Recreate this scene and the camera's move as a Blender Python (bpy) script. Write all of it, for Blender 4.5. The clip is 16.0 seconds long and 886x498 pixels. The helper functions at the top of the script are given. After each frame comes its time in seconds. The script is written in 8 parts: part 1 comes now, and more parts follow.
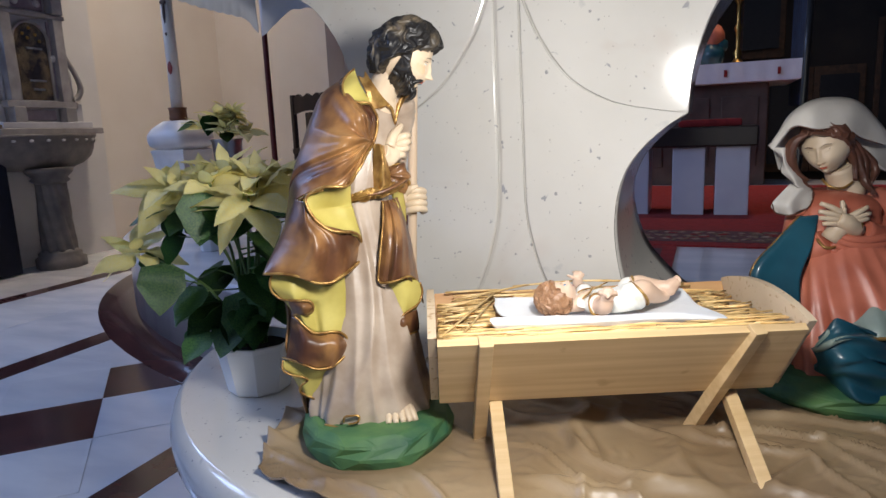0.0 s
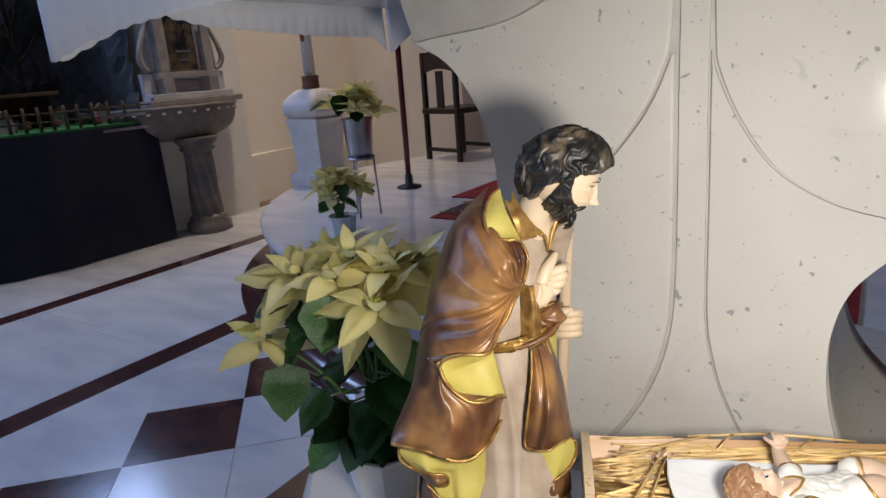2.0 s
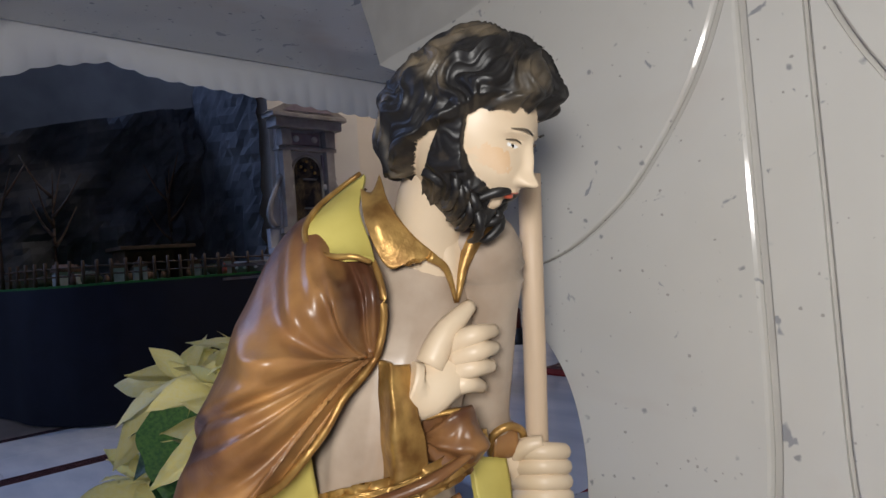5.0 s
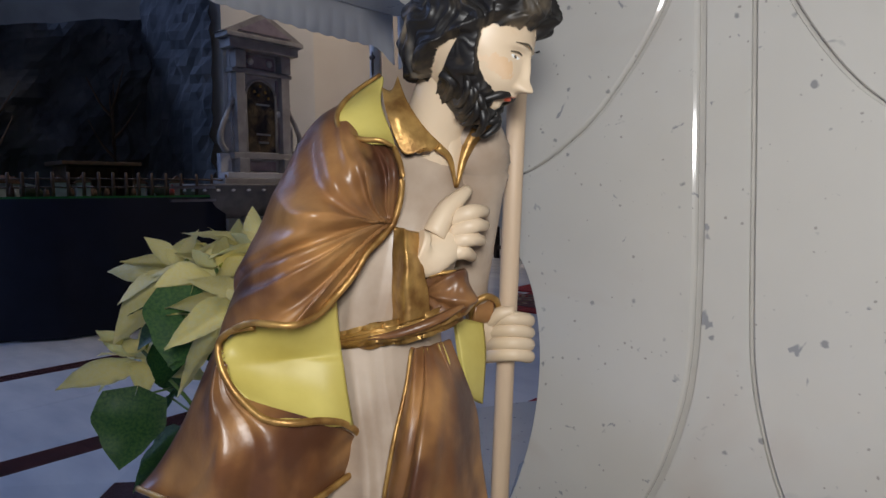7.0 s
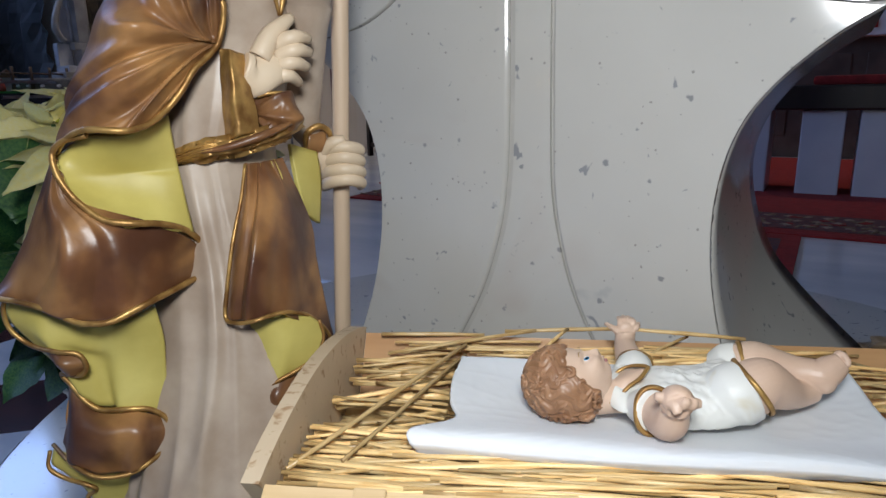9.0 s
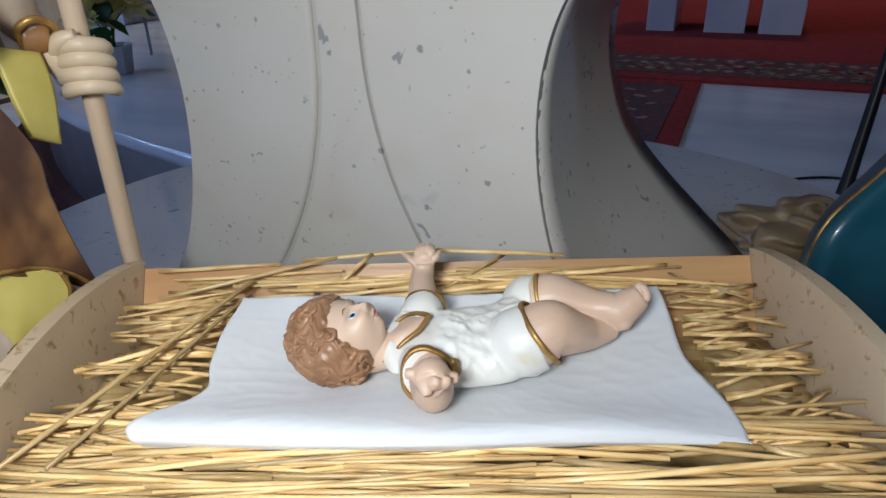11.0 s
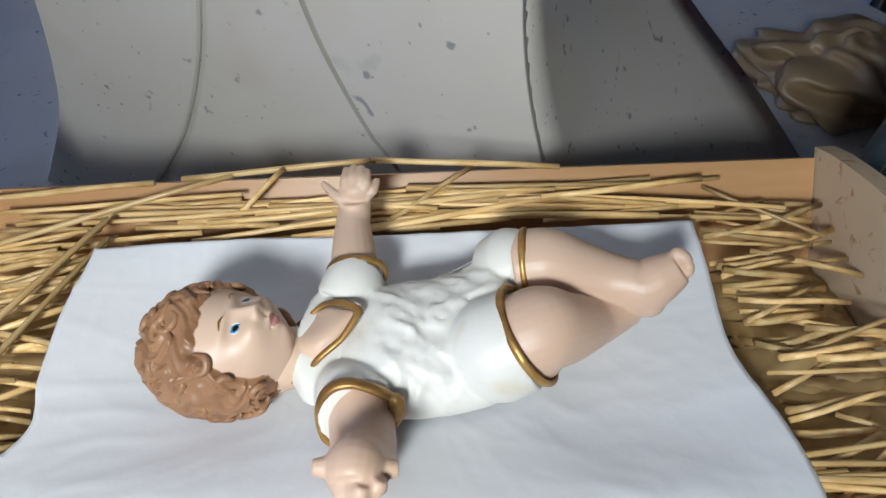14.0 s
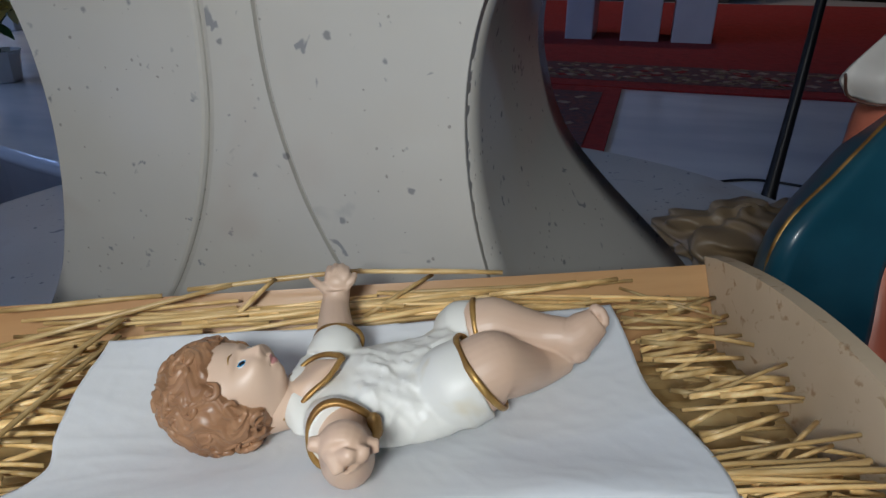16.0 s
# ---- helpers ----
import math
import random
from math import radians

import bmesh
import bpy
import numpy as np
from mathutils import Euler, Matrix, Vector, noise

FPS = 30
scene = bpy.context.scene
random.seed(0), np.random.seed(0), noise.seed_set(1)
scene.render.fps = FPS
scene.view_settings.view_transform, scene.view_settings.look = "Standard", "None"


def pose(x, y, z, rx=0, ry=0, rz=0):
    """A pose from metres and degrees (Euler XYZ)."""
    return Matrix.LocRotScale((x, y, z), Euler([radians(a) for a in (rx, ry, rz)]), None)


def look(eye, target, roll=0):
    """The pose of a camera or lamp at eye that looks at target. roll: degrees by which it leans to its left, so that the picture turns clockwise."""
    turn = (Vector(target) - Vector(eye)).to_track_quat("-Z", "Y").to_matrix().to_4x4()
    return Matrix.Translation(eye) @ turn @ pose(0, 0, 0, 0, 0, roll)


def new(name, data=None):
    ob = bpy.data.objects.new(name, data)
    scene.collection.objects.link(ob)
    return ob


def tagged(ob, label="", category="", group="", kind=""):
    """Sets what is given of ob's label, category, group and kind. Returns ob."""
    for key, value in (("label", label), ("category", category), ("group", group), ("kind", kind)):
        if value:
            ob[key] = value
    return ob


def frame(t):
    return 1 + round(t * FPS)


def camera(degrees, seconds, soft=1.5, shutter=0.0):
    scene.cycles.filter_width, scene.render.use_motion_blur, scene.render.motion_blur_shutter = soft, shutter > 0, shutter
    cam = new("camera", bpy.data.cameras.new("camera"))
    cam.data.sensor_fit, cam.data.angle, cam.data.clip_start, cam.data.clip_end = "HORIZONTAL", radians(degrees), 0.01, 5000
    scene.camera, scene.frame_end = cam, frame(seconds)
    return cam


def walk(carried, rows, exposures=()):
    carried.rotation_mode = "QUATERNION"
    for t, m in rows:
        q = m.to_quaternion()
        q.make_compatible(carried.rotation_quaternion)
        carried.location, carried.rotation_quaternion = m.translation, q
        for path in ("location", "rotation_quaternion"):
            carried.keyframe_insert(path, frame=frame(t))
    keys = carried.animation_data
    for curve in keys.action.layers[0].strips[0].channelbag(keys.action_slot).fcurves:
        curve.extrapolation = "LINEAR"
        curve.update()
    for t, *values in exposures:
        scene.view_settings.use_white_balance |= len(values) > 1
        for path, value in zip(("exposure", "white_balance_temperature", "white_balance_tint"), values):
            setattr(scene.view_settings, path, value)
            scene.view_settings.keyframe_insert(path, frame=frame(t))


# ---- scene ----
cam = camera(69.3, 16.0)
PATH = [
    (0, (0.077, 0.092, 0.978), (0.117, 2.059, 0.62), -2.3),
    (0.5, (0.07, 0.122, 0.975), (0.06, 2.089, 0.611), -1.9),
    (1, (0.063, 0.21, 1.002), (-0.125, 2.166, 0.63), -3.2),
    (1.5, (0.056, 0.316, 1.124), (-0.173, 2.267, 0.745), -1.6),
    (2, (0.044, 0.34, 1.239), (-0.315, 2.231, 0.695), -4.2),
    (2.5, (0.079, 0.486, 1.275), (-0.377, 2.346, 0.699), -5.4),
    (3, (0.144, 0.604, 1.223), (-0.66, 2.353, 0.678), -4.3),
    (3.5, (0.162, 0.704, 1.156), (-0.689, 2.444, 0.657), -2.9),
    (4, (0.176, 0.774, 1.047), (-0.663, 2.587, 0.932), -5.4),
    (4.2, (0.179, 0.791, 1.039), (-0.628, 2.62, 1.086), -5.8),
    (6.3, (0.183, 0.722, 1.006), (-0.49, 2.605, 0.961), -0.1),
    (6.5, (0.177, 0.708, 1.007), (-0.482, 2.595, 0.962), -0.2),
    (7, (0.175, 0.681, 0.989), (-0.442, 2.576, 0.818), -0.6),
    (7.5, (0.166, 0.636, 0.97), (-0.461, 2.525, 0.777), 0.6),
    (8, (0.181, 0.609, 0.962), (-0.383, 2.515, 0.739), -0.6),
    (8.5, (0.213, 0.608, 0.953), (-0.194, 2.529, 0.575), -1.1),
    (9, (0.237, 0.612, 0.926), (-0.013, 2.541, 0.46), -0.9),
    (9.5, (0.279, 0.626, 0.923), (0.157, 2.545, 0.372), -2.2),
    (10, (0.325, 0.64, 0.931), (0.268, 2.554, 0.353), -2.1),
    (10.2, (0.332, 0.651, 0.937), (0.288, 2.552, 0.315), -1.5),
    (12.3, (0.364, 0.85, 0.969), (0.326, 2.361, -0.341), -2.8),
    (12.5, (0.358, 0.863, 0.959), (0.318, 2.353, -0.374), -2.2),
    (13, (0.356, 0.891, 0.938), (0.352, 2.269, -0.511), -0.5),
    (13.5, (0.358, 0.901, 0.937), (0.366, 2.273, -0.517), -1.1),
    (14, (0.364, 0.902, 0.94), (0.396, 2.297, -0.493), -1.4),
    (14.5, (0.366, 0.899, 0.932), (0.43, 2.319, -0.476), -1.2),
    (15, (0.363, 0.878, 0.919), (0.483, 2.289, -0.493), 0.7),
    (15.5, (0.355, 0.841, 0.915), (0.524, 2.37, -0.363), 1.6),
    (16, (0.356, 0.797, 0.925), (0.54, 2.577, 0.033), -0.5),
]
walk(cam, [(t, look(eye, target, roll)) for t, eye, target, roll in PATH],
     [(0, 0.32, 6350, 10), (2.0, 0.17, 6700, 10), (3.2, 0.20, 7050, 10), (4.2, -0.03, 6600, 10), (6.3, -0.48, 6200, 10), (8, -0.28, 6050, 8), (9.5, -0.42, 5800, 6), (10.2, -0.36, 5800, 6), (12.5, -0.22, 5850, 5), (14.5, -0.22, 5850, 5), (16, -0.68, 5900, 5)])
# ---- light ----
world = bpy.data.worlds.new("world")
scene.world = world
world.use_nodes = True
wn = world.node_tree.nodes
wb = wn["Background"]
sky = wn.new("ShaderNodeTexSky")
sky.sky_type, sky.sun_disc, sky.sun_elevation, sky.sun_rotation = "NISHITA", False, radians(28), radians(250)
world.node_tree.links.new(sky.outputs[0], wb.inputs[0])
wb.inputs[1].default_value = 0.05


def lamp(name, kind, place, target, power, size, colour, size_y=None, spread=180):
    data = bpy.data.lights.new(name, kind)
    data.energy, data.color = power, colour
    if kind == "AREA":
        data.shape = "RECTANGLE" if size_y else "DISK"
        data.size = size
        data.spread = radians(spread)
        if size_y:
            data.size_y = size_y
    ob = new(name, data)
    ob.matrix_world = look(place, target)
    return ob


# the hand lamp that goes with the phone
lamp("hand_lamp", "AREA", (0.235, 0.55, 1.10), (0.10, 1.20, 0.80), 6.2, 0.125, (1.0, 0.96, 0.90))

# ---- materials ----


def material(name, colour, colour2=None, scale=12.0, rough=0.5, metal=0.0, bump=0.0, bump_scale=None, mix=(0.35, 0.65),
             spec=None, coat=0.0, random=0.0, detail=6.0, stretch=None, sheen=0.0, emit=None, sub=0.0):
    m = bpy.data.materials.new(name)
    m.use_nodes = True
    nt = m.node_tree
    n, l = nt.nodes, nt.links
    b = n["Principled BSDF"]
    b.inputs["Roughness"].default_value = rough
    b.inputs["Metallic"].default_value = metal
    if spec is not None:
        b.inputs["Specular IOR Level"].default_value = spec
    b.inputs["Coat Weight"].default_value = coat
    b.inputs["Coat Roughness"].default_value = 0.12
    b.inputs["Sheen Weight"].default_value = sheen
    if sub:
        b.inputs["Subsurface Weight"].default_value = sub
        b.inputs["Subsurface Radius"].default_value = (0.01, 0.006, 0.004)
    tc = n.new("ShaderNodeTexCoord")
    mp = n.new("ShaderNodeMapping")
    l.new(tc.outputs["Object"], mp.inputs[0])
    if stretch:
        mp.inputs["Scale"].default_value = stretch
    no = n.new("ShaderNodeTexNoise")
    no.inputs["Scale"].default_value, no.inputs["Detail"].default_value = scale, detail
    l.new(mp.outputs[0], no.inputs["Vector"])
    ramp = n.new("ShaderNodeValToRGB")
    ramp.color_ramp.elements[0].position, ramp.color_ramp.elements[1].position = mix
    c2 = colour2 or tuple(c * 0.8 for c in colour)
    ramp.color_ramp.elements[0].color = (*c2, 1)
    ramp.color_ramp.elements[1].color = (*colour, 1)
    l.new(no.outputs["Fac"], ramp.inputs[0])
    last = ramp.outputs[0]
    if random:
        oi = n.new("ShaderNodeObjectInfo")
        gi = n.new("ShaderNodeNewGeometry")
        ad = n.new("ShaderNodeMath")
        l.new(oi.outputs["Random"], ad.inputs[0])
        l.new(gi.outputs["Random Per Island"], ad.inputs[1])
        fr = n.new("ShaderNodeMath")
        fr.operation = "FRACT"
        l.new(ad.outputs[0], fr.inputs[0])
        mr = n.new("ShaderNodeMapRange")
        mr.inputs[3].default_value, mr.inputs[4].default_value = 1 - random, 1 + random
        l.new(fr.outputs[0], mr.inputs[0])
        hs = n.new("ShaderNodeHueSaturation")
        l.new(mr.outputs[0], hs.inputs["Value"])
        l.new(last, hs.inputs["Color"])
        last = hs.outputs[0]
    l.new(last, b.inputs["Base Color"])
    if bump:
        no2 = n.new("ShaderNodeTexNoise")
        no2.inputs["Scale"].default_value, no2.inputs["Detail"].default_value = bump_scale or scale * 4, 5
        l.new(mp.outputs[0], no2.inputs["Vector"])
        bu = n.new("ShaderNodeBump")
        bu.inputs["Strength"].default_value, bu.inputs["Distance"].default_value = bump, 0.004
        l.new(no2.outputs["Fac"], bu.inputs["Height"])
        l.new(bu.outputs[0], b.inputs["Normal"])
    if emit:
        b.inputs["Emission Color"].default_value = (*emit[0], 1)
        b.inputs["Emission Strength"].default_value = emit[1]
    return m


def speckled(m, colour, scale, low, high):
    """Dark flecks over a material's colour."""
    nt = m.node_tree
    n, l = nt.nodes, nt.links
    b = n["Principled BSDF"]
    was = b.inputs["Base Color"].links[0].from_socket
    tc = n.new("ShaderNodeTexCoord")
    no = n.new("ShaderNodeTexNoise")
    no.inputs["Scale"].default_value, no.inputs["Detail"].default_value, no.inputs["Distortion"].default_value = scale, 3, 0.6
    l.new(tc.outputs["Object"], no.inputs["Vector"])
    r = n.new("ShaderNodeMapRange")
    r.inputs[1].default_value, r.inputs[2].default_value = low, high
    l.new(no.outputs["Fac"], r.inputs[0])
    mx = n.new("ShaderNodeMix")
    mx.data_type = "RGBA"
    l.new(r.outputs[0], mx.inputs["Factor"])
    l.new(was, mx.inputs["A"])
    mx.inputs["B"].default_value = (*colour, 1)
    l.new(mx.outputs["Result"], b.inputs["Base Color"])
    return m




def spotted(m, colour, scale, size, cover):
    """Round-ish stone spots, each with a size of its own."""
    nt = m.node_tree
    n, l = nt.nodes, nt.links
    b = n["Principled BSDF"]
    was = b.inputs["Base Color"].links[0].from_socket
    tc = n.new("ShaderNodeTexCoord")
    wob = n.new("ShaderNodeTexNoise")
    wob.inputs["Scale"].default_value = scale * 2.2
    add = n.new("ShaderNodeVectorMath")
    add.operation = "MULTIPLY_ADD"
    l.new(tc.outputs["Object"], wob.inputs["Vector"])
    l.new(wob.outputs["Color"], add.inputs[0])
    add.inputs[1].default_value = (0.35 / scale,) * 3
    l.new(tc.outputs["Object"], add.inputs[2])
    vo = n.new("ShaderNodeTexVoronoi")
    vo.inputs["Scale"].default_value = scale
    l.new(add.outputs[0], vo.inputs["Vector"])
    sep = n.new("ShaderNodeSeparateColor")
    l.new(vo.outputs["Color"], sep.inputs[0])
    big = n.new("ShaderNodeMapRange")
    big.inputs[1].default_value, big.inputs[2].default_value = cover, 1.0
    big.inputs[3].default_value, big.inputs[4].default_value = 0.0, size
    l.new(sep.outputs[0], big.inputs[0])
    sub = n.new("ShaderNodeMath")
    sub.operation = "SUBTRACT"
    l.new(big.outputs[0], sub.inputs[0])
    l.new(vo.outputs["Distance"], sub.inputs[1])
    r = n.new("ShaderNodeMapRange")
    r.inputs[1].default_value, r.inputs[2].default_value = 0.0, 0.10
    r.inputs[4].default_value = 0.85
    l.new(sub.outputs[0], r.inputs[0])
    mx = n.new("ShaderNodeMix")
    mx.data_type = "RGBA"
    l.new(r.outputs[0], mx.inputs["Factor"])
    l.new(was, mx.inputs["A"])
    mx.inputs["B"].default_value = (*colour, 1)
    l.new(mx.outputs["Result"], b.inputs["Base Color"])
    return m


def see_through(m, share):
    """Thin petals and leaves let light pass."""
    n, l = m.node_tree.nodes, m.node_tree.links
    b = n["Principled BSDF"]
    tr = n.new("ShaderNodeBsdfTranslucent")
    l.new(b.inputs["Base Color"].links[0].from_socket, tr.inputs[0])
    mx = n.new("ShaderNodeMixShader")
    mx.inputs[0].default_value = share
    l.new(b.outputs[0], mx.inputs[1])
    l.new(tr.outputs[0], mx.inputs[2])
    l.new(mx.outputs[0], n["Material Output"].inputs[0])
    return m


MARBLE = material("altar_marble", (0.61, 0.59, 0.55), (0.54, 0.52, 0.48), 3.0, 0.11, bump=0.008, spec=0.4)
spotted(MARBLE, (0.24, 0.24, 0.25), 62, 0.26, 0.62)
spotted(MARBLE, (0.30, 0.28, 0.26), 130, 0.26, 0.70)
speckled(MARBLE, (0.30, 0.30, 0.31), 42, 0.68, 0.72)
speckled(MARBLE, (0.42, 0.42, 0.41), 18, 0.70, 0.80)
speckled(MARBLE, (0.50, 0.43, 0.38), 5, 0.58, 0.80)
# the same marble, greyed to put the grooves' shading into the colour
GROOVE_SHADE = material("groove_shade_marble", (0.50, 0.48, 0.445), (0.44, 0.42, 0.39), 20, 0.5)
FLOOR_WHITE = material("floor_white_marble", (0.72, 0.71, 0.70), (0.58, 0.58, 0.60), 2.2, 0.16, random=0.06, stretch=(1, 3, 1))
FLOOR_DARK = material("floor_red_marble", (0.10, 0.035, 0.028), (0.055, 0.022, 0.02), 9, 0.15, random=0.15)
FLOOR_TAN = material("floor_tan_stone", (0.30, 0.22, 0.16), (0.22, 0.16, 0.12), 4, 0.3)
PLASTER = material("cream_plaster", (0.78, 0.72, 0.655), (0.73, 0.66, 0.59), 1.5, 0.85, bump=0.05)
PLASTER_WHITE = material("white_plaster", (0.80, 0.77, 0.74), (0.72, 0.69, 0.66), 2, 0.8, bump=0.05)
# aisle plaster darkened: the wall's shade is part of this grey
AISLE_SHADE = material("shaded_aisle_plaster", (0.16, 0.145, 0.135), (0.11, 0.10, 0.095), 2, 0.85, bump=0.05)
# apse wall: the shadow back there is put into this near-black colour
SHADED_APSE = material("shaded_apse_wall", (0.035, 0.028, 0.022), (0.015, 0.013, 0.012), 2, 0.8)
LINEN = material("white_altar_linen", (0.78, 0.78, 0.80), (0.70, 0.70, 0.73), 8, 0.85, bump=0.03, bump_scale=150, sheen=0.2)
SWADDLE = material("white_cotton_cloth", (0.80, 0.81, 0.83), (0.74, 0.76, 0.79), 5, 0.9, bump=0.14, bump_scale=40, sheen=0.2)
PINE = speckled(material("pale_pine", (0.70, 0.51, 0.275), (0.58, 0.395, 0.195), 6, 0.45, bump=0.1, stretch=(0.5, 14, 14), random=0.05, mix=(0.3, 0.68)), (0.42, 0.25, 0.11), 16, 0.66, 0.78)
WARM_PINE = material("varnished_pine", (0.56, 0.33, 0.15), (0.44, 0.24, 0.10), 5, 0.4, bump=0.1, stretch=(0.6, 9, 9))
PLY = speckled(material("end_board_pine", (0.64, 0.51, 0.35), (0.52, 0.40, 0.26), 7, 0.5, bump=0.1), (0.36, 0.22, 0.11), 95, 0.60, 0.70)
STRAW = material("straw", (0.84, 0.62, 0.30), (0.60, 0.38, 0.14), 30, 0.34, random=0.42, stretch=(1, 1, 0.2))
SATIN = material("gold_brown_satin", (0.34, 0.245, 0.14), (0.19, 0.125, 0.068), 5, 0.40, bump=0.10, bump_scale=30, spec=0.6)
GREEN_PAINT = material("green_painted_base", (0.085, 0.185, 0.06), (0.018, 0.085, 0.045), 16, 0.62, bump=0.3, bump_scale=30)
POT_WHITE = material("white_plastic", (0.78, 0.78, 0.76), (0.74, 0.74, 0.72), 6, 0.35)
LEAF = see_through(material("poinsettia_leaf", (0.10, 0.22, 0.055), (0.04, 0.12, 0.04), 25, 0.40, random=0.5, bump=0.08, bump_scale=60), 0.22)
BRACT = see_through(material("cream_bract", (0.98, 0.92, 0.58), (0.96, 0.88, 0.42), 20, 0.5, random=0.10, bump=0.2, bump_scale=60), 0.35)
STEM = material("green_stem", (0.12, 0.2, 0.05), (0.08, 0.14, 0.04), 20, 0.5)
SOIL = material("potting_soil", (0.03, 0.02, 0.014), (0.015, 0.01, 0.008), 60, 0.9, bump=0.8)
DARK_WOOD = material("dark_wood", (0.03, 0.015, 0.01), (0.015, 0.008, 0.006), 8, 0.35, stretch=(1, 1, 0.2))
RED_POLE = material("red_lacquer", (0.14, 0.02, 0.015), (0.10, 0.015, 0.012), 8, 0.35)
NAVY = material("navy_table_cloth", (0.007, 0.009, 0.022), (0.005, 0.006, 0.015), 6, 0.9)
GREY_STONE = material("grey_carved_stone", (0.21, 0.185, 0.165), (0.13, 0.115, 0.105), 9, 0.55, bump=0.3)
PINK_STONE = material("violet_stone_inlay", (0.36, 0.30, 0.34), (0.27, 0.22, 0.26), 14, 0.45)
WHITE_STONE = material("white_stone", (0.76, 0.73, 0.70), (0.66, 0.63, 0.60), 7, 0.45, bump=0.1)
BRASS = material("brass", (0.55, 0.34, 0.10), (0.4, 0.24, 0.07), 12, 0.28, metal=1.0)
STEEL = material("brushed_steel", (0.45, 0.45, 0.46), (0.35, 0.35, 0.36), 12, 0.3, metal=1.0)
CARPET_RED = material("red_carpet", (0.30, 0.020, 0.017), (0.20, 0.013, 0.012), 30, 0.95, bump=0.6, bump_scale=250)
CARPET_DARK = material("carpet_dark_wool", (0.17, 0.055, 0.045), (0.06, 0.04, 0.05), 60, 0.95, bump=0.6, bump_scale=250)
CARPET_PALE = material("carpet_pale_wool", (0.36, 0.27, 0.20), (0.24, 0.15, 0.12), 60, 0.95, bump=0.6, bump_scale=250)
BLACK = material("black_metal", (0.012, 0.012, 0.013), (0.008, 0.008, 0.009), 20, 0.4)
WAX = material("candle_wax", (0.82, 0.78, 0.70), (0.76, 0.72, 0.64), 4, 0.5, sub=0.2)
GREEN_FELT = material("green_felt", (0.02, 0.16, 0.03), (0.015, 0.1, 0.02), 30, 0.95)
ROCK = material("painted_paper_rock", (0.10, 0.10, 0.105), (0.04, 0.042, 0.048), 3.0, 0.9, bump=0.6, bump_scale=8)
BROWN_WOOD = material("weathered_fence_wood", (0.10, 0.055, 0.03), (0.06, 0.035, 0.02), 20, 0.7)

# ---- building blocks ----
CHURCH = pose(0, 0, 0, 0, 0, -23.6)
DISC_Z = 0.48
PLAT_Z = 0.40


def V3(x, y, z):
    return Vector((x, y, z))


def ch(p, q, z=0.0):
    return CHURCH @ Vector((p, q, z))


def empty(name, place=(0, 0, 0), turn=0.0):
    ob = new(name)
    ob.matrix_world = pose(*place, 0, 0, turn)
    ob.empty_display_size = 0.05
    return ob


def mesh_of(bm, mats, smooth=False):
    me = bpy.data.meshes.new("mesh")
    bmesh.ops.recalc_face_normals(bm, faces=bm.faces)
    bm.to_mesh(me)
    bm.free()
    for m in mats if isinstance(mats, (list, tuple)) else [mats]:
        me.materials.append(m)
    if smooth:
        me.polygons.foreach_set("use_smooth", [True] * len(me.polygons))
    return me


def part(name, bm, mats, parent=None, label="", smooth=False, at=None):
    ob = new(name, mesh_of(bm, mats, smooth) if isinstance(bm, bmesh.types.BMesh) else bm)
    if parent is not None:
        ob.parent = parent
    if at is not None:
        ob.matrix_basis = at
    if label:
        ob["label"] = label
    return ob


def structure(name, bm, mats, label="", smooth=False, at=None):
    ob = part(name, bm, mats, None, label, smooth, at)
    ob["kind"] = "structure"
    return ob


def box(bm, centre, size, turn=0.0, bevel=0.0, mat=0):
    m = Matrix.Translation(centre) @ Matrix.Rotation(radians(turn), 4, "Z") @ Matrix.Diagonal((*size, 1))
    got = bmesh.ops.create_cube(bm, size=1, matrix=m)
    fs = {f for v in got["verts"] for f in v.link_faces}
    for f in fs:
        f.material_index = mat
    if bevel:
        es = {e for v in got["verts"] for e in v.link_edges}
        r = bmesh.ops.bevel(bm, geom=list(es), offset=bevel, segments=2, affect="EDGES", profile=0.6)
        for f in r["faces"]:
            f.material_index = mat
    return bm


def boxm(bm, m, size, bevel=0.0, mat=0):
    got = bmesh.ops.create_cube(bm, size=1, matrix=m @ Matrix.Diagonal((*size, 1)))
    for f in {f for v in got["verts"] for f in v.link_faces}:
        f.material_index = mat
    if bevel:
        es = {e for v in got["verts"] for e in v.link_edges}
        r = bmesh.ops.bevel(bm, geom=list(es), offset=bevel, segments=2, affect="EDGES", profile=0.6)
        for f in r["faces"]:
            f.material_index = mat
    return bm


def rings(bm, rows, mat=0, close=True, cap=True):
    """Skins a list of rings of points."""
    vs = [[bm.verts.new(p) for p in row] for row in rows]
    k = len(rows[0])
    for a, b in zip(vs, vs[1:]):
        for i in range(k if close else k - 1):
            j = (i + 1) % k
            f = bm.faces.new((a[i], a[j], b[j], b[i]))
            f.material_index = mat
            f.smooth = True
    if cap and close:
        for row in (vs[0], vs[-1]):
            if k > 2:
                f = bm.faces.new(row)
                f.material_index = mat
    return vs


def lathe(bm, profile, n=32, centre=(0, 0, 0), mat=0, wave=None):
    rows = []
    for r, z in profile:
        row = []
        for i in range(n):
            a = 2 * math.pi * i / n
            rr = r * (wave(a, z) if wave else 1)
            row.append((centre[0] + rr * math.cos(a), centre[1] + rr * math.sin(a), centre[2] + z))
        rows.append(row)
    rings(bm, rows, mat)
    return bm


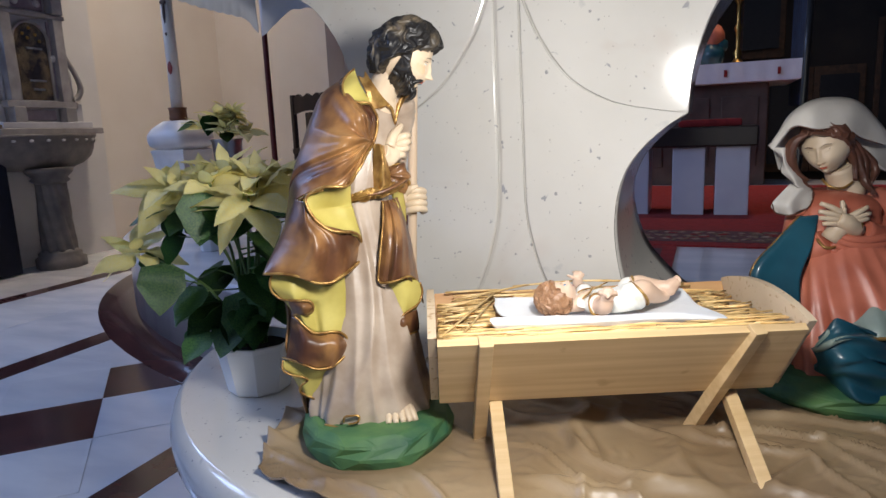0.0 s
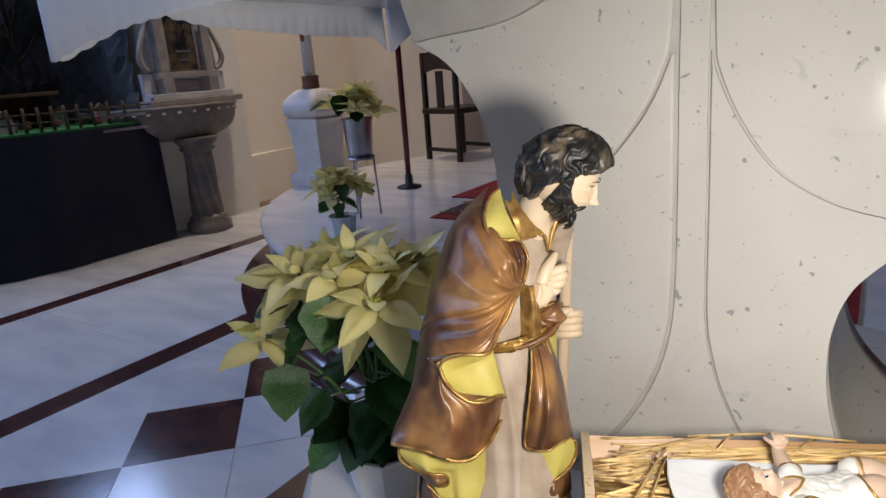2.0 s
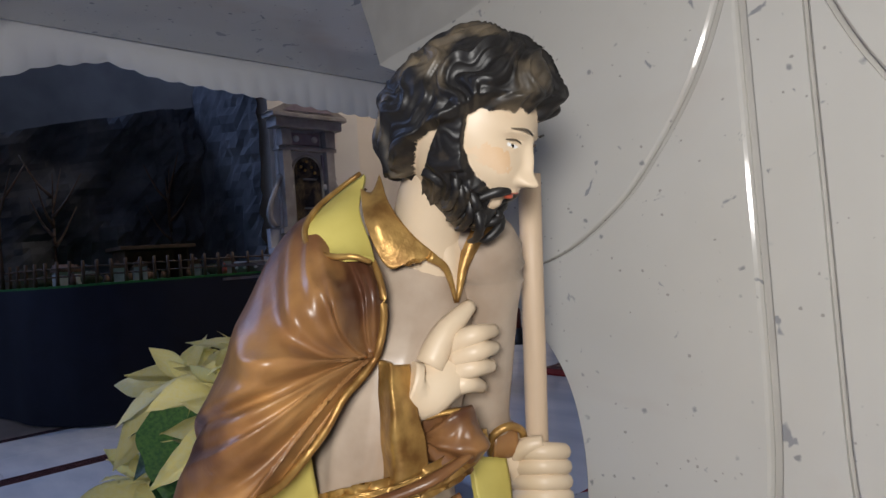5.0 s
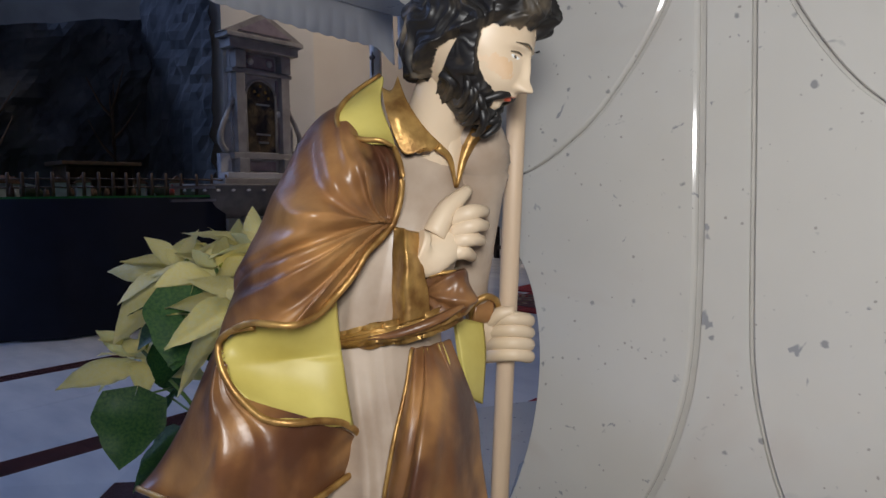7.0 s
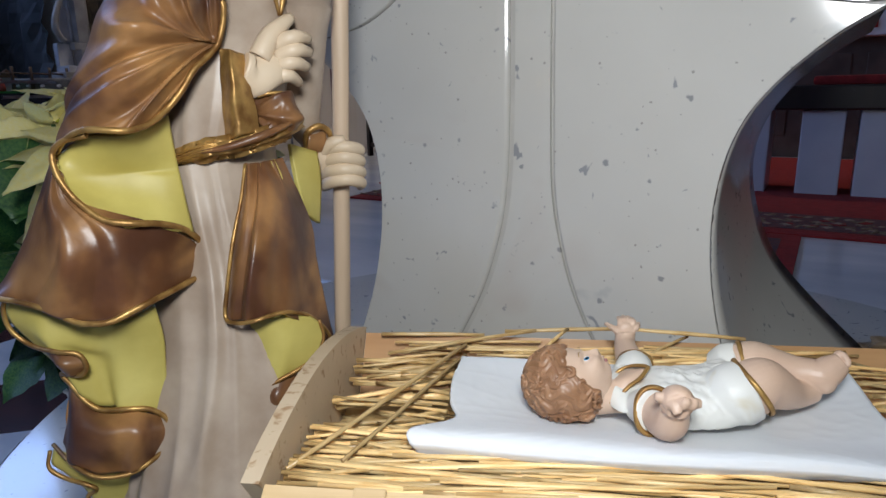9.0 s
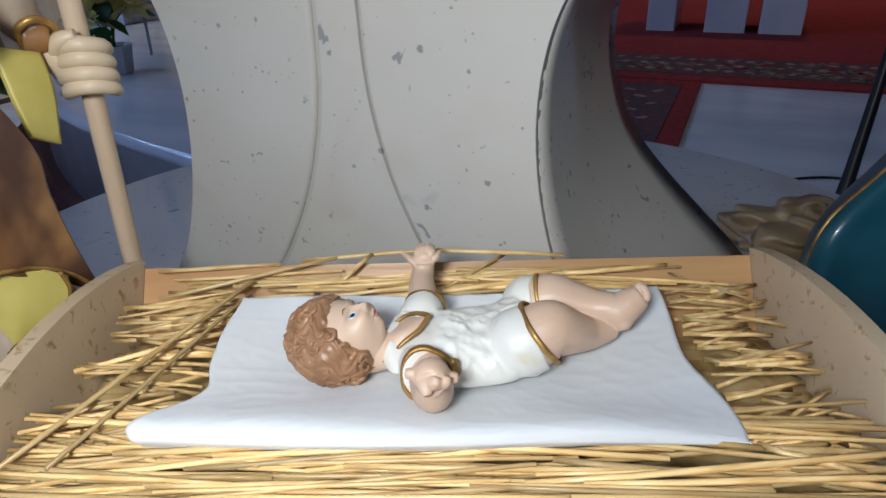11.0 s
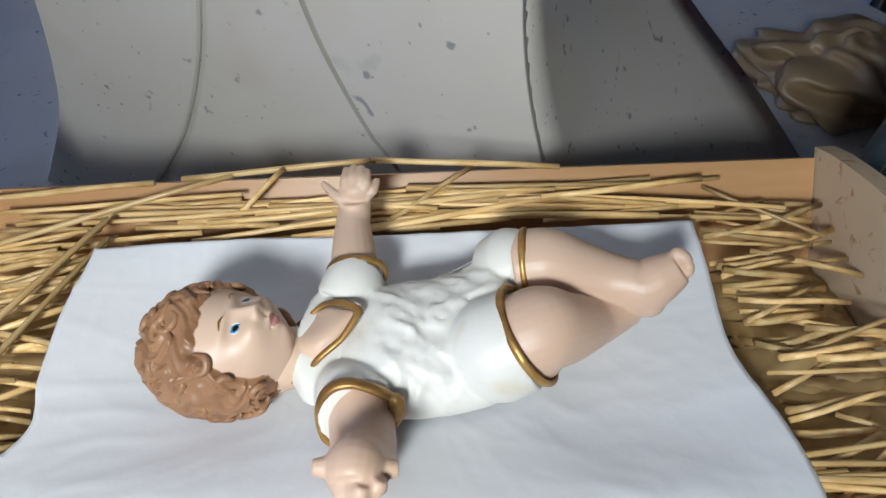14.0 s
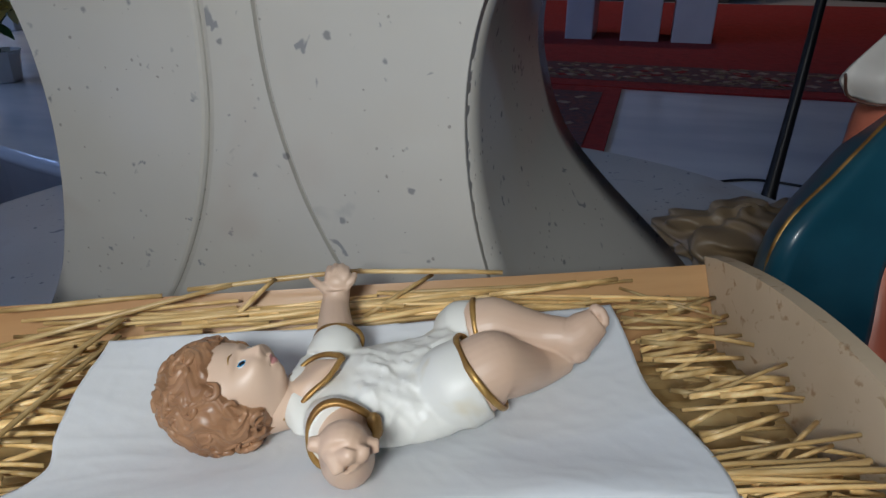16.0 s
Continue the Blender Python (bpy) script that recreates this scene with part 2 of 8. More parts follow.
def curve(points, n):
    """A smooth line of n + 1 places through the points."""
    ps = [Vector(p) for p in points]
    if len(ps) == 2:
        return [ps[0].lerp(ps[1], i / n) for i in range(n + 1)]
    ext = [2 * ps[0] - ps[1]] + ps + [2 * ps[-1] - ps[-2]]
    out = []
    for i in range(n + 1):
        s = i / n * (len(ps) - 1)
        k = min(int(s), len(ps) - 2)
        f = s - k
        a, b, c, d = ext[k:k + 4]
        out.append(0.5 * (2 * b + (c - a) * f + (2 * a - 5 * b + 4 * c - d) * f * f + (3 * b - a - 3 * c + d) * f ** 3))
    return out


def tube(bm, points, radii, n=8, k=10, mat=0, flat=1.0, up=(0, 0, 1)):
    """A round bar along a smooth line; radii are spread along it; flat squeezes it across up."""
    line = curve(points, n)
    rows = []
    ref = Vector(up)
    for i, p in enumerate(line):
        t = (line[min(i + 1, n)] - line[max(i - 1, 0)]).normalized()
        side = t.cross(ref)
        if side.length < 1e-3:
            side = t.cross(Vector((1, 0.3, 0)))
        side.normalize()
        nor = side.cross(t).normalized()
        s = i / n * (len(radii) - 1)
        j = min(int(s), len(radii) - 2)
        r = radii[j] + (radii[j + 1] - radii[j]) * (s - j)
        rows.append([p + (side * math.cos(a) + nor * math.sin(a) * flat) * r for a in (2 * math.pi * q / k for q in range(k))])
    return rings(bm, rows, mat)


def blob(bm, centre, size, mat=0, rough=0.0, freq=6.0, turn=None, sub=3):
    m = Matrix.Translation(centre) @ (turn or Matrix()) @ Matrix.Diagonal((*size, 1))
    got = bmesh.ops.create_icosphere(bm, subdivisions=sub, radius=1, matrix=m)
    c = Vector(centre)
    for v in got["verts"]:
        if rough:
            v.co += (v.co - c) * rough * noise.noise(v.co * freq / max(size) * 0.5)
    for f in {f for v in got["verts"] for f in v.link_faces}:
        f.material_index = mat
        f.smooth = True
    return got["verts"]


def sheet(bm, grid, mat=0, back=None, thick=0.004, nu=24, nv=24, ripple=None):
    """A cloth through a grid of places, with a thickness and its own lining."""
    cols = [curve(row, nu) for row in grid]
    pts = [curve([c[i] for c in cols], nv) for i in range(nu + 1)]
    if ripple:
        for i in range(nu + 1):
            for j in range(nv + 1):
                pts[i][j] = pts[i][j] + Vector(ripple(i / nu, j / nv))
    nor = []
    for i in range(nu + 1):
        row = []
        for j in range(nv + 1):
            du = pts[min(i + 1, nu)][j] - pts[max(i - 1, 0)][j]
            dv = pts[i][min(j + 1, nv)] - pts[i][max(j - 1, 0)]
            row.append(du.cross(dv).normalized())
        nor.append(row)
    back = mat if back is None else back
    fr = [[bm.verts.new(p) for p in row] for row in pts]
    bk = [[bm.verts.new(p + nn * thick) for p, nn in zip(row, nr)] for row, nr in zip(pts, nor)]
    for i in range(nu):
        for j in range(nv):
            f = bm.faces.new((fr[i][j], fr[i + 1][j], fr[i + 1][j + 1], fr[i][j + 1]))
            f.material_index, f.smooth = mat, True
            f = bm.faces.new((bk[i][j + 1], bk[i + 1][j + 1], bk[i + 1][j], bk[i][j]))
            f.material_index, f.smooth = back, True
    edge = [(i, 0) for i in range(nu)] + [(nu, j) for j in range(nv)] + [(i, nv) for i in range(nu, 0, -1)] + [(0, j) for j in range(nv, 0, -1)]
    for a, b in zip(edge, edge[1:] + edge[:1]):
        f = bm.faces.new((fr[a[0]][a[1]], bk[a[0]][a[1]], bk[b[0]][b[1]], fr[b[0]][b[1]]))
        f.material_index = mat
    return pts


def prism(bm, outline, depth, m=Matrix(), mat=0):
    """An outline in x and z pulled back along y."""
    a = [bm.verts.new(m @ Vector((x, 0, z))) for x, z in outline]
    b = [bm.verts.new(m @ Vector((x, depth, z))) for x, z in outline]
    fs = [bm.faces.new(a), bm.faces.new(b[::-1])]
    for i in range(len(a)):
        j = (i + 1) % len(a)
        fs.append(bm.faces.new((a[j], a[i], b[i], b[j])))
    for f in fs:
        f.material_index = mat
    return fs


def head_shape(bm, m, skin, eye_z=0.06, eye_y=0.29, nose_z=-0.22, mouth_z=-0.50, chin_z=-0.86, nose=1.0, cheek=0.07, white=None, iris=None, pupil=None, lip=None,
               hair=None, hair_rule=None, hair_height=0.1, curl=(2.2, 15.0), beard_rule=None, lid=None, wide=0.74,
               fine=7, open_eye=0.05, eye_w=0.105, iris_r=0.042, lip_w=0.135, volume=0.0, brim=0.0, blush=None, strand=0.0, clumps=0.45):
    """A carved head: face towards x, crown towards z, half its height one unit."""
    got = bmesh.ops.create_icosphere(bm, subdivisions=fine, radius=1)
    vs = got["verts"]
    d = np.array([v.co for v in vs])
    p = d * np.array((0.86, wide, 1.0))
    low = np.clip(-d[:, 2], 0, 1)
    p[:, 1] *= 1 - 0.30 * low ** 1.5
    back = np.clip(-d[:, 0], 0, 1) * low
    p[:, 0] += 0.30 * back
    front = np.clip(d[:, 0] * 3, 0, 1)

    def bump(y0, z0, sy, sz, h):
        for s in ((1, -1) if y0 else (1,)):
            p[:, 0] += front * h * np.exp(-((p[:, 1] - s * y0) / sy) ** 2 - ((p[:, 2] - z0) / sz) ** 2)

    bump(0, mouth_z + 0.06, 0.42, 0.34, 0.17)
    bump(0, chin_z + 0.06, 0.17, 0.14, 0.15)
    bump(eye_y * 1.3, (eye_z + mouth_z) / 2 - 0.04, 0.2, 0.2, cheek)
    bump(eye_y, eye_z + 0.02, 0.13, 0.09, -0.075)
    bump(eye_y, eye_z, 0.105, 0.055, 0.055)
    bump(eye_y * 0.95, eye_z + 0.16, 0.2, 0.06, 0.03)
    mid = (eye_z + nose_z) / 2
    bump(0, mid + 0.05, 0.065, (eye_z - nose_z) * 0.62, 0.10 * nose)
    bump(0, nose_z + 0.03, 0.085, 0.085, 0.15 * nose)
    bump(0.085, nose_z, 0.055, 0.055, 0.085 * nose)
    bump(0, nose_z - 0.10, 0.03, 0.06, -0.02)
    bump(0, mouth_z + 0.035, 0.13, 0.035, 0.045)
    bump(0, mouth_z - 0.045, 0.10, 0.035, 0.05)
    bump(0, mouth_z - 0.115, 0.13, 0.04, -0.025)
    kind = np.full(len(p), skin)
    y, z = np.abs(p[:, 1]), p[:, 2]
    face = d[:, 0] > 0.3
    e1 = ((y - eye_y) / eye_w) ** 2 + ((z - eye_z) / open_eye) ** 2
    e2 = ((y - eye_y) / iris_r) ** 2 + ((z - eye_z) / min(iris_r, open_eye)) ** 2
    e3 = ((y - eye_y) / (0.7 * iris_r)) ** 2 + ((z - eye_z) / min(0.7 * iris_r, open_eye)) ** 2
    for val, e in ((white, e1), (iris, e2), (pupil, e3)):
        if val is not None:
            kind[face & (e < 1)] = val
    if lid is not None:
        kind[face & (e1 > 0.8) & (e1 < 1.5) & (z > eye_z + 0.022)] = lid
    if blush is not None:
        mottle = np.array([0.9 * noise.noise(Vector(q) * 9) + 0.7 * noise.noise(Vector(q) * 31) for q in d])
        kind[face & (((y - eye_y * 1.6) / 0.17) ** 2 + ((z - (eye_z - 0.20)) / 0.13) ** 2 + mottle < 0.95)] = blush
    if lip is not None:
        top = 0.055 - 0.042 * y / lip_w
        kind[face & (y < lip_w) & (z < mouth_z + top) & (z > mouth_z - 0.085 + 0.058 * (y / lip_w) ** 2)] = lip
        line = np.exp(-((z - mouth_z) / 0.012) ** 2) * (y < 0.14) * front
        p[:, 0] -= 0.02 * line
    for rule, high in ((hair_rule, hair_height), (beard_rule, hair_height * 0.6)):
        if rule:
            for i in range(len(p)):
                v = Vector(d[i])
                f = rule(v) + 0.10 * noise.noise(v * 5)
                if f > 0:
                    lon, wave = math.atan2(v.y, v.x), noise.noise(v * 2.2 + Vector((3.1, 1.7, 0.4)))
                    phase = curl[0] * lon + 1.5 * math.sin(curl[1] * v.z + 2.5 * wave + lon) + 2.2 * wave
                    ridge = 1 - abs(math.sin(phase)) ** 1.5 + 0.35 * (1 - abs(math.sin(3 * phase + 4 * v.z))) + strand * (1 - abs(math.sin(6 * phase + 5 * v.z)))
                    clump = noise.noise(v * 4.2 + Vector((9, 2, 5)))
                    grow = min(1, f * 9) * high * ((0.65 + clumps * clump) * (1 + volume * max(0, -v.x) * max(0, 0.5 - v.z) + brim * max(0, v.x) * max(0, v.z)) + 0.50 * ridge)
                    p[i] += d[i] * grow
                    kind[i] = hair
    for i, v in enumerate(vs):
        v.co = m @ Vector(p[i])
        v.tag = True
    index = {v: kind[i] for i, v in enumerate(vs)}
    for f in {f for v in vs for f in v.link_faces}:
        ks = sorted(index[v] for v in f.verts)
        f.material_index = int(ks[1])
        f.smooth = True

# ---- church floor, platform and walls ----
JOINT = material("floor_joint", (0.16, 0.14, 0.13), (0.12, 0.1, 0.09), 20, 0.8)
bm = bmesh.new()
box(bm, (0, 2, -0.06), (26, 26, 0.1))
floor = structure("floor", bm, JOINT, "white and dark red marble nave floor", at=CHURCH)


def floor_piece(name, outline, z0, z1, mat):
    b = bmesh.new()
    lo = [b.verts.new((p, q, z0)) for p, q in outline]
    hi = [b.verts.new((p, q, z1)) for p, q in outline]
    b.faces.new(hi)
    for i in range(len(lo)):
        j = (i + 1) % len(lo)
        b.faces.new((lo[i], lo[j], hi[j], hi[i]))
    return part(name, b, mat, floor)


def rect(p0, p1, q0, q1, g=0.0012):
    return [(p0 + g, q0 + g), (p1 - g, q0 + g), (p1 - g, q1 - g), (p0 + g, q1 - g)]


STRIPS = [(-1.56, -1.42), (-2.92, -2.77), (-4.30, -4.16), (-5.36, -5.26)]
for p0, p1 in STRIPS:
    q = -3.8
    while q < 7:
        floor_piece("floor_strip", rect(p0, p1, q, q + 0.9), -0.012, 0.0, FLOOR_DARK)
        q += 0.9
HALF = 0.265
for i in range(-1, 2):
    for j in range(-20, 17):
        if (i + j) % 2 == 0 and abs(i) < 2:
            cp, cq = -2.14 + i * HALF, 1.54 + j * HALF
            k = HALF - 0.0015
            dark = i == 0
            pts = [(cp - k, cq), (cp, cq - k), (cp + k, cq), (cp, cq + k)]
            floor_piece("floor_tile", pts, -0.012, 0.0, FLOOR_DARK if dark else FLOOR_WHITE)
rand = random.Random(5)
for p0, p1, n in ((-2.77, -2.405, 1), (-1.875, -1.56, 1), (-4.16, -2.92, 2), (-5.26, -4.30, 2), (-9, -5.36, 3), (-1.42, 6, 5)):
    w = (p1 - p0) / n
    for k in range(n):
        q = -3.8
        while q < 8:
            ln = 0.8 + 0.5 * rand.random()
            low = -0.0015 if n == 1 else 0.0
            floor_piece("floor_slab", rect(p0 + k * w, p0 + (k + 1) * w, q, q + ln), -0.014, low - 0.0005, FLOOR_TAN if p1 < -5.3 else FLOOR_WHITE)
            q += ln


def ellipse(a, b, n=96):
    return [(-0.32 + a * math.cos(2 * math.pi * i / n), 4.6 + b * math.sin(2 * math.pi * i / n)) for i in range(n)]


bm = bmesh.new()
rings(bm, [[(p, q, z) for p, q in ellipse(a, b)] for a, b, z in ((3.93, 2.83, -0.004), (3.93, 2.83, 0.003), (3.7, 2.6, 0.003))], cap=False)
structure("floor_border", bm, FLOOR_DARK, "dark red marble border ring round the platform", at=CHURCH)
bm = bmesh.new()
rings(bm, [[(p, q, z) for p, q in ellipse(a, b)] for a, b, z in
           ((3.72, 2.62, 0.0), (3.72, 2.62, 0.345), (3.75, 2.65, 0.355), (3.755, 2.655, 0.39), (3.74, 2.64, PLAT_Z))])
structure("altar_platform", bm, FLOOR_WHITE, "white marble raised altar platform with rounded edge", at=CHURCH)
bm = bmesh.new()
lathe(bm, [(0.79, 0.0), (0.79, 0.34), (0.77, 0.36), (0.775, 0.375), (0.80, 0.385), (0.812, 0.41), (0.814, 0.44), (0.806, 0.466), (0.79, DISC_Z)], 96)
structure("altar_plinth", bm, MARBLE, "round polished white marble plinth under the altar", at=pose(0.325, 1.54, 0))

# walls: pier with the font, cream side wall, back wall, apse coloured as in shadow
bm = bmesh.new()
box(bm, (-5.85, 4.1, 3.5), (1.3, 0.96, 7))
structure("wall_pier", bm, PLASTER_WHITE, "white plastered pier behind the stone font", at=CHURCH)
bm = bmesh.new()
box(bm, (-5.75, 5.8, 3.5), (0.5, 2.46, 7))
box(bm, (-5.48, 5.8, 0.25), (0.06, 2.46, 0.5))
structure("wall_side", bm, PLASTER, "cream plastered side wall with low skirting", at=CHURCH)
bm = bmesh.new()
box(bm, (-3.4, 6.75, 3.5), (4.6, 0.3, 7))
box(bm, (-4.1, 6.45, 3.5), (0.7, 0.4, 7))
structure("wall_back", bm, PLASTER, "cream plastered chancel wall with a pilaster", at=CHURCH)
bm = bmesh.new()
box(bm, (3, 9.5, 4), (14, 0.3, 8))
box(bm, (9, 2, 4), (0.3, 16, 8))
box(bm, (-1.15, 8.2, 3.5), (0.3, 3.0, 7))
structure("wall_apse", bm, SHADED_APSE, "apse wall with its shadow put into a near-black colour", at=CHURCH)
# aisle wall, coloured as if in shade
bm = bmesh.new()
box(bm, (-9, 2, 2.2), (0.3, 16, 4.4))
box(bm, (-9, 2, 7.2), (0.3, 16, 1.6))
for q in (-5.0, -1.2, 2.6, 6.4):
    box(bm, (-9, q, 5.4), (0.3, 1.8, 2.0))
structure("wall_aisle", bm, AISLE_SHADE, "aisle wall with tall window openings, shade put into its grey", at=CHURCH)
bm = bmesh.new()
box(bm, (0, -6, 4), (18, 0.3, 8))
structure("wall_nave_end", bm, PLASTER, "cream plastered wall behind the nave", at=CHURCH)
bm = bmesh.new()
box(bm, (0, 2, 8.1), (18.6, 16.6, 0.2))
structure("ceiling", bm, PLASTER_WHITE, "white plastered church ceiling", at=CHURCH)
for q, power in ((-3.1, 200), (0.7, 150), (4.5, 150)):
    o = ch(-8.9, q, 5.4)
    lamp("window_daylight", "AREA", o, o + CHURCH.to_3x3() @ Vector((1, 0, -0.45)), power, 1.9, (0.38, 0.54, 1.0), 1.9)
# unseen warm fill, added to brighten the chancel walls
o = ch(-4.0, 4.8, 6.2)
lamp("chancel_fill", "AREA", o, o + Vector((-0.25, 0.1, -1)), 31, 0.5, (1.0, 0.84, 0.66), spread=80)
# second added fill with no visible source, lifts carpets and high altar
o = ch(0.6, 6.0, 6.6)
lamp("apse_fill", "AREA", o, o + Vector((0, 0.1, -1)), 17, 0.5, (1.0, 0.72, 0.48), spread=70)

# ---- altar ----
LEG = Matrix.Translation((0, 1.453, 0)) @ Matrix.Rotation(radians(-23.6), 4, "Z") @ Matrix.Translation((0.258, 0, 0))
altar = empty("altar")
altar.matrix_world = LEG
tagged(altar, "white veined marble altar with carved curved leg", "altar")
low = [(0.335, DISC_Z), (0.262, 0.578), (0.232, 0.64), (0.211, 0.715), (0.203, 0.785), (0.207, 0.845), (0.222, 0.895), (0.25, 0.935), (0.29, 0.972), (0.326, 0.995)]
upp = [(0.326, 0.995), (0.331, 1.06), (0.345, 1.12), (0.37, 1.18), (0.42, 1.245), (0.492, 1.287)]
top = [(0.492, 1.287), (0.508, 1.338), (0.53, 1.40)]
side = [(h, z) for row, n in ((low, 40), (upp, 20), (top, 6)) for h, z, _ in [(v.x, v.y, 0) for v in curve([(a, b, 0) for a, b in row], n)]]
outline = side + [(-h, z) for h, z in side[::-1]]
bm = bmesh.new()
back = [(0.46, DISC_Z), (0.385, 0.56), (0.295, 0.645), (0.24, 0.71), (0.212, 0.785), (0.207, 0.845), (0.222, 0.895), (0.25, 0.935), (0.29, 0.972), (0.326, 0.995)]
bside = [(v.x, v.y) for row, n in ((back, 40), (upp, 20), (top, 6)) for v in curve([(a, b, 0) for a, b in row], n)]
bout = bside + [(-h, z) for h, z in bside[::-1]]
rows = [[(x, 0.006, z) for x, z in outline]]
for k in range(1, 9):
    f = k / 8
    rows.append([(x0 + (x1 - x0) * f ** 1.5, 0.006 + 0.32 * f, z0 + (z1 - z0) * f) for (x0, z0), (x1, z1) in zip(outline, bout)])
vs = rings(bm, rows, 0, cap=False)
half = len(side)
for row, m in ((vs[0], 1), (vs[-1], 0)):
    for i in range(half - 1):
        k = len(row) - 1 - i
        if (row[i].co - row[i + 1].co).length > 1e-5:
            f = bm.faces.new((row[i], row[i + 1], row[k - 1], row[k]))
            f.material_index = m
part("leg_core", bm, [MARBLE, GROOVE_SHADE], altar, "carved marble core of the leg, groove shade put into its front colour")


def line2(pts, n):
    return [(v.x, v.y) for v in curve([(a, b, 0) for a, b in pts], n)]


G1 = {1: line2([(0.025, 1.40), (0.026, 1.2), (0.029, 1.05), (0.032, 0.88), (0.035, 0.82), (0.043, 0.772), (0.060, 0.712), (0.088, 0.651), (0.109, 0.622), (0.155, 0.55), (0.21, DISC_Z)], 44),
      -1: line2([(0.021, 1.40), (0.020, 1.2), (0.018, 1.05), (0.017, 0.91), (0.020, 0.82), (0.031, 0.755), (0.055, 0.682), (0.094, 0.608), (0.13, 0.56), (0.171, 0.513), (0.205, DISC_Z)], 44)}
G2 = {1: line2([(0.026, 1.32), (0.030, 1.25), (0.036, 1.21), (0.068, 1.138), (0.119, 1.068), (0.184, 1.026), (0.243, 1.008), (0.318, 0.996)], 34),
      -1: line2([(0.024, 1.32), (0.028, 1.25), (0.037, 1.217), (0.061, 1.162), (0.100, 1.105), (0.147, 1.056), (0.222, 1.012), (0.318, 0.996)], 34)}
G3 = line2([(0.485, 1.292), (0.339, 1.298), (0.24, 1.324), (0.17, 1.37), (0.14, 1.40)], 14)
LOW, UPP = line2(low, 40), line2(upp, 20)


def at_height(rows, z):
    """How far out a line lies at a height."""
    rows = sorted(rows, key=lambda r: r[1])
    return float(np.interp(z, [r[1] for r in rows], [r[0] for r in rows]))


def panel(name, heights, near, far):
    """A slab between two lines, standing proud of the core behind narrow grooves."""
    for flip in (1, -1):
        gap, soft = (0.0016, 0.0020) if flip > 0 else (0.0038, 0.0045)
        bm = bmesh.new()
        rows = []
        for z in heights:
            a, c = near(z, flip) + gap, far(z, flip)
            c = max(c, a + 0.0006)
            s = min(soft, (c - a) * 0.3)
            rows.append([(flip * a, 0.012, z), (flip * a, 0.0030, z), (flip * (a + 0.35 * s), 0.0008, z), (flip * (a + s), -0.0005, z), (flip * (c - 0.25 * s), -0.0005, z), (flip * c, 0.0004, z), (flip * c, 0.012, z)])
        rings(bm, rows)
        for f in bm.faces:
            f.smooth = False
        part(name, bm, MARBLE, altar)


lower = [DISC_Z + 0.001 + (0.9925 - DISC_Z) * i / 60 for i in range(61)] + [0.9945 + 0.24 * i / 30 for i in range(31)]
panel("side_panel", lower, lambda z, k: at_height(G1[k], z), lambda z, k: at_height(LOW, z) if z < 0.994 else at_height(G2[k], max(z, 0.9962)) - 0.003)
upper = [0.9985 + (1.3985 - 0.9985) * i / 70 for i in range(71)]
panel("upper_panel", upper, lambda z, k: at_height(G2[k], z) if z < 1.319 else 0.025, lambda z, k: at_height(UPP, z) if z < 1.288 else at_height(G3, max(z, 1.293)))
bm = bmesh.new()
prism(bm, [(x - 0.0022, z) for x, z in G1[1]] + [(-x + 0.0040, z) for x, z in G1[-1][::-1]], 0.012, Matrix.Translation((0, 0.0005, 0)))
part("centre_strip", bm, MARBLE, altar)
bm = bmesh.new()
box(bm, (0, 0.02, 1.43), (1.77, 0.84, 0.06), bevel=0.006)
part("tabletop", bm, MARBLE, altar)

# altar linen over the ends of the altar
EMB_GREEN = material("green_thread", (0.10, 0.16, 0.09), (0.06, 0.11, 0.06), 60, 0.8)
EMB_RED = material("red_thread", (0.40, 0.06, 0.05), (0.3, 0.04, 0.04), 60, 0.8)


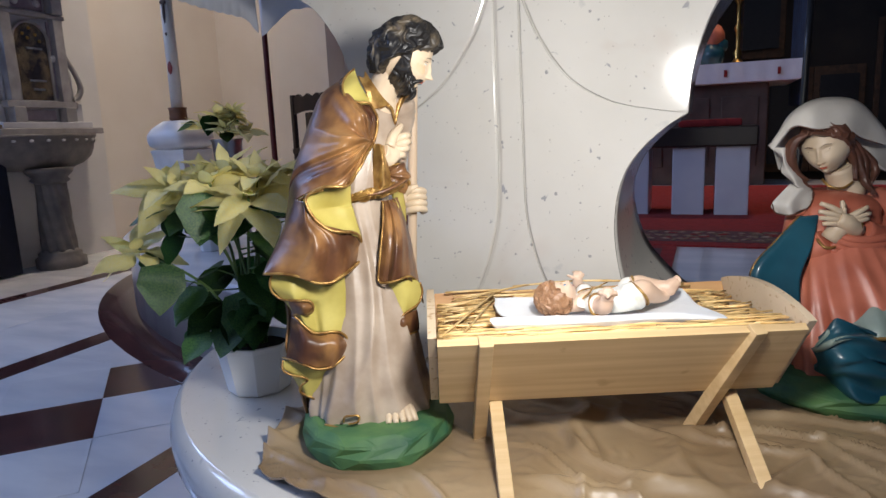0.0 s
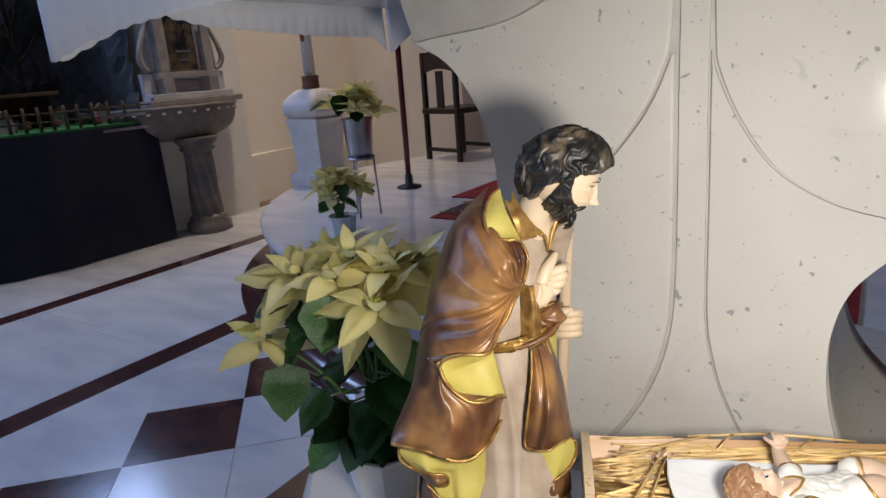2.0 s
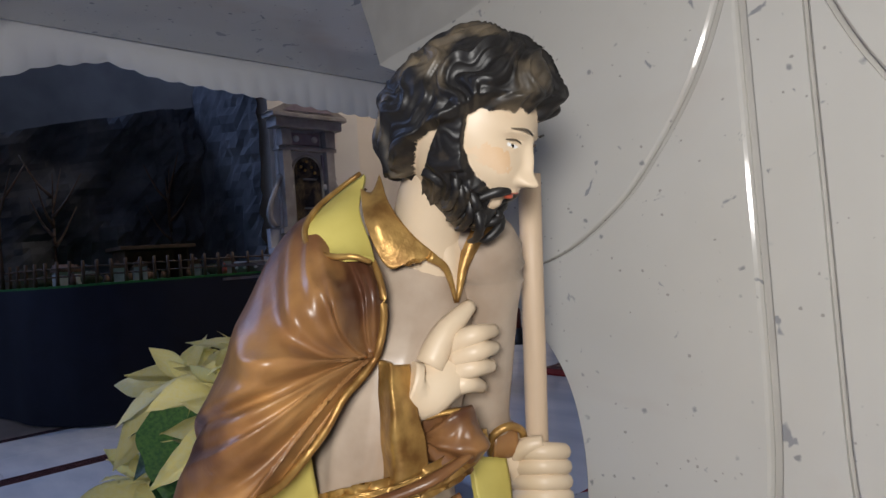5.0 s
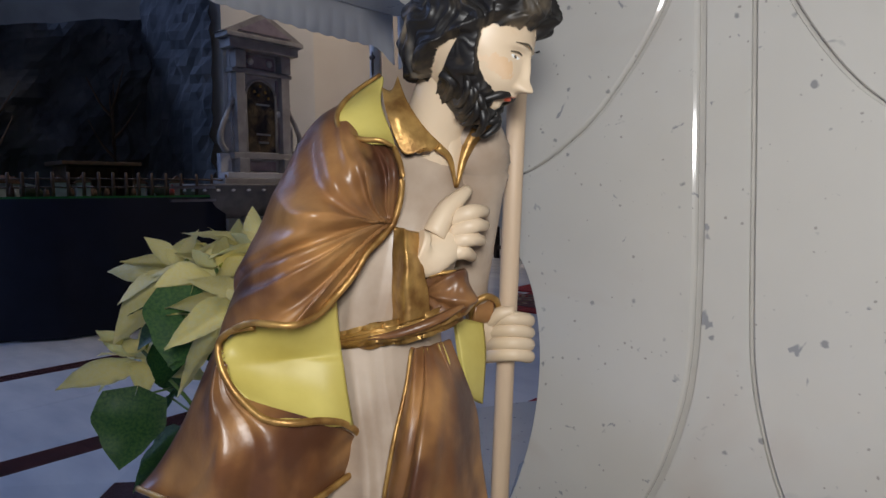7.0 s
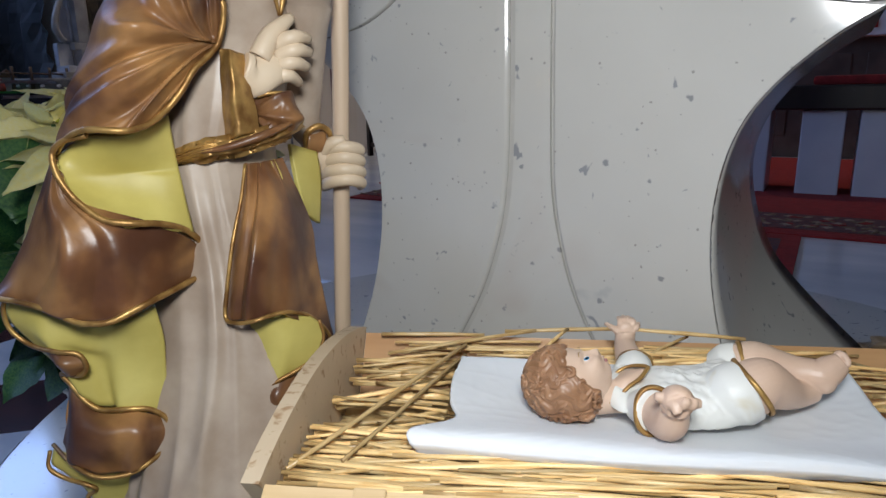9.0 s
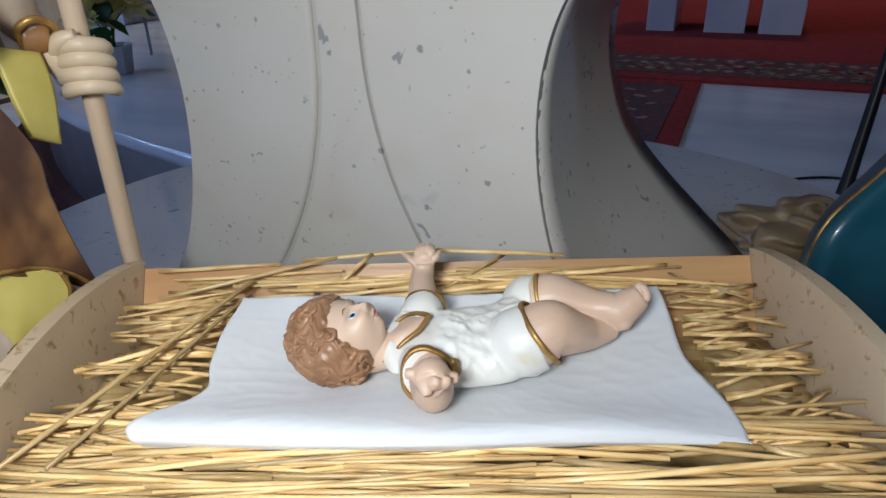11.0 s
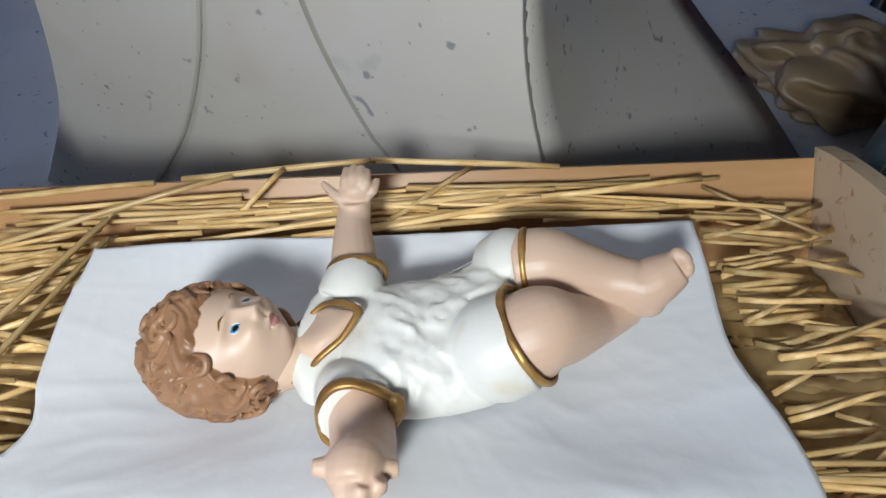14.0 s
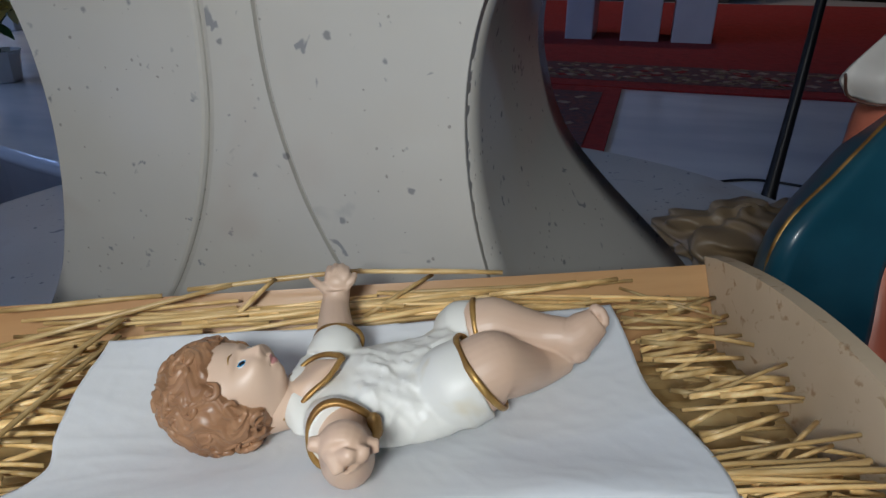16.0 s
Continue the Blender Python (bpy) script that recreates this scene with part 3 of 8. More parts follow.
def altar_linen():
    m = bmesh.new()
    def hem(u):
        return 0.005 * math.sin(u * 7) + 0.004 * abs(math.sin(u * 75))

    end_q = (-0.43, -0.36, -0.30, -0.21, -0.13, 0.03, 0.20, 0.40, 0.46)
    end_z = (1.290, 1.322, 1.350, 1.372, 1.355, 1.343, 1.335, 1.332, 1.290)
    rows = []
    n = 160
    for k, (dp, z) in enumerate(((0.88, 1.468), (-0.88, 1.468), (-0.892, 1.46), (-0.899, 1.435), (-0.904, 1.40), (-0.906, 0))):
        row = []
        for i in range(n + 1):
            u = i / n
            q = -0.425 + 0.875 * u
            wob = 0.006 * math.sin(u * 11 + k) * min(1, max(0, k - 2))
            row.append((dp - wob, q, z if k < 5 else float(np.interp(q, end_q, end_z)) - 0.004 * abs(math.sin(u * 75))))
        rows.append(row)
    rings(m, rows, close=False, cap=False)
    rows = []
    for k, z in enumerate((1.468, 1.44, 1.40, 0)):
        row = []
        for i in range(n + 1):
            u = i / n
            p = -0.905 + 1.785 * u
            row.append((p, -0.426 - 0.004 * k - 0.005 * math.sin(u * 23 + k) * (k > 1), z if k < 3 else float(np.interp(p, (-0.905, -0.79, -0.62, -0.3), (1.292, 1.318, 1.335, 1.342))) - 0.004 * abs(math.sin(u * 140))))
        rows.append(row)
    rings(m, rows, close=False, cap=False)
    rows = []
    for k, z in enumerate((1.468, 1.44, 1.40, 0)):
        row = []
        for i in range(n + 1):
            u = i / n
            row.append((-0.9 + 1.78 * u, 0.450 + 0.004 * k + 0.004 * math.sin(u * 17 + k), z if k < 3 else 1.356 - hem(u * 1.8) - 0.07 * (1 - min(1, u / 0.06))))
        rows.append(row)
    rings(m, rows, close=False, cap=False)
    me = mesh_of(m, LINEN, True)
    ob = new("altar_cloth", me)
    ob.matrix_world = LEG
    so = ob.modifiers.new("thick", "SOLIDIFY")
    so.thickness = 0.002
    for q in (-0.18, 0.12, 0.40):
        g = bmesh.new()
        for k in range(15):
            a = math.pi * (1.02 + 0.96 * k / 14)
            for r in (0.022, 0.040):
                c = Vector((-0.914, q + r * 1.3 * math.cos(a), 1.412 + r * 0.7 * math.sin(a)))
                blob(g, c, (0.0012, 0.0085, 0.0030), 0, turn=Matrix.Rotation(a + 0.4 * (-1) ** k, 4, "X"), sub=1)
        box(g, (-0.9145, q, 1.440), (0.002, 0.016, 0.056), bevel=0.0008, mat=1)
        for dq, dz in ((-0.016, 1.405), (0.012, 1.400), (0.0, 1.392)):
            blob(g, (-0.915, q + dq, dz), (0.0015, 0.008, 0.008), 1, sub=1)
        part("embroidered_sprig", g, [EMB_GREEN, EMB_RED], ob, "green and red embroidered candle sprig")
    return tagged(ob, "white altar cloth with embroidered sprigs hanging over the end", "tablecloth")


altar_linen()

# ---- manger ----
MX0, MX1, MY0, MY1, MZ, MB = 0.068, 0.612, 0.945, 1.205, 0.695, 0.575


def manger():
    ob = empty("manger", (0.34, 1.075, DISC_Z))
    tagged(ob, "pale pine manger trough on crossed legs", "manger")
    inv = ob.matrix_world.inverted()
    for name, y0, y1 in (("front_board", MY0, 1.03), ("back_board", MY1, 1.12)):
        b = bmesh.new()
        d = Vector((0, y1 - y0, MB - MZ))
        nrm = Vector((0, -d.z, d.y)).normalized() * (0.012 if y0 < y1 else -0.012)
        a0, a1 = Vector((MX0 + 0.013, y0, MZ)), Vector((MX0 + 0.013, y1, MB))
        row = [a0, a1, a1 + nrm * -1, a0 + nrm * -1]
        rings(b, [[inv @ p for p in row], [inv @ (p + Vector((MX1 - MX0 - 0.026, 0, 0))) for p in row]])
        for f in b.faces:
            f.smooth = False
        part(name, b, PINE if y0 < y1 else WARM_PINE, ob)
    b = bmesh.new()
    box(b, inv @ Vector(((MX0 + MX1) / 2, 1.075, MB + 0.004)), (MX1 - MX0 - 0.03, 0.10, 0.012))
    part("bottom_board", b, PINE, ob)
    for x in (MX0, MX1 - 0.012):
        b = bmesh.new()
        pts = []
        for i in range(17):
            u = i / 16
            pts.append((MY0 - 0.006 + (MY1 - MY0 + 0.012) * u, MZ + 0.004 + 0.024 * math.sin(math.pi * u) ** 0.8))
        pts += [(1.122, MB - 0.004), (1.028, MB - 0.004)]
        lo = [inv @ Vector((x, y, z)) for y, z in pts]
        hi = [inv @ Vector((x + 0.012, y, z)) for y, z in pts]
        rings(b, [lo, hi])
        for f in b.faces:
            f.smooth = False
        part("end_board", b, PLY, ob)
    for xt, xb in ((0.148, 0.143), (0.527, 0.492)):
        for k, (ya, yb) in enumerate(((0.935, 1.065), (1.215, 0.868))):
            dx = 0.0 if k == 0 else 0.022
            a, c = Vector((xt + dx - (0.006 if k else 0), ya, MZ - 0.002)), Vector((xb + dx, yb, DISC_Z + 0.004))
            if k:
                a = Vector((xt + dx, 1.15, MZ - 0.13 + 0.05))
            b = bmesh.new()
            d = (c - a)
            m = Matrix.Translation(inv @ ((a + c) / 2)) @ d.to_track_quat("Z", "X").to_matrix().to_4x4()
            boxm(b, m, (0.020, 0.020, d.length), 0.0015)
            part("leg", b, PINE, ob)
    return ob


manger()

# ---- statues ----
TUNIC = material("greige_painted_tunic", (0.50, 0.41, 0.325), (0.33, 0.25, 0.185), 16, 0.36, bump=0.06)
CLOAK = speckled(material("brown_glazed_cloak", (0.41, 0.215, 0.075), (0.17, 0.072, 0.028), 15, 0.36, mix=(0.36, 0.62), bump=0.28, bump_scale=40), (0.080, 0.032, 0.016), 12, 0.41, 0.62)
LINING = material("yellow_painted_lining", (0.60, 0.52, 0.15), (0.44, 0.36, 0.08), 14, 0.48, bump=0.06)
GOLD = material("gold_paint_trim", (0.52, 0.32, 0.10), (0.24, 0.12, 0.035), 60, 0.42, metal=0.6, bump=0.2, bump_scale=140)
SKIN = speckled(material("painted_flesh", (0.67, 0.54, 0.385), (0.60, 0.465, 0.32), 16, 0.44), (0.5, 0.33, 0.2), 30, 0.72, 0.9)
HAIR = material("black_painted_hair", (0.20, 0.155, 0.10), (0.010, 0.009, 0.009), 30, 0.46, mix=(0.50, 0.80))
STAFF = material("bare_wood_staff", (0.62, 0.47, 0.33), (0.52, 0.39, 0.27), 10, 0.5, stretch=(6, 6, 0.5))
LIP = material("painted_red_lip", (0.55, 0.10, 0.05), (0.45, 0.08, 0.04), 20, 0.35)
BLUE = material("painted_blue_eye", (0.03, 0.25, 0.5), (0.02, 0.16, 0.4), 30, 0.2)
PUPIL = material("painted_black", (0.004, 0.004, 0.005), (0.003, 0.003, 0.003), 30, 0.2)
EYE_WHITE = material("painted_eye_white", (0.8, 0.8, 0.8), (0.75, 0.75, 0.75), 30, 0.25)
PALE_LIP = material("painted_mauve_lip", (0.42, 0.19, 0.18), (0.36, 0.15, 0.15), 20, 0.35)
BLUSH = material("painted_blush", (0.62, 0.42, 0.25), (0.66, 0.50, 0.34), 40, 0.4)


def rock_base(bm, centre, rx, ry, h, mat, seed):
    """A low painted rock with flat hewn facets."""
    n = 15
    rows = []
    for j, (s, z) in enumerate(((0.90, 0.0), (0.99, 0.12), (1.02, 0.42), (0.95, 0.78), (0.84, 0.97), (0.6, 1.0), (0.3, 1.0))):
        row = []
        for i in range(n):
            a = 2 * math.pi * (i + 0.5 * (j % 2) + 0.3 * noise.noise((i * 1.7, j * 2.3, seed))) / n
            k = 1 + 0.09 * noise.noise((2.2 * math.cos(a) + seed, 2.2 * math.sin(a), z * 1.5)) + 0.03 * noise.noise((7 * math.cos(a), 7 * math.sin(a) + seed, z * 5))
            row.append((centre[0] + rx * s * k * math.cos(a), centre[1] + ry * s * k * math.sin(a), centre[2] + h * (z + (0.12 * noise.noise((3 * math.cos(a), 3 * math.sin(a), s * 3 + seed)) if 0.05 < z < 0.9 else 0))))
        rows.append(row)
    k0 = len(bm.verts)
    rings(bm, rows, mat)
    bm.verts.ensure_lookup_table()
    sides = {f for v in bm.verts[k0:] for f in v.link_faces}
    edges = {ed for f in sides for ed in f.edges}
    bmesh.ops.bevel(bm, geom=list(edges), offset=h * 0.05, segments=1, affect="EDGES", profile=0.5, clamp_overlap=True)
    for f in {f for v in bm.verts[k0:] for f in v.link_faces}:
        f.material_index, f.smooth = mat, False


def folds(amount, count, turn=0.0):
    """Pleats that grow towards the hem of a sheet."""
    def f(u, v):
        k = amount * (0.25 + 0.75 * v)
        s = math.sin(count * u * 6.283 + turn + 1.3 * math.sin(v * 3))
        return (0.3 * k * s, -k * s, 0.0)
    return f


def trim(bm, points, r=0.0028, mat=3, n=24):
    tube(bm, points, [r, r], n, 7, mat)


def cloak_creases(u, v):
    """Creases that fan out from the point where the cloak is gathered, and the fold that hangs over the forearm."""
    dx, dy = 1.02 - u, v - 0.52
    a, d = math.atan2(dy, dx), math.hypot(dx, dy)
    k = min(1, 2.6 * d) * max(0, 1.15 - d) * min(1, 5 * u) * min(1, 5 * v + 0.15)
    wob = 0.8 * noise.noise((u * 4, v * 4, 1.5))
    s = (1 - 2 * abs(math.sin(5.2 * a + 0.6 + wob))) + 0.55 * math.sin(17 * a + 2 + 3 * d + 2 * wob) + 0.25 * math.sin(33 * a + 7 * d)
    line = 0.53 + 0.34 * (1 - u) ** 1.6
    over = math.exp(-((v - line) / 0.030) ** 2) * min(1, 5 * u) * min(1, 9 * (1.02 - u))
    lift = 0.004 * max(0, 1 - abs(v - line + 0.06) / 0.07) * min(1, 5 * u)
    wide = 0.003 * noise.noise((u * 3 + 7, v * 3, 4)) * min(1, 4 * u)
    return (0.0016 * s * k, -0.0062 * s * k + 0.0065 * over - lift + wide, 0.0022 * s * k)


def hanging(u, v, count=3.2, deep=0.008, turn=0.6):
    """Rounded vertical pleats that deepen towards the hem."""
    w = 0.5 * noise.noise((u * 3, v * 2, turn))
    s = math.sin(count * 6.283 * u + turn + w) + 0.35 * math.sin(2.3 * count * 6.283 * u + 2 * turn + 2 * v)
    return (0, deep * s * min(1, 3 * u) * min(1, 3 * (1 - u)) * v, 0)


def loop(b, pts, r, mat, n=30):
    r *= 0.84
    tube(b, pts, [r * 0.8, r, r, r * 0.8], n, 8, mat)


def standing_statue():
    b = bmesh.new()
    T, C, L, G, S, H, W, E, R, B, E2, P2 = range(12)
    rock_base(b, (-0.025, 1.112, DISC_Z), 0.126, 0.146, 0.055, E, 3)
    # tunic
    rows = []
    n = 200
    keys = ((0.528, -0.035, 1.125, 0.106, 0.096, 1.1), (0.545, -0.035, 1.125, 0.106, 0.096, 1.2), (0.59, -0.036, 1.128, 0.097, 0.089, 1.1), (0.65, -0.037, 1.138, 0.088, 0.079, 1.0),
            (0.72, -0.038, 1.152, 0.076, 0.071, 0.8), (0.79, -0.039, 1.164, 0.062, 0.064, 0.55), (0.85, -0.041, 1.169, 0.053, 0.061, 0.4), (0.885, -0.041, 1.170, 0.050, 0.060, 0.25),
            (0.92, -0.033, 1.172, 0.052, 0.058, 0.3), (0.96, -0.025, 1.175, 0.056, 0.055, 0.15), (0.995, -0.022, 1.186, 0.053, 0.049, 0.05), (1.02, -0.016, 1.192, 0.046, 0.040, 0), (1.042, -0.012, 1.190, 0.032, 0.030, 0))
    for k in range(70):
        z = 0.528 + 0.514 * k / 69
        cx, cy, rx, ry, f = (float(np.interp(z, [r[0] for r in keys], [r[q] for r in keys])) for q in range(1, 6))
        row = []
        for i in range(n):
            a = 2 * math.pi * i / n
            g = noise.noise((1.6 * math.cos(a), 1.6 * math.sin(a), z * 5))
            w = 1 + f * (0.105 * (0.45 - abs(math.sin(4 * a + 1.1 * math.sin(z * 11 + 2 * a) + 1.6 * g))) + 0.050 * (0.45 - abs(math.sin(9 * a + z * 9 + 2 * g))) + 0.03 * g)
            row.append((cx + rx * w * math.cos(a), cy + ry * w * math.sin(a), z))
        rows.append(row)
    rings(b, rows, T)
    loop(b, [V3(-0.1000, 1.0360, 0.5350), V3(-0.0770, 1.0280, 0.5320), V3(-0.0590, 1.0260, 0.5270), V3(-0.0330, 1.0260, 0.5280), V3(0.0020, 1.0340, 0.5340)], 0.0028, G)
    loop(b, [V3(-0.0690, 1.0260, 0.5420), V3(-0.0650, 1.0240, 0.5520), V3(-0.0450, 1.0240, 0.5520), V3(-0.0470, 1.0220, 0.5430), V3(-0.0620, 1.0220, 0.5400)], 0.0022, G)
    # bare foot
    for k, dx in enumerate((-0.016, -0.006, 0.004, 0.013, 0.021)):
        tube(b, [(0.012 + dx * 0.8, 1.07, 0.545), (0.016 + dx, 1.048, 0.544), (0.019 + dx * 1.15, 1.030 + 0.0012 * k * k * 0.4, 0.533)], [0.0085, 0.0066, 0.0044], 6, 9, S)
    # cloak over shoulder and arm
    sheet(b, [[V3(-0.0510, 1.2000, 1.0790), V3(-0.0560, 1.1500, 1.0640), V3(-0.0470, 1.1240, 1.0530), V3(-0.0250, 1.1180, 1.0330), V3(-0.0070, 1.1240, 1.0240)],
              [V3(-0.1000, 1.1900, 1.0320), V3(-0.0790, 1.1300, 1.0440), V3(-0.0340, 1.0850, 1.0170), V3(-0.0100, 1.0880, 1.0080), V3(0.0020, 1.1160, 1.0030)],
              [V3(-0.1270, 1.1700, 0.9680), V3(-0.0980, 1.1100, 0.9930), V3(-0.0430, 1.0620, 0.9880), V3(-0.0180, 1.0750, 0.9830), V3(-0.0030, 1.1170, 0.9730)],
              [V3(-0.1430, 1.1600, 0.9140), V3(-0.1200, 1.1000, 0.9470), V3(-0.0550, 1.0470, 0.9580), V3(-0.0220, 1.0600, 0.9620), V3(-0.0060, 1.1150, 0.9670)],
              [V3(-0.1570, 1.1500, 0.8590), V3(-0.1290, 1.0900, 0.9110), V3(-0.0620, 1.0400, 0.9290), V3(-0.0320, 1.0560, 0.9350), V3(-0.0170, 1.0980, 0.9470)],
              [V3(-0.1670, 1.1400, 0.8100), V3(-0.1270, 1.0700, 0.8820), V3(-0.0750, 1.0400, 0.9050), V3(-0.0470, 1.0470, 0.9040), V3(-0.0350, 1.0830, 0.9180)]],
          C, C, 0.0018, 110, 110, cloak_creases)
    loop(b, [V3(-0.0060, 1.1220, 1.0240), V3(0.0010, 1.1160, 1.0130), V3(0.0040, 1.1130, 1.0010), V3(0.0020, 1.1140, 0.9860), V3(-0.0020, 1.1130, 0.9720), V3(-0.0050, 1.1120, 0.9660), V3(-0.0100, 1.1040, 0.9570), V3(-0.0160, 1.0940, 0.9480), V3(-0.0230, 1.0860, 0.9330), V3(-0.0330, 1.0790, 0.9190),
             V3(-0.0380, 1.0620, 0.9090), V3(-0.0440, 1.0430, 0.9050), V3(-0.0570, 1.0360, 0.9060), V3(-0.0740, 1.0360, 0.9060), V3(-0.0950, 1.0440, 0.8980), V3(-0.1190, 1.0620, 0.8840)], 0.0030, G, 70)
    # turned yellow collar of the cloak
    sheet(b, [[V3(-0.0320, 1.1650, 1.0840), V3(-0.0270, 1.1500, 1.0690), V3(-0.0180, 1.1340, 1.0500), V3(-0.0040, 1.1200, 1.0240)],
              [V3(-0.0450, 1.1550, 1.0740), V3(-0.0360, 1.1320, 1.0590), V3(-0.0250, 1.1190, 1.0410), V3(-0.0070, 1.1150, 1.0270)],
              [V3(-0.0490, 1.1300, 1.0590), V3(-0.0470, 1.1150, 1.0460), V3(-0.0370, 1.1090, 1.0340), V3(-0.0170, 1.1100, 1.0280)]], L, C, 0.003, 24, 20, lambda u, v: (0, 0.002 * math.sin(9 * u + 2 * v), 0))
    loop(b, [V3(-0.0320, 1.1600, 1.0840), V3(-0.0430, 1.1500, 1.0740), V3(-0.0480, 1.1300, 1.0610), V3(-0.0470, 1.1130, 1.0470), V3(-0.0400, 1.1070, 1.0350), V3(-0.0250, 1.1060, 1.0290), V3(-0.0110, 1.1080, 1.0280), V3(-0.0040, 1.1150, 1.0240)], 0.0024, G)
    # gold shirt collar
    sheet(b, [[V3(-0.0150, 1.1550, 1.0810), V3(-0.0020, 1.1420, 1.0590), V3(0.0100, 1.1450, 1.0400), V3(0.0230, 1.1530, 1.0250)],
              [V3(-0.0170, 1.1460, 1.0690), V3(-0.0070, 1.1320, 1.0500), V3(0.0010, 1.1350, 1.0330), V3(0.0170, 1.1470, 1.0230)],
              [V3(-0.0250, 1.1460, 1.0720), V3(-0.0140, 1.1300, 1.0480), V3(-0.0030, 1.1340, 1.0200), V3(0.0120, 1.1420, 1.0240)]], G, G, 0.003, 22, 20)
    tube(b, [V3(0.0190, 1.1490, 1.0250), V3(0.0250, 1.1570, 1.0180), V3(0.0270, 1.1620, 1.0080), V3(0.0280, 1.1660, 0.9940)], [0.0034, 0.0026, 0.002, 0.0012], 12, 7, G)
    tube(b, [V3(0.0490, 1.1880, 1.0420), V3(0.0410, 1.1780, 1.0360), V3(0.0340, 1.1700, 1.0180), V3(0.0290, 1.1660, 0.9940)], [0.0085, 0.0075, 0.0036, 0.0012], 14, 9, G)
    sheet(b, [[V3(-0.0010, 1.1600, 1.0610), V3(0.0250, 1.1580, 1.0550), V3(0.0410, 1.1840, 1.0460)], [V3(0.0110, 1.1590, 1.0340), V3(0.0260, 1.1610, 1.0280), V3(0.0360, 1.1750, 1.0290)], [V3(0.0230, 1.1660, 1.0110), V3(0.0280, 1.1660, 1.0070), V3(0.0310, 1.1710, 1.0100)], [V3(0.0270, 1.1670, 0.9970), V3(0.0280, 1.1670, 0.9960), V3(0.0290, 1.1680, 0.9970)]], S, S, 0.004, 14, 16)
    # yellow inner lobe
    sheet(b, [[V3(-0.1150, 1.0580, 0.8850), V3(-0.0860, 1.0550, 0.9000), V3(-0.0550, 1.0600, 0.9010), V3(-0.0420, 1.0960, 0.9140)],
              [V3(-0.1080, 1.0500, 0.8780), V3(-0.0900, 1.0660, 0.8770), V3(-0.0660, 1.0820, 0.8750), V3(-0.0440, 1.1060, 0.8760)],
              [V3(-0.1050, 1.0460, 0.8670), V3(-0.0880, 1.0700, 0.8660), V3(-0.0650, 1.0840, 0.8670), V3(-0.0410, 1.1040, 0.8640)],
              [V3(-0.0920, 1.0430, 0.8560), V3(-0.0790, 1.0660, 0.8510), V3(-0.0560, 1.0800, 0.8490), V3(-0.0360, 1.1000, 0.8430)],
              [V3(-0.0730, 1.0450, 0.8390), V3(-0.0570, 1.0530, 0.8350), V3(-0.0430, 1.0680, 0.8310), V3(-0.0300, 1.0950, 0.8210)]], L, L, 0.003, 40, 30,
          lambda u, v: (0, 0.004 * math.sin(11 * u + 1.5 * v) * v, 0))
    # lower cloak with its rolled hem
    sheet(b, [[V3(-0.1590, 1.1500, 0.8410), V3(-0.1310, 1.0800, 0.8830), V3(-0.1100, 1.0500, 0.8850), V3(-0.1060, 1.0450, 0.8820), V3(-0.1050, 1.0440, 0.8810), V3(-0.1040, 1.0430, 0.8780)],
              [V3(-0.1680, 1.1400, 0.8080), V3(-0.1440, 1.0700, 0.8470), V3(-0.1080, 1.0350, 0.8560), V3(-0.0990, 1.0360, 0.8560), V3(-0.0940, 1.0400, 0.8560), V3(-0.0900, 1.0440, 0.8540)],
              [V3(-0.1740, 1.1300, 0.7850), V3(-0.1580, 1.0650, 0.8170), V3(-0.1050, 1.0280, 0.8310), V3(-0.0820, 1.0320, 0.8340), V3(-0.0650, 1.0440, 0.8350), V3(-0.0440, 1.0700, 0.8310)],
              [V3(-0.1740, 1.1100, 0.7710), V3(-0.1720, 1.0550, 0.7900), V3(-0.1090, 1.0250, 0.8070), V3(-0.0750, 1.0300, 0.8110), V3(-0.0520, 1.0550, 0.8110), V3(-0.0330, 1.1190, 0.7960)],
              [V3(-0.1720, 1.0900, 0.7670), V3(-0.1750, 1.0380, 0.7790), V3(-0.1270, 1.0300, 0.7760), V3(-0.0830, 1.0360, 0.7610), V3(-0.0540, 1.0560, 0.7710), V3(-0.0380, 1.1140, 0.7780)]],
          C, L, 0.003, 110, 60, lambda u, v: (0, (0.0075 * math.sin(21 * u + 0.9 + noise.noise((u * 4, v * 3, 3))) + 0.0028 * (1 - 2 * abs(math.sin(17 * u + 3 * v)))) * min(1, 3 * max(0, u - 0.15)) * v * (1.2 - u), 0))
    loop(b, [V3(-0.0760, 1.0430, 0.9020), V3(-0.0940, 1.0410, 0.8980), V3(-0.1030, 1.0410, 0.8900), V3(-0.1020, 1.0390, 0.8800), V3(-0.0970, 1.0380, 0.8680), V3(-0.0880, 1.0390, 0.8550), V3(-0.0700, 1.0400, 0.8410), V3(-0.0520, 1.0470, 0.8370), V3(-0.0410, 1.0660, 0.8330), V3(-0.0340, 1.0900, 0.8230),
             V3(-0.0320, 1.1100, 0.8070), V3(-0.0310, 1.1160, 0.7940), V3(-0.0360, 1.1110, 0.7810), V3(-0.0420, 1.0850, 0.7770), V3(-0.0510, 1.0560, 0.7730), V3(-0.0600, 1.0440, 0.7690), V3(-0.0700, 1.0350, 0.7640), V3(-0.0820, 1.0300, 0.7630), V3(-0.0960, 1.0280, 0.7650), V3(-0.1100, 1.0270, 0.7720),
             V3(-0.1270, 1.0260, 0.7780), V3(-0.1490, 1.0280, 0.7810), V3(-0.1740, 1.0360, 0.7800)], 0.0032, G, 110)
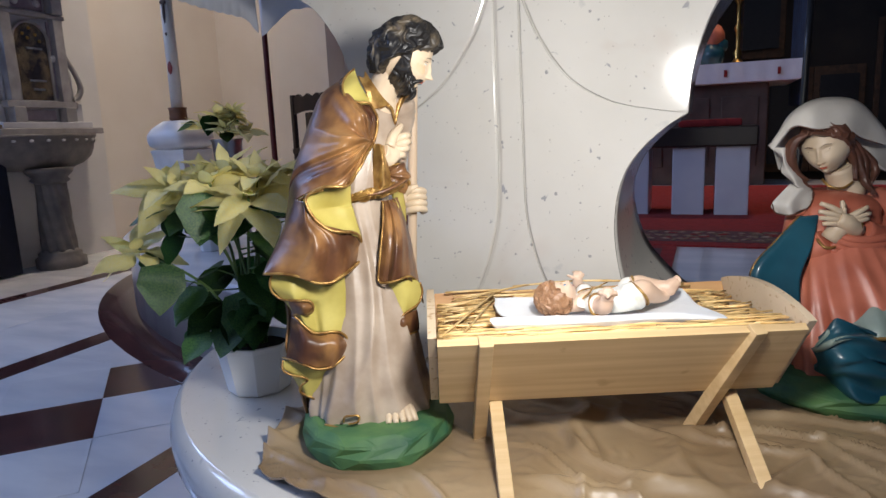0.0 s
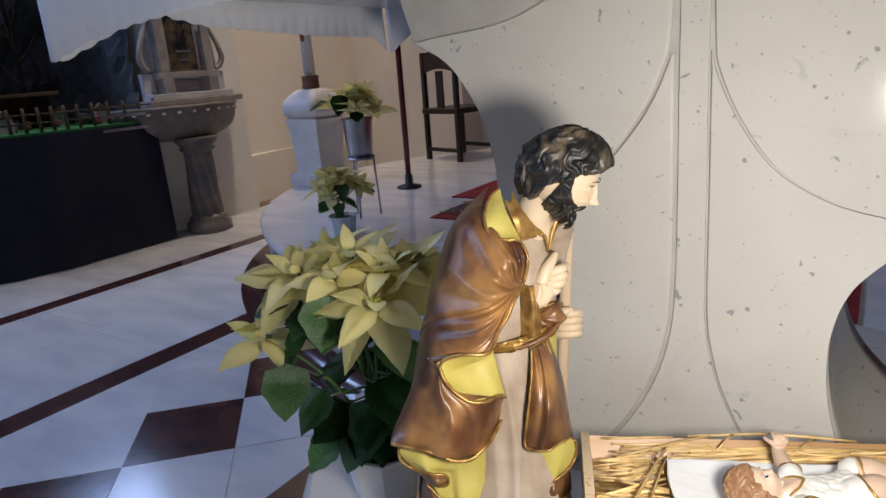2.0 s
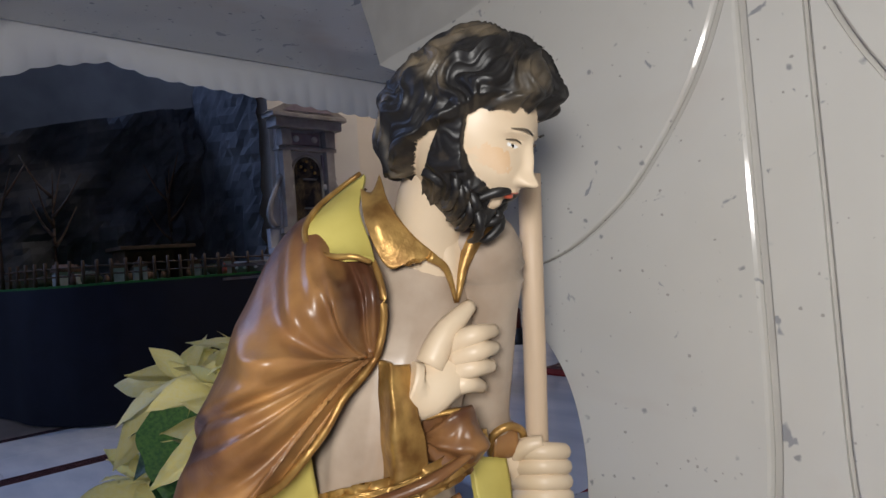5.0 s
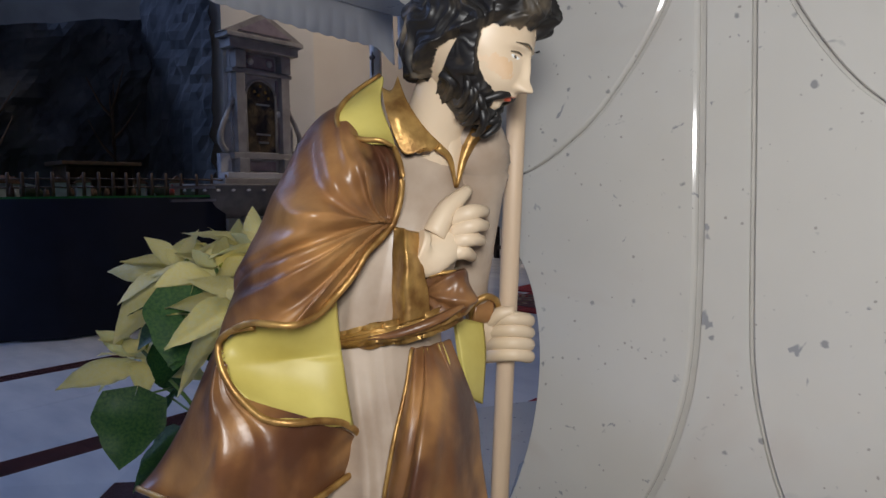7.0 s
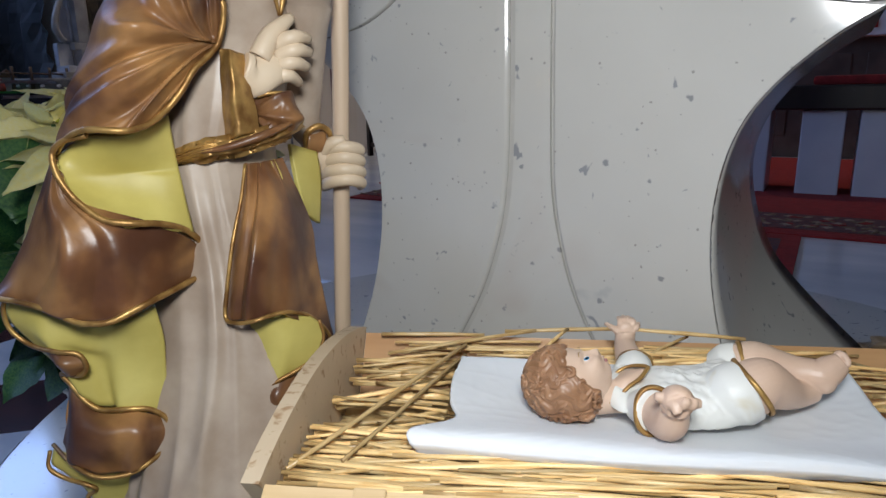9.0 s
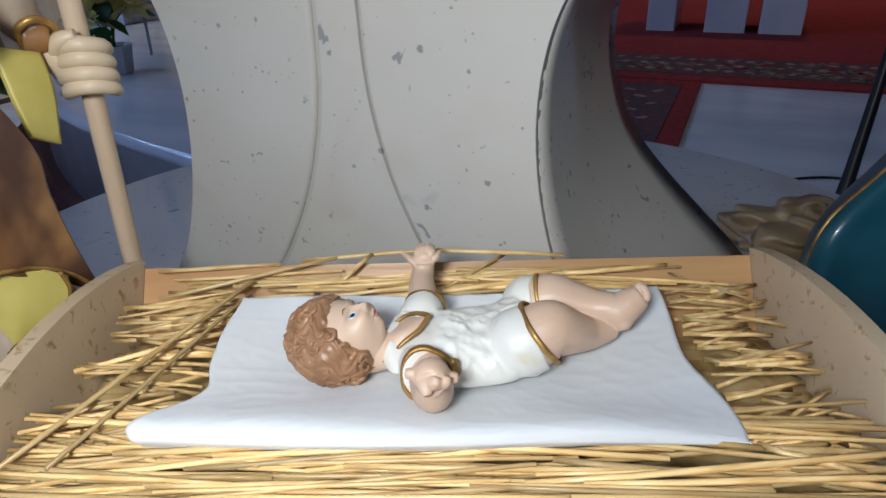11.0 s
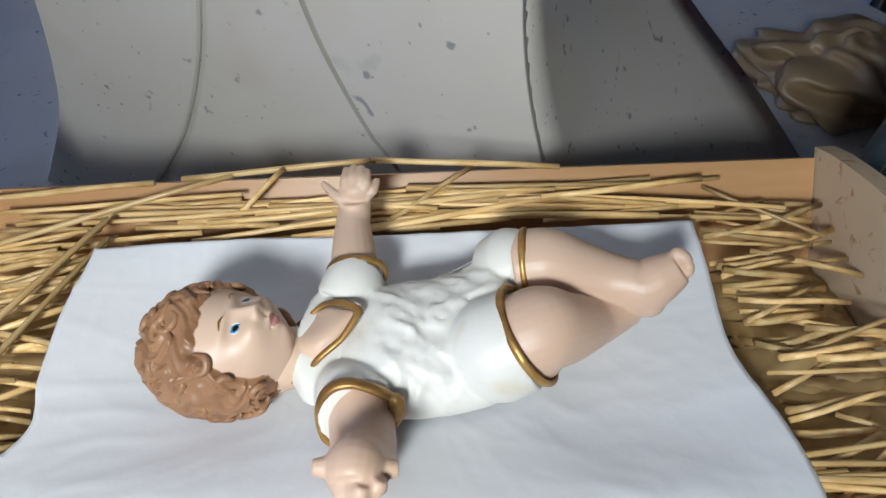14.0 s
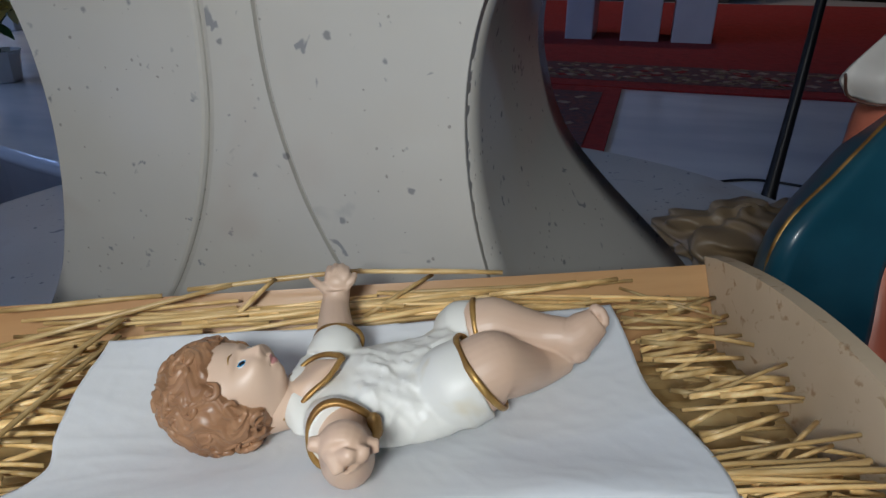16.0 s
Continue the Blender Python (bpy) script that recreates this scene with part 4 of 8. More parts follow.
    # falling yellow lining with its curled gold edge
    sheet(b, [[V3(-0.1630, 1.0450, 0.7790), V3(-0.1390, 1.0460, 0.7840), V3(-0.1070, 1.0500, 0.7680), V3(-0.0830, 1.0560, 0.7530), V3(-0.0580, 1.0720, 0.7640)],
              [V3(-0.1680, 1.0460, 0.7600), V3(-0.1360, 1.0400, 0.7520), V3(-0.1100, 1.0540, 0.7350), V3(-0.0860, 1.0680, 0.7290), V3(-0.0590, 1.0800, 0.7330)],
              [V3(-0.1520, 1.0500, 0.7360), V3(-0.1300, 1.0450, 0.7320), V3(-0.1120, 1.0620, 0.7180), V3(-0.0880, 1.0700, 0.7050), V3(-0.0620, 1.0820, 0.7010)],
              [V3(-0.1350, 1.0600, 0.7060), V3(-0.1220, 1.0560, 0.6930), V3(-0.1060, 1.0600, 0.6770), V3(-0.0860, 1.0660, 0.6720), V3(-0.0620, 1.0820, 0.6660)]], L, L, 0.003, 40, 24, lambda u, v: hanging(u, v, 2.1, 0.004, 1.0))
    sheet(b, [[V3(-0.1540, 1.0520, 0.7380), V3(-0.1240, 1.0400, 0.7350), V3(-0.1080, 1.0460, 0.7310)], [V3(-0.1440, 1.0560, 0.7210), V3(-0.1200, 1.0340, 0.7260), V3(-0.1040, 1.0460, 0.7220)], [V3(-0.1390, 1.0600, 0.7080), V3(-0.1200, 1.0440, 0.7120), V3(-0.1110, 1.0520, 0.7130)]], C, L, 0.003, 18, 12)
    loop(b, [V3(-0.1610, 1.0400, 0.7800), V3(-0.1670, 1.0420, 0.7660), V3(-0.1650, 1.0440, 0.7500), V3(-0.1510, 1.0460, 0.7370), V3(-0.1240, 1.0380, 0.7360), V3(-0.1090, 1.0420, 0.7330), V3(-0.1050, 1.0440, 0.7220), V3(-0.1130, 1.0460, 0.7130), V3(-0.1370, 1.0560, 0.7090), V3(-0.1300, 1.0560, 0.6990), V3(-0.1180, 1.0540, 0.6860),
             V3(-0.1060, 1.0560, 0.6780), V3(-0.0840, 1.0600, 0.6780), V3(-0.0710, 1.0680, 0.6740), V3(-0.0610, 1.0740, 0.6620), V3(-0.0590, 1.0720, 0.6490), V3(-0.0640, 1.0680, 0.6370), V3(-0.0750, 1.0600, 0.6280), V3(-0.0880, 1.0500, 0.6230), V3(-0.1070, 1.0410, 0.6250), V3(-0.1240, 1.0410, 0.6320), V3(-0.1430, 1.0500, 0.6370), V3(-0.1630, 1.0640, 0.6380)], 0.0027, G, 110)
    sheet(b, [[V3(-0.1470, 1.0750, 0.7020), V3(-0.1310, 1.0600, 0.6970), V3(-0.1070, 1.0600, 0.6750), V3(-0.0810, 1.0640, 0.6740), V3(-0.0640, 1.0770, 0.6620)],
              [V3(-0.1530, 1.0750, 0.6650), V3(-0.1260, 1.0450, 0.6690), V3(-0.1000, 1.0400, 0.6630), V3(-0.0750, 1.0500, 0.6590), V3(-0.0600, 1.0730, 0.6490)],
              [V3(-0.1590, 1.0700, 0.6370), V3(-0.1330, 1.0460, 0.6360), V3(-0.1070, 1.0430, 0.6250), V3(-0.0840, 1.0520, 0.6240), V3(-0.0700, 1.0680, 0.6310)]], C, L, 0.003, 40, 24, lambda u, v: hanging(u, v, 1.6, 0.004, 2.0))
    sheet(b, [[V3(-0.1620, 1.0620, 0.6350), V3(-0.1360, 1.0560, 0.6290), V3(-0.1110, 1.0600, 0.6190), V3(-0.0910, 1.0740, 0.6190)],
              [V3(-0.1620, 1.0580, 0.6230), V3(-0.1380, 1.0580, 0.6100), V3(-0.1140, 1.0680, 0.5980), V3(-0.0960, 1.0800, 0.5940)],
              [V3(-0.1520, 1.0640, 0.6090), V3(-0.1380, 1.0660, 0.5920), V3(-0.1180, 1.0740, 0.5780), V3(-0.1010, 1.0860, 0.5720)],
              [V3(-0.1430, 1.0750, 0.5810), V3(-0.1350, 1.0760, 0.5700), V3(-0.1220, 1.0800, 0.5580), V3(-0.1080, 1.0920, 0.5460)]], L, L, 0.003, 24, 24, lambda u, v: hanging(u, v, 1.4, 0.004, 0.5))
    loop(b, [V3(-0.1620, 1.0580, 0.6360), V3(-0.1620, 1.0540, 0.6220), V3(-0.1510, 1.0560, 0.6120), V3(-0.1320, 1.0560, 0.6070), V3(-0.1260, 1.0600, 0.6000), V3(-0.1380, 1.0640, 0.5900), V3(-0.1410, 1.0700, 0.5770), V3(-0.1300, 1.0730, 0.5680), V3(-0.1200, 1.0760, 0.5610), V3(-0.1090, 1.0880, 0.5480)], 0.0024, G, 50)
    # back of the cloak
    sheet(b, [[V3(-0.1580, 1.0900, 0.7720), V3(-0.1730, 1.1500, 0.7640), V3(-0.1700, 1.2300, 0.7530)], [V3(-0.1500, 1.0900, 0.6980), V3(-0.1640, 1.1400, 0.6880), V3(-0.1640, 1.2200, 0.6760)], [V3(-0.1570, 1.0800, 0.6450), V3(-0.1690, 1.1400, 0.6300), V3(-0.1660, 1.2100, 0.6210)],
              [V3(-0.1420, 1.0900, 0.5730), V3(-0.1560, 1.1400, 0.5590), V3(-0.1550, 1.2000, 0.5490)], [V3(-0.1370, 1.1000, 0.5260), V3(-0.1470, 1.1400, 0.5160), V3(-0.1460, 1.1900, 0.5090)]], C, C, 0.004, 20, 24)
    # front panel of the cloak under the belt
    sheet(b, [[V3(0.0020, 1.1300, 0.8730), V3(0.0110, 1.1330, 0.8730), V3(0.0180, 1.1420, 0.8740), V3(0.0270, 1.1530, 0.8750)],
              [V3(0.0020, 1.1170, 0.8440), V3(0.0200, 1.1110, 0.8460), V3(0.0340, 1.1320, 0.8430), V3(0.0420, 1.1720, 0.8160)],
              [V3(-0.0010, 1.1020, 0.8090), V3(0.0250, 1.0870, 0.8150), V3(0.0390, 1.1120, 0.8090), V3(0.0480, 1.1650, 0.7820)],
              [V3(-0.0060, 1.0950, 0.7710), V3(0.0230, 1.0770, 0.7800), V3(0.0400, 1.1060, 0.7720), V3(0.0540, 1.1650, 0.7400)],
              [V3(-0.0080, 1.0920, 0.7470), V3(0.0190, 1.0800, 0.7500), V3(0.0410, 1.1020, 0.7500), V3(0.0590, 1.1720, 0.6940)]], C, L, 0.003, 80, 60,
          lambda u, v: (0, (0.0034 * (1 - 2 * abs(math.sin(9 * u + 1.2 * v + 0.4))) * (1 - 0.4 * v) + 0.0016 * math.sin(29 * u + 3 * v)) * min(1, 5 * u) * min(1, 6 * (1 - u)), 0))
    loop(b, [V3(0.0040, 1.1260, 0.8720), V3(0.0040, 1.1130, 0.8450), V3(0.0000, 1.0980, 0.8100), V3(-0.0050, 1.0910, 0.7730), V3(-0.0070, 1.0880, 0.7500), V3(0.0050, 1.0810, 0.7480), V3(0.0230, 1.0760, 0.7520), V3(0.0340, 1.0860, 0.7540), V3(0.0440, 1.1000, 0.7520), V3(0.0510, 1.1240, 0.7410), V3(0.0560, 1.1480, 0.7220), V3(0.0590, 1.1650, 0.7010), V3(0.0610, 1.1720, 0.6880)], 0.0022, G, 70)
    sheet(b, [[V3(0.0170, 1.2000, 0.8840), V3(0.0340, 1.2280, 0.8740)], [V3(0.0230, 1.1950, 0.8510), V3(0.0370, 1.2260, 0.8460)], [V3(0.0320, 1.1900, 0.8190), V3(0.0370, 1.2140, 0.8050)]], L, C, 0.004, 12, 12)
    sheet(b, [[V3(0.0080, 1.1000, 0.7480), V3(0.0330, 1.1040, 0.7470), V3(0.0500, 1.1200, 0.7430), V3(0.0600, 1.1360, 0.7280)],
              [V3(0.0070, 1.1050, 0.7150), V3(0.0280, 1.1000, 0.7150), V3(0.0450, 1.1140, 0.7150), V3(0.0590, 1.1340, 0.7120)],
              [V3(0.0070, 1.1100, 0.6840), V3(0.0230, 1.1000, 0.6900), V3(0.0390, 1.1100, 0.6960), V3(0.0510, 1.1260, 0.6920)],
              [V3(0.0070, 1.1120, 0.6670), V3(0.0200, 1.1060, 0.6780), V3(0.0340, 1.1120, 0.6880), V3(0.0430, 1.1240, 0.6890)]], L, L, 0.003, 26, 22, lambda u, v: hanging(u, v, 1.3, 0.003, 0.2))
    sheet(b, [[V3(0.0070, 1.1060, 0.6700), V3(0.0270, 1.1000, 0.6890), V3(0.0510, 1.1260, 0.6890)], [V3(0.0120, 1.1060, 0.6580), V3(0.0300, 1.0920, 0.6760), V3(0.0530, 1.1260, 0.6680)], [V3(0.0180, 1.1100, 0.6510), V3(0.0330, 1.1040, 0.6530), V3(0.0530, 1.1300, 0.6530)]], C, L, 0.003, 20, 14)
    loop(b, [V3(0.0580, 1.1320, 0.7340), V3(0.0610, 1.1320, 0.7170), V3(0.0550, 1.1240, 0.7020), V3(0.0440, 1.1100, 0.6960), V3(0.0250, 1.0980, 0.6870), V3(0.0080, 1.1020, 0.6710), V3(0.0120, 1.1020, 0.6600), V3(0.0290, 1.1000, 0.6550), V3(0.0490, 1.1220, 0.6520)], 0.0023, G, 50)
    sheet(b, [[V3(0.0130, 1.1120, 0.6530), V3(0.0310, 1.1080, 0.6520), V3(0.0490, 1.1280, 0.6500)], [V3(0.0130, 1.1130, 0.6350), V3(0.0280, 1.1090, 0.6350), V3(0.0460, 1.1270, 0.6330)], [V3(0.0130, 1.1160, 0.6120), V3(0.0270, 1.1110, 0.6210), V3(0.0440, 1.1260, 0.6230)]], L, L, 0.003, 14, 14)
    sheet(b, [[V3(0.0150, 1.1120, 0.6160), V3(0.0290, 1.1070, 0.6230), V3(0.0480, 1.1240, 0.6290)], [V3(0.0170, 1.1140, 0.6070), V3(0.0300, 1.1100, 0.6060), V3(0.0480, 1.1280, 0.5980)]], C, C, 0.004, 14, 8)
    sheet(b, [[V3(0.0320, 1.1180, 0.6040), V3(0.0490, 1.1260, 0.6050)], [V3(0.0400, 1.1180, 0.5900), V3(0.0500, 1.1260, 0.5830)]], L, L, 0.003, 6, 6)
    loop(b, [V3(0.0410, 1.1220, 0.6240), V3(0.0230, 1.1060, 0.6200), V3(0.0140, 1.1100, 0.6140), V3(0.0230, 1.1080, 0.6080), V3(0.0450, 1.1200, 0.6020)], 0.0022, G)
    # far sleeve, sash knot, sash, cuff band
    tube(b, [V3(0.0120, 1.1900, 1.0450), V3(0.0310, 1.2050, 1.0210), V3(0.0290, 1.2100, 0.9860), V3(0.0230, 1.2220, 0.9380), V3(0.0200, 1.2320, 0.9030), V3(0.0290, 1.2400, 0.8820)], [0.030, 0.033, 0.026, 0.021, 0.017, 0.012], 24, 22, T)
    k0 = len(b.verts)
    blob(b, (0, 0, 0), (0.021, 0.015, 0.021), C, sub=5)
    b.verts.ensure_lookup_table()
    mid = V3(0.0280, 1.1460, 0.9120)
    for v in b.verts[k0:]:
        a = math.atan2(v.co.z - 0.002, v.co.x + 0.019)
        v.co *= 1 + 0.13 * (1 - 2 * abs(math.sin(5 * a + 0.7))) + 0.06 * noise.noise(v.co * 160)
        v.co += mid
    loop(b, [V3(0.0160, 1.1340, 0.9270), V3(0.0270, 1.1370, 0.9300), V3(0.0370, 1.1460, 0.9290), V3(0.0410, 1.1540, 0.9190), V3(0.0400, 1.1520, 0.9060)], 0.0018, G)
    sheet(b, [[V3(-0.0530, 1.1120, 0.8830), V3(-0.0220, 1.1060, 0.8920), V3(-0.0020, 1.1140, 0.8940), V3(0.0210, 1.1260, 0.8980), V3(0.0370, 1.1460, 0.9060), V3(0.0390, 1.1720, 0.9110)],
              [V3(-0.0480, 1.1050, 0.8800), V3(-0.0190, 1.0990, 0.8880), V3(0.0010, 1.1070, 0.8900), V3(0.0230, 1.1190, 0.8950), V3(0.0400, 1.1400, 0.9020), V3(0.0410, 1.1700, 0.9060)],
              [V3(-0.0500, 1.1100, 0.8730), V3(-0.0210, 1.1040, 0.8800), V3(-0.0010, 1.1120, 0.8820), V3(0.0210, 1.1240, 0.8880), V3(0.0390, 1.1460, 0.8950), V3(0.0420, 1.1720, 0.9010)]], G, G, 0.006, 90, 24,
          lambda u, v: (0, 0.0026 * math.sin(13 * v + 7 * u) * min(1, 8 * u) + 0.0012 * math.sin(40 * v + 11 * u), 0))
    tube(b, [V3(-0.0190, 1.0990, 0.8850), V3(0.0030, 1.1060, 0.8890), V3(0.0260, 1.1180, 0.8970), V3(0.0420, 1.1400, 0.9060)], [0.002, 0.0045, 0.005, 0.003], 20, 9, C, 0.7)
    sheet(b, [[V3(-0.0050, 1.1170, 0.9650), V3(0.0050, 1.1140, 0.9640), V3(0.0100, 1.1280, 0.9610)], [V3(-0.0070, 1.1170, 0.9420), V3(0.0090, 1.1080, 0.9430), V3(0.0140, 1.1240, 0.9400)], [V3(-0.0090, 1.1190, 0.9180), V3(0.0090, 1.1090, 0.9200), V3(0.0180, 1.1240, 0.9190)], [V3(-0.0100, 1.1210, 0.8900), V3(0.0100, 1.1110, 0.8970), V3(0.0200, 1.1260, 0.8990)]], G, C, 0.0025, 26, 30,
          lambda u, v: (0, 0.0022 * math.sin(7 * u + 2.5 * v) + 0.0006 * math.sin(16 * v + 3 * u), 0))
    # palm laid on the chest
    tube(b, [V3(0.0060, 1.1280, 0.9470), V3(0.0130, 1.1360, 0.9440), V3(0.0210, 1.1480, 0.9520), V3(0.0310, 1.1600, 0.9600)], [0.0175, 0.0185, 0.0190, 0.0150], 14, 18, S, 0.62, (0, 1, 0))
    tube(b, [V3(0.0180, 1.1400, 0.9580), V3(0.0260, 1.1480, 0.9760), V3(0.0330, 1.1560, 0.9850), V3(0.0380, 1.1660, 0.9920)], [0.0100, 0.0085, 0.0066, 0.0046], 12, 10, S)
    for pts in ([V3(0.0290, 1.1520, 0.9690), V3(0.0450, 1.1520, 0.9750), V3(0.0510, 1.1700, 0.9750)],
                [V3(0.0300, 1.1520, 0.9600), V3(0.0460, 1.1520, 0.9650), V3(0.0510, 1.1700, 0.9640)],
                [V3(0.0280, 1.1520, 0.9520), V3(0.0430, 1.1520, 0.9550), V3(0.0480, 1.1700, 0.9520)],
                [V3(0.0240, 1.1520, 0.9430), V3(0.0370, 1.1520, 0.9450), V3(0.0400, 1.1700, 0.9390)]):
        tube(b, pts, [0.0076, 0.0064, 0.0042], 10, 10, S)
    # staff, and the fist round it
    top, foot = V3(0.0600, 1.2520, 1.0810), V3(0.0380, 1.2640, 0.6560)
    tube(b, [foot + (foot - top) * 0.25, top], [0.0088, 0.0086], 8, 14, W)
    tube(b, [V3(0.0200, 1.2320, 0.8850), V3(0.0360, 1.2420, 0.8840)], [0.0150, 0.0135], 6, 14, C)
    loop(b, [V3(0.0220, 1.2300, 0.8730), V3(0.0270, 1.2180, 0.8910), V3(0.0390, 1.2220, 0.8990), V3(0.0450, 1.2360, 0.8910), V3(0.0390, 1.2480, 0.8720)], 0.0036, G)
    tube(b, [V3(0.0280, 1.2420, 0.8810), V3(0.0340, 1.2480, 0.8690), V3(0.0390, 1.2560, 0.8500)], [0.0120, 0.0150, 0.0130], 8, 14, S)
    for pts in ([V3(0.0310, 1.2520, 0.8700), V3(0.0440, 1.2400, 0.8760), V3(0.0600, 1.2360, 0.8780), V3(0.0700, 1.2500, 0.8740), V3(0.0660, 1.2660, 0.8690)],
                [V3(0.0310, 1.2520, 0.8590), V3(0.0440, 1.2400, 0.8650), V3(0.0600, 1.2360, 0.8680), V3(0.0700, 1.2500, 0.8630), V3(0.0660, 1.2660, 0.8580)],
                [V3(0.0310, 1.2520, 0.8480), V3(0.0440, 1.2400, 0.8540), V3(0.0600, 1.2360, 0.8560), V3(0.0700, 1.2500, 0.8520), V3(0.0660, 1.2660, 0.8460)],
                [V3(0.0310, 1.2520, 0.8370), V3(0.0440, 1.2400, 0.8430), V3(0.0600, 1.2360, 0.8460), V3(0.0700, 1.2500, 0.8410), V3(0.0660, 1.2660, 0.8350)]):
        tube(b, pts, [0.0062, 0.0070, 0.0068, 0.0064, 0.0050], 14, 10, S)
    tube(b, [V3(0.0360, 1.2400, 0.8730), V3(0.0480, 1.2340, 0.8820), V3(0.0600, 1.2360, 0.8850)], [0.0070, 0.0066, 0.0048], 8, 9, S)
    # head
    tube(b, [(0.000, 1.188, 1.010), (0.012, 1.172, 1.05), (0.036, 1.158, 1.085)], [0.030, 0.025, 0.026], 8, 20, S)
    hd = Matrix.Translation((0.050, 1.150, 1.103)) @ Matrix.Rotation(radians(-8), 4, "Z") @ Matrix.Rotation(radians(33), 4, "Y")
    k0 = len(b.verts)
    def mane(v):
        side = math.degrees(math.atan2(abs(v.y), v.x))
        return float(v.z - np.interp(side, (0, 30, 55, 74, 88, 102, 116, 180), (0.46, 0.42, 0.30, 0.08, -0.16, -0.40, -0.80, -0.88)))

    def beard(v):
        side = math.degrees(math.atan2(abs(v.y), v.x))
        line = np.interp(side, (0, 14, 26, 46, 60, 68, 80, 90, 180), (-0.74, -0.72, -0.50, -0.40, -0.22, 0.22, 0.22, -0.75, -2.0))
        return float(line - v.z) if v.z > -0.97 else 0.2 if v.x > 0 else -1.0

    head_shape(b, Matrix.Scale(0.05, 4), S, 0.06, 0.27, -0.27, -0.47, -0.80, 1.06, 0.06, E2, None, P2, R, H, mane, 0.165, (6.0, 7.0), beard, None, 0.74, open_eye=0.012, volume=2.3, brim=2.0, blush=B, strand=0.16, clumps=0.26)
    for s in (-1, 1):
        tube(b, [(0.0448, 0.005 * s, 0.0125), (0.0432, 0.0125 * s, 0.0142), (0.0375, 0.0195 * s, 0.0118)], [0.0004, 0.0008, 0.0003], 8, 6, H)
        tube(b, [(0.0420, 0.0090 * s, 0.0058), (0.0405, 0.0140 * s, 0.0068), (0.0370, 0.0185 * s, 0.0050)], [0.0004, 0.0006, 0.0004], 8, 6, H)
        # moustache and beard locks
        tube(b, [(0.046, 0.001 * s, -0.0205), (0.043, 0.010 * s, -0.024), (0.035, 0.017 * s, -0.034)], [0.0028, 0.0036, 0.002], 8, 8, H)
        for q in range(11):
            f = 0.3 + 0.7 * q / 10
            a = Vector((0.002 + 0.030 * f, (0.035 - 0.023 * f) * s, -0.006 - 0.030 * f))
            tip = Vector((0.010 + 0.030 * f, (0.030 - 0.024 * f) * s, -0.030 - 0.023 * f)) + Vector((0.004 * math.sin(q * 2.3), 0, 0.005 * math.cos(q * 3.1)))
            mid = (a + tip) / 2 + Vector((0.007, 0.003 * s, 0))
            tube(b, [a, mid, tip, tip + Vector((-0.004, 0, -0.004))], [0.0022, 0.0034, 0.0026, 0.0010], 10, 8, H)
    blob(b, (0.022, 0, -0.042), (0.018, 0.020, 0.014), H, 0.3, 10)
    b.verts.ensure_lookup_table()
    for v in b.verts[k0:]:
        v.co = hd @ v.co
    ob = new("bearded_man_statue", mesh_of(b, [TUNIC, CLOAK, LINING, GOLD, SKIN, HAIR, STAFF, GREEN_PAINT, LIP, BLUSH, EYE_WHITE, PUPIL]))
    return tagged(ob, "painted plaster statue of a bearded man holding a staff", "statue")


standing_statue()

# ---- the bed in the manger: straw, cloth, infant ----
rand = random.Random(21)
bed = tagged(empty("straw_bed", (0.34, 1.075, 0.66)), "loose golden straw filling the manger", "straw")
inv = bed.matrix_world.inverted()


def straw_mesh(seed):
    r = random.Random(seed)
    b = bmesh.new()
    k = 6
    pts = [(0, 0, -0.5), (0.004 * r.uniform(-1, 1), 0.003, -0.15), (0.004 * r.uniform(-1, 1), -0.003, 0.2), (0, 0, 0.5)]
    line = curve(pts, 4)
    rows = [[p + Vector((math.cos(a) * 0.011 * (1 + 0.25 * (i == 2)), math.sin(a) * 0.011, 0)) for a in (6.283 * q / k for q in range(k))] for i, p in enumerate(line)]
    rings(b, rows)
    return mesh_of(b, STRAW, True)


STRAWS = [straw_mesh(s) for s in range(6)]


def lay(mesh, a, c, thick=1.0):
    d = Vector(c) - Vector(a)
    m = Matrix.Translation((Vector(a) + Vector(c)) / 2) @ d.to_track_quat("Z", "X").to_matrix().to_4x4() @ Matrix.Diagonal((thick * 0.14, thick * 0.14, d.length, 1))
    ob = new("straw", mesh)
    ob.parent = bed
    ob.matrix_basis = inv @ m
    return ob


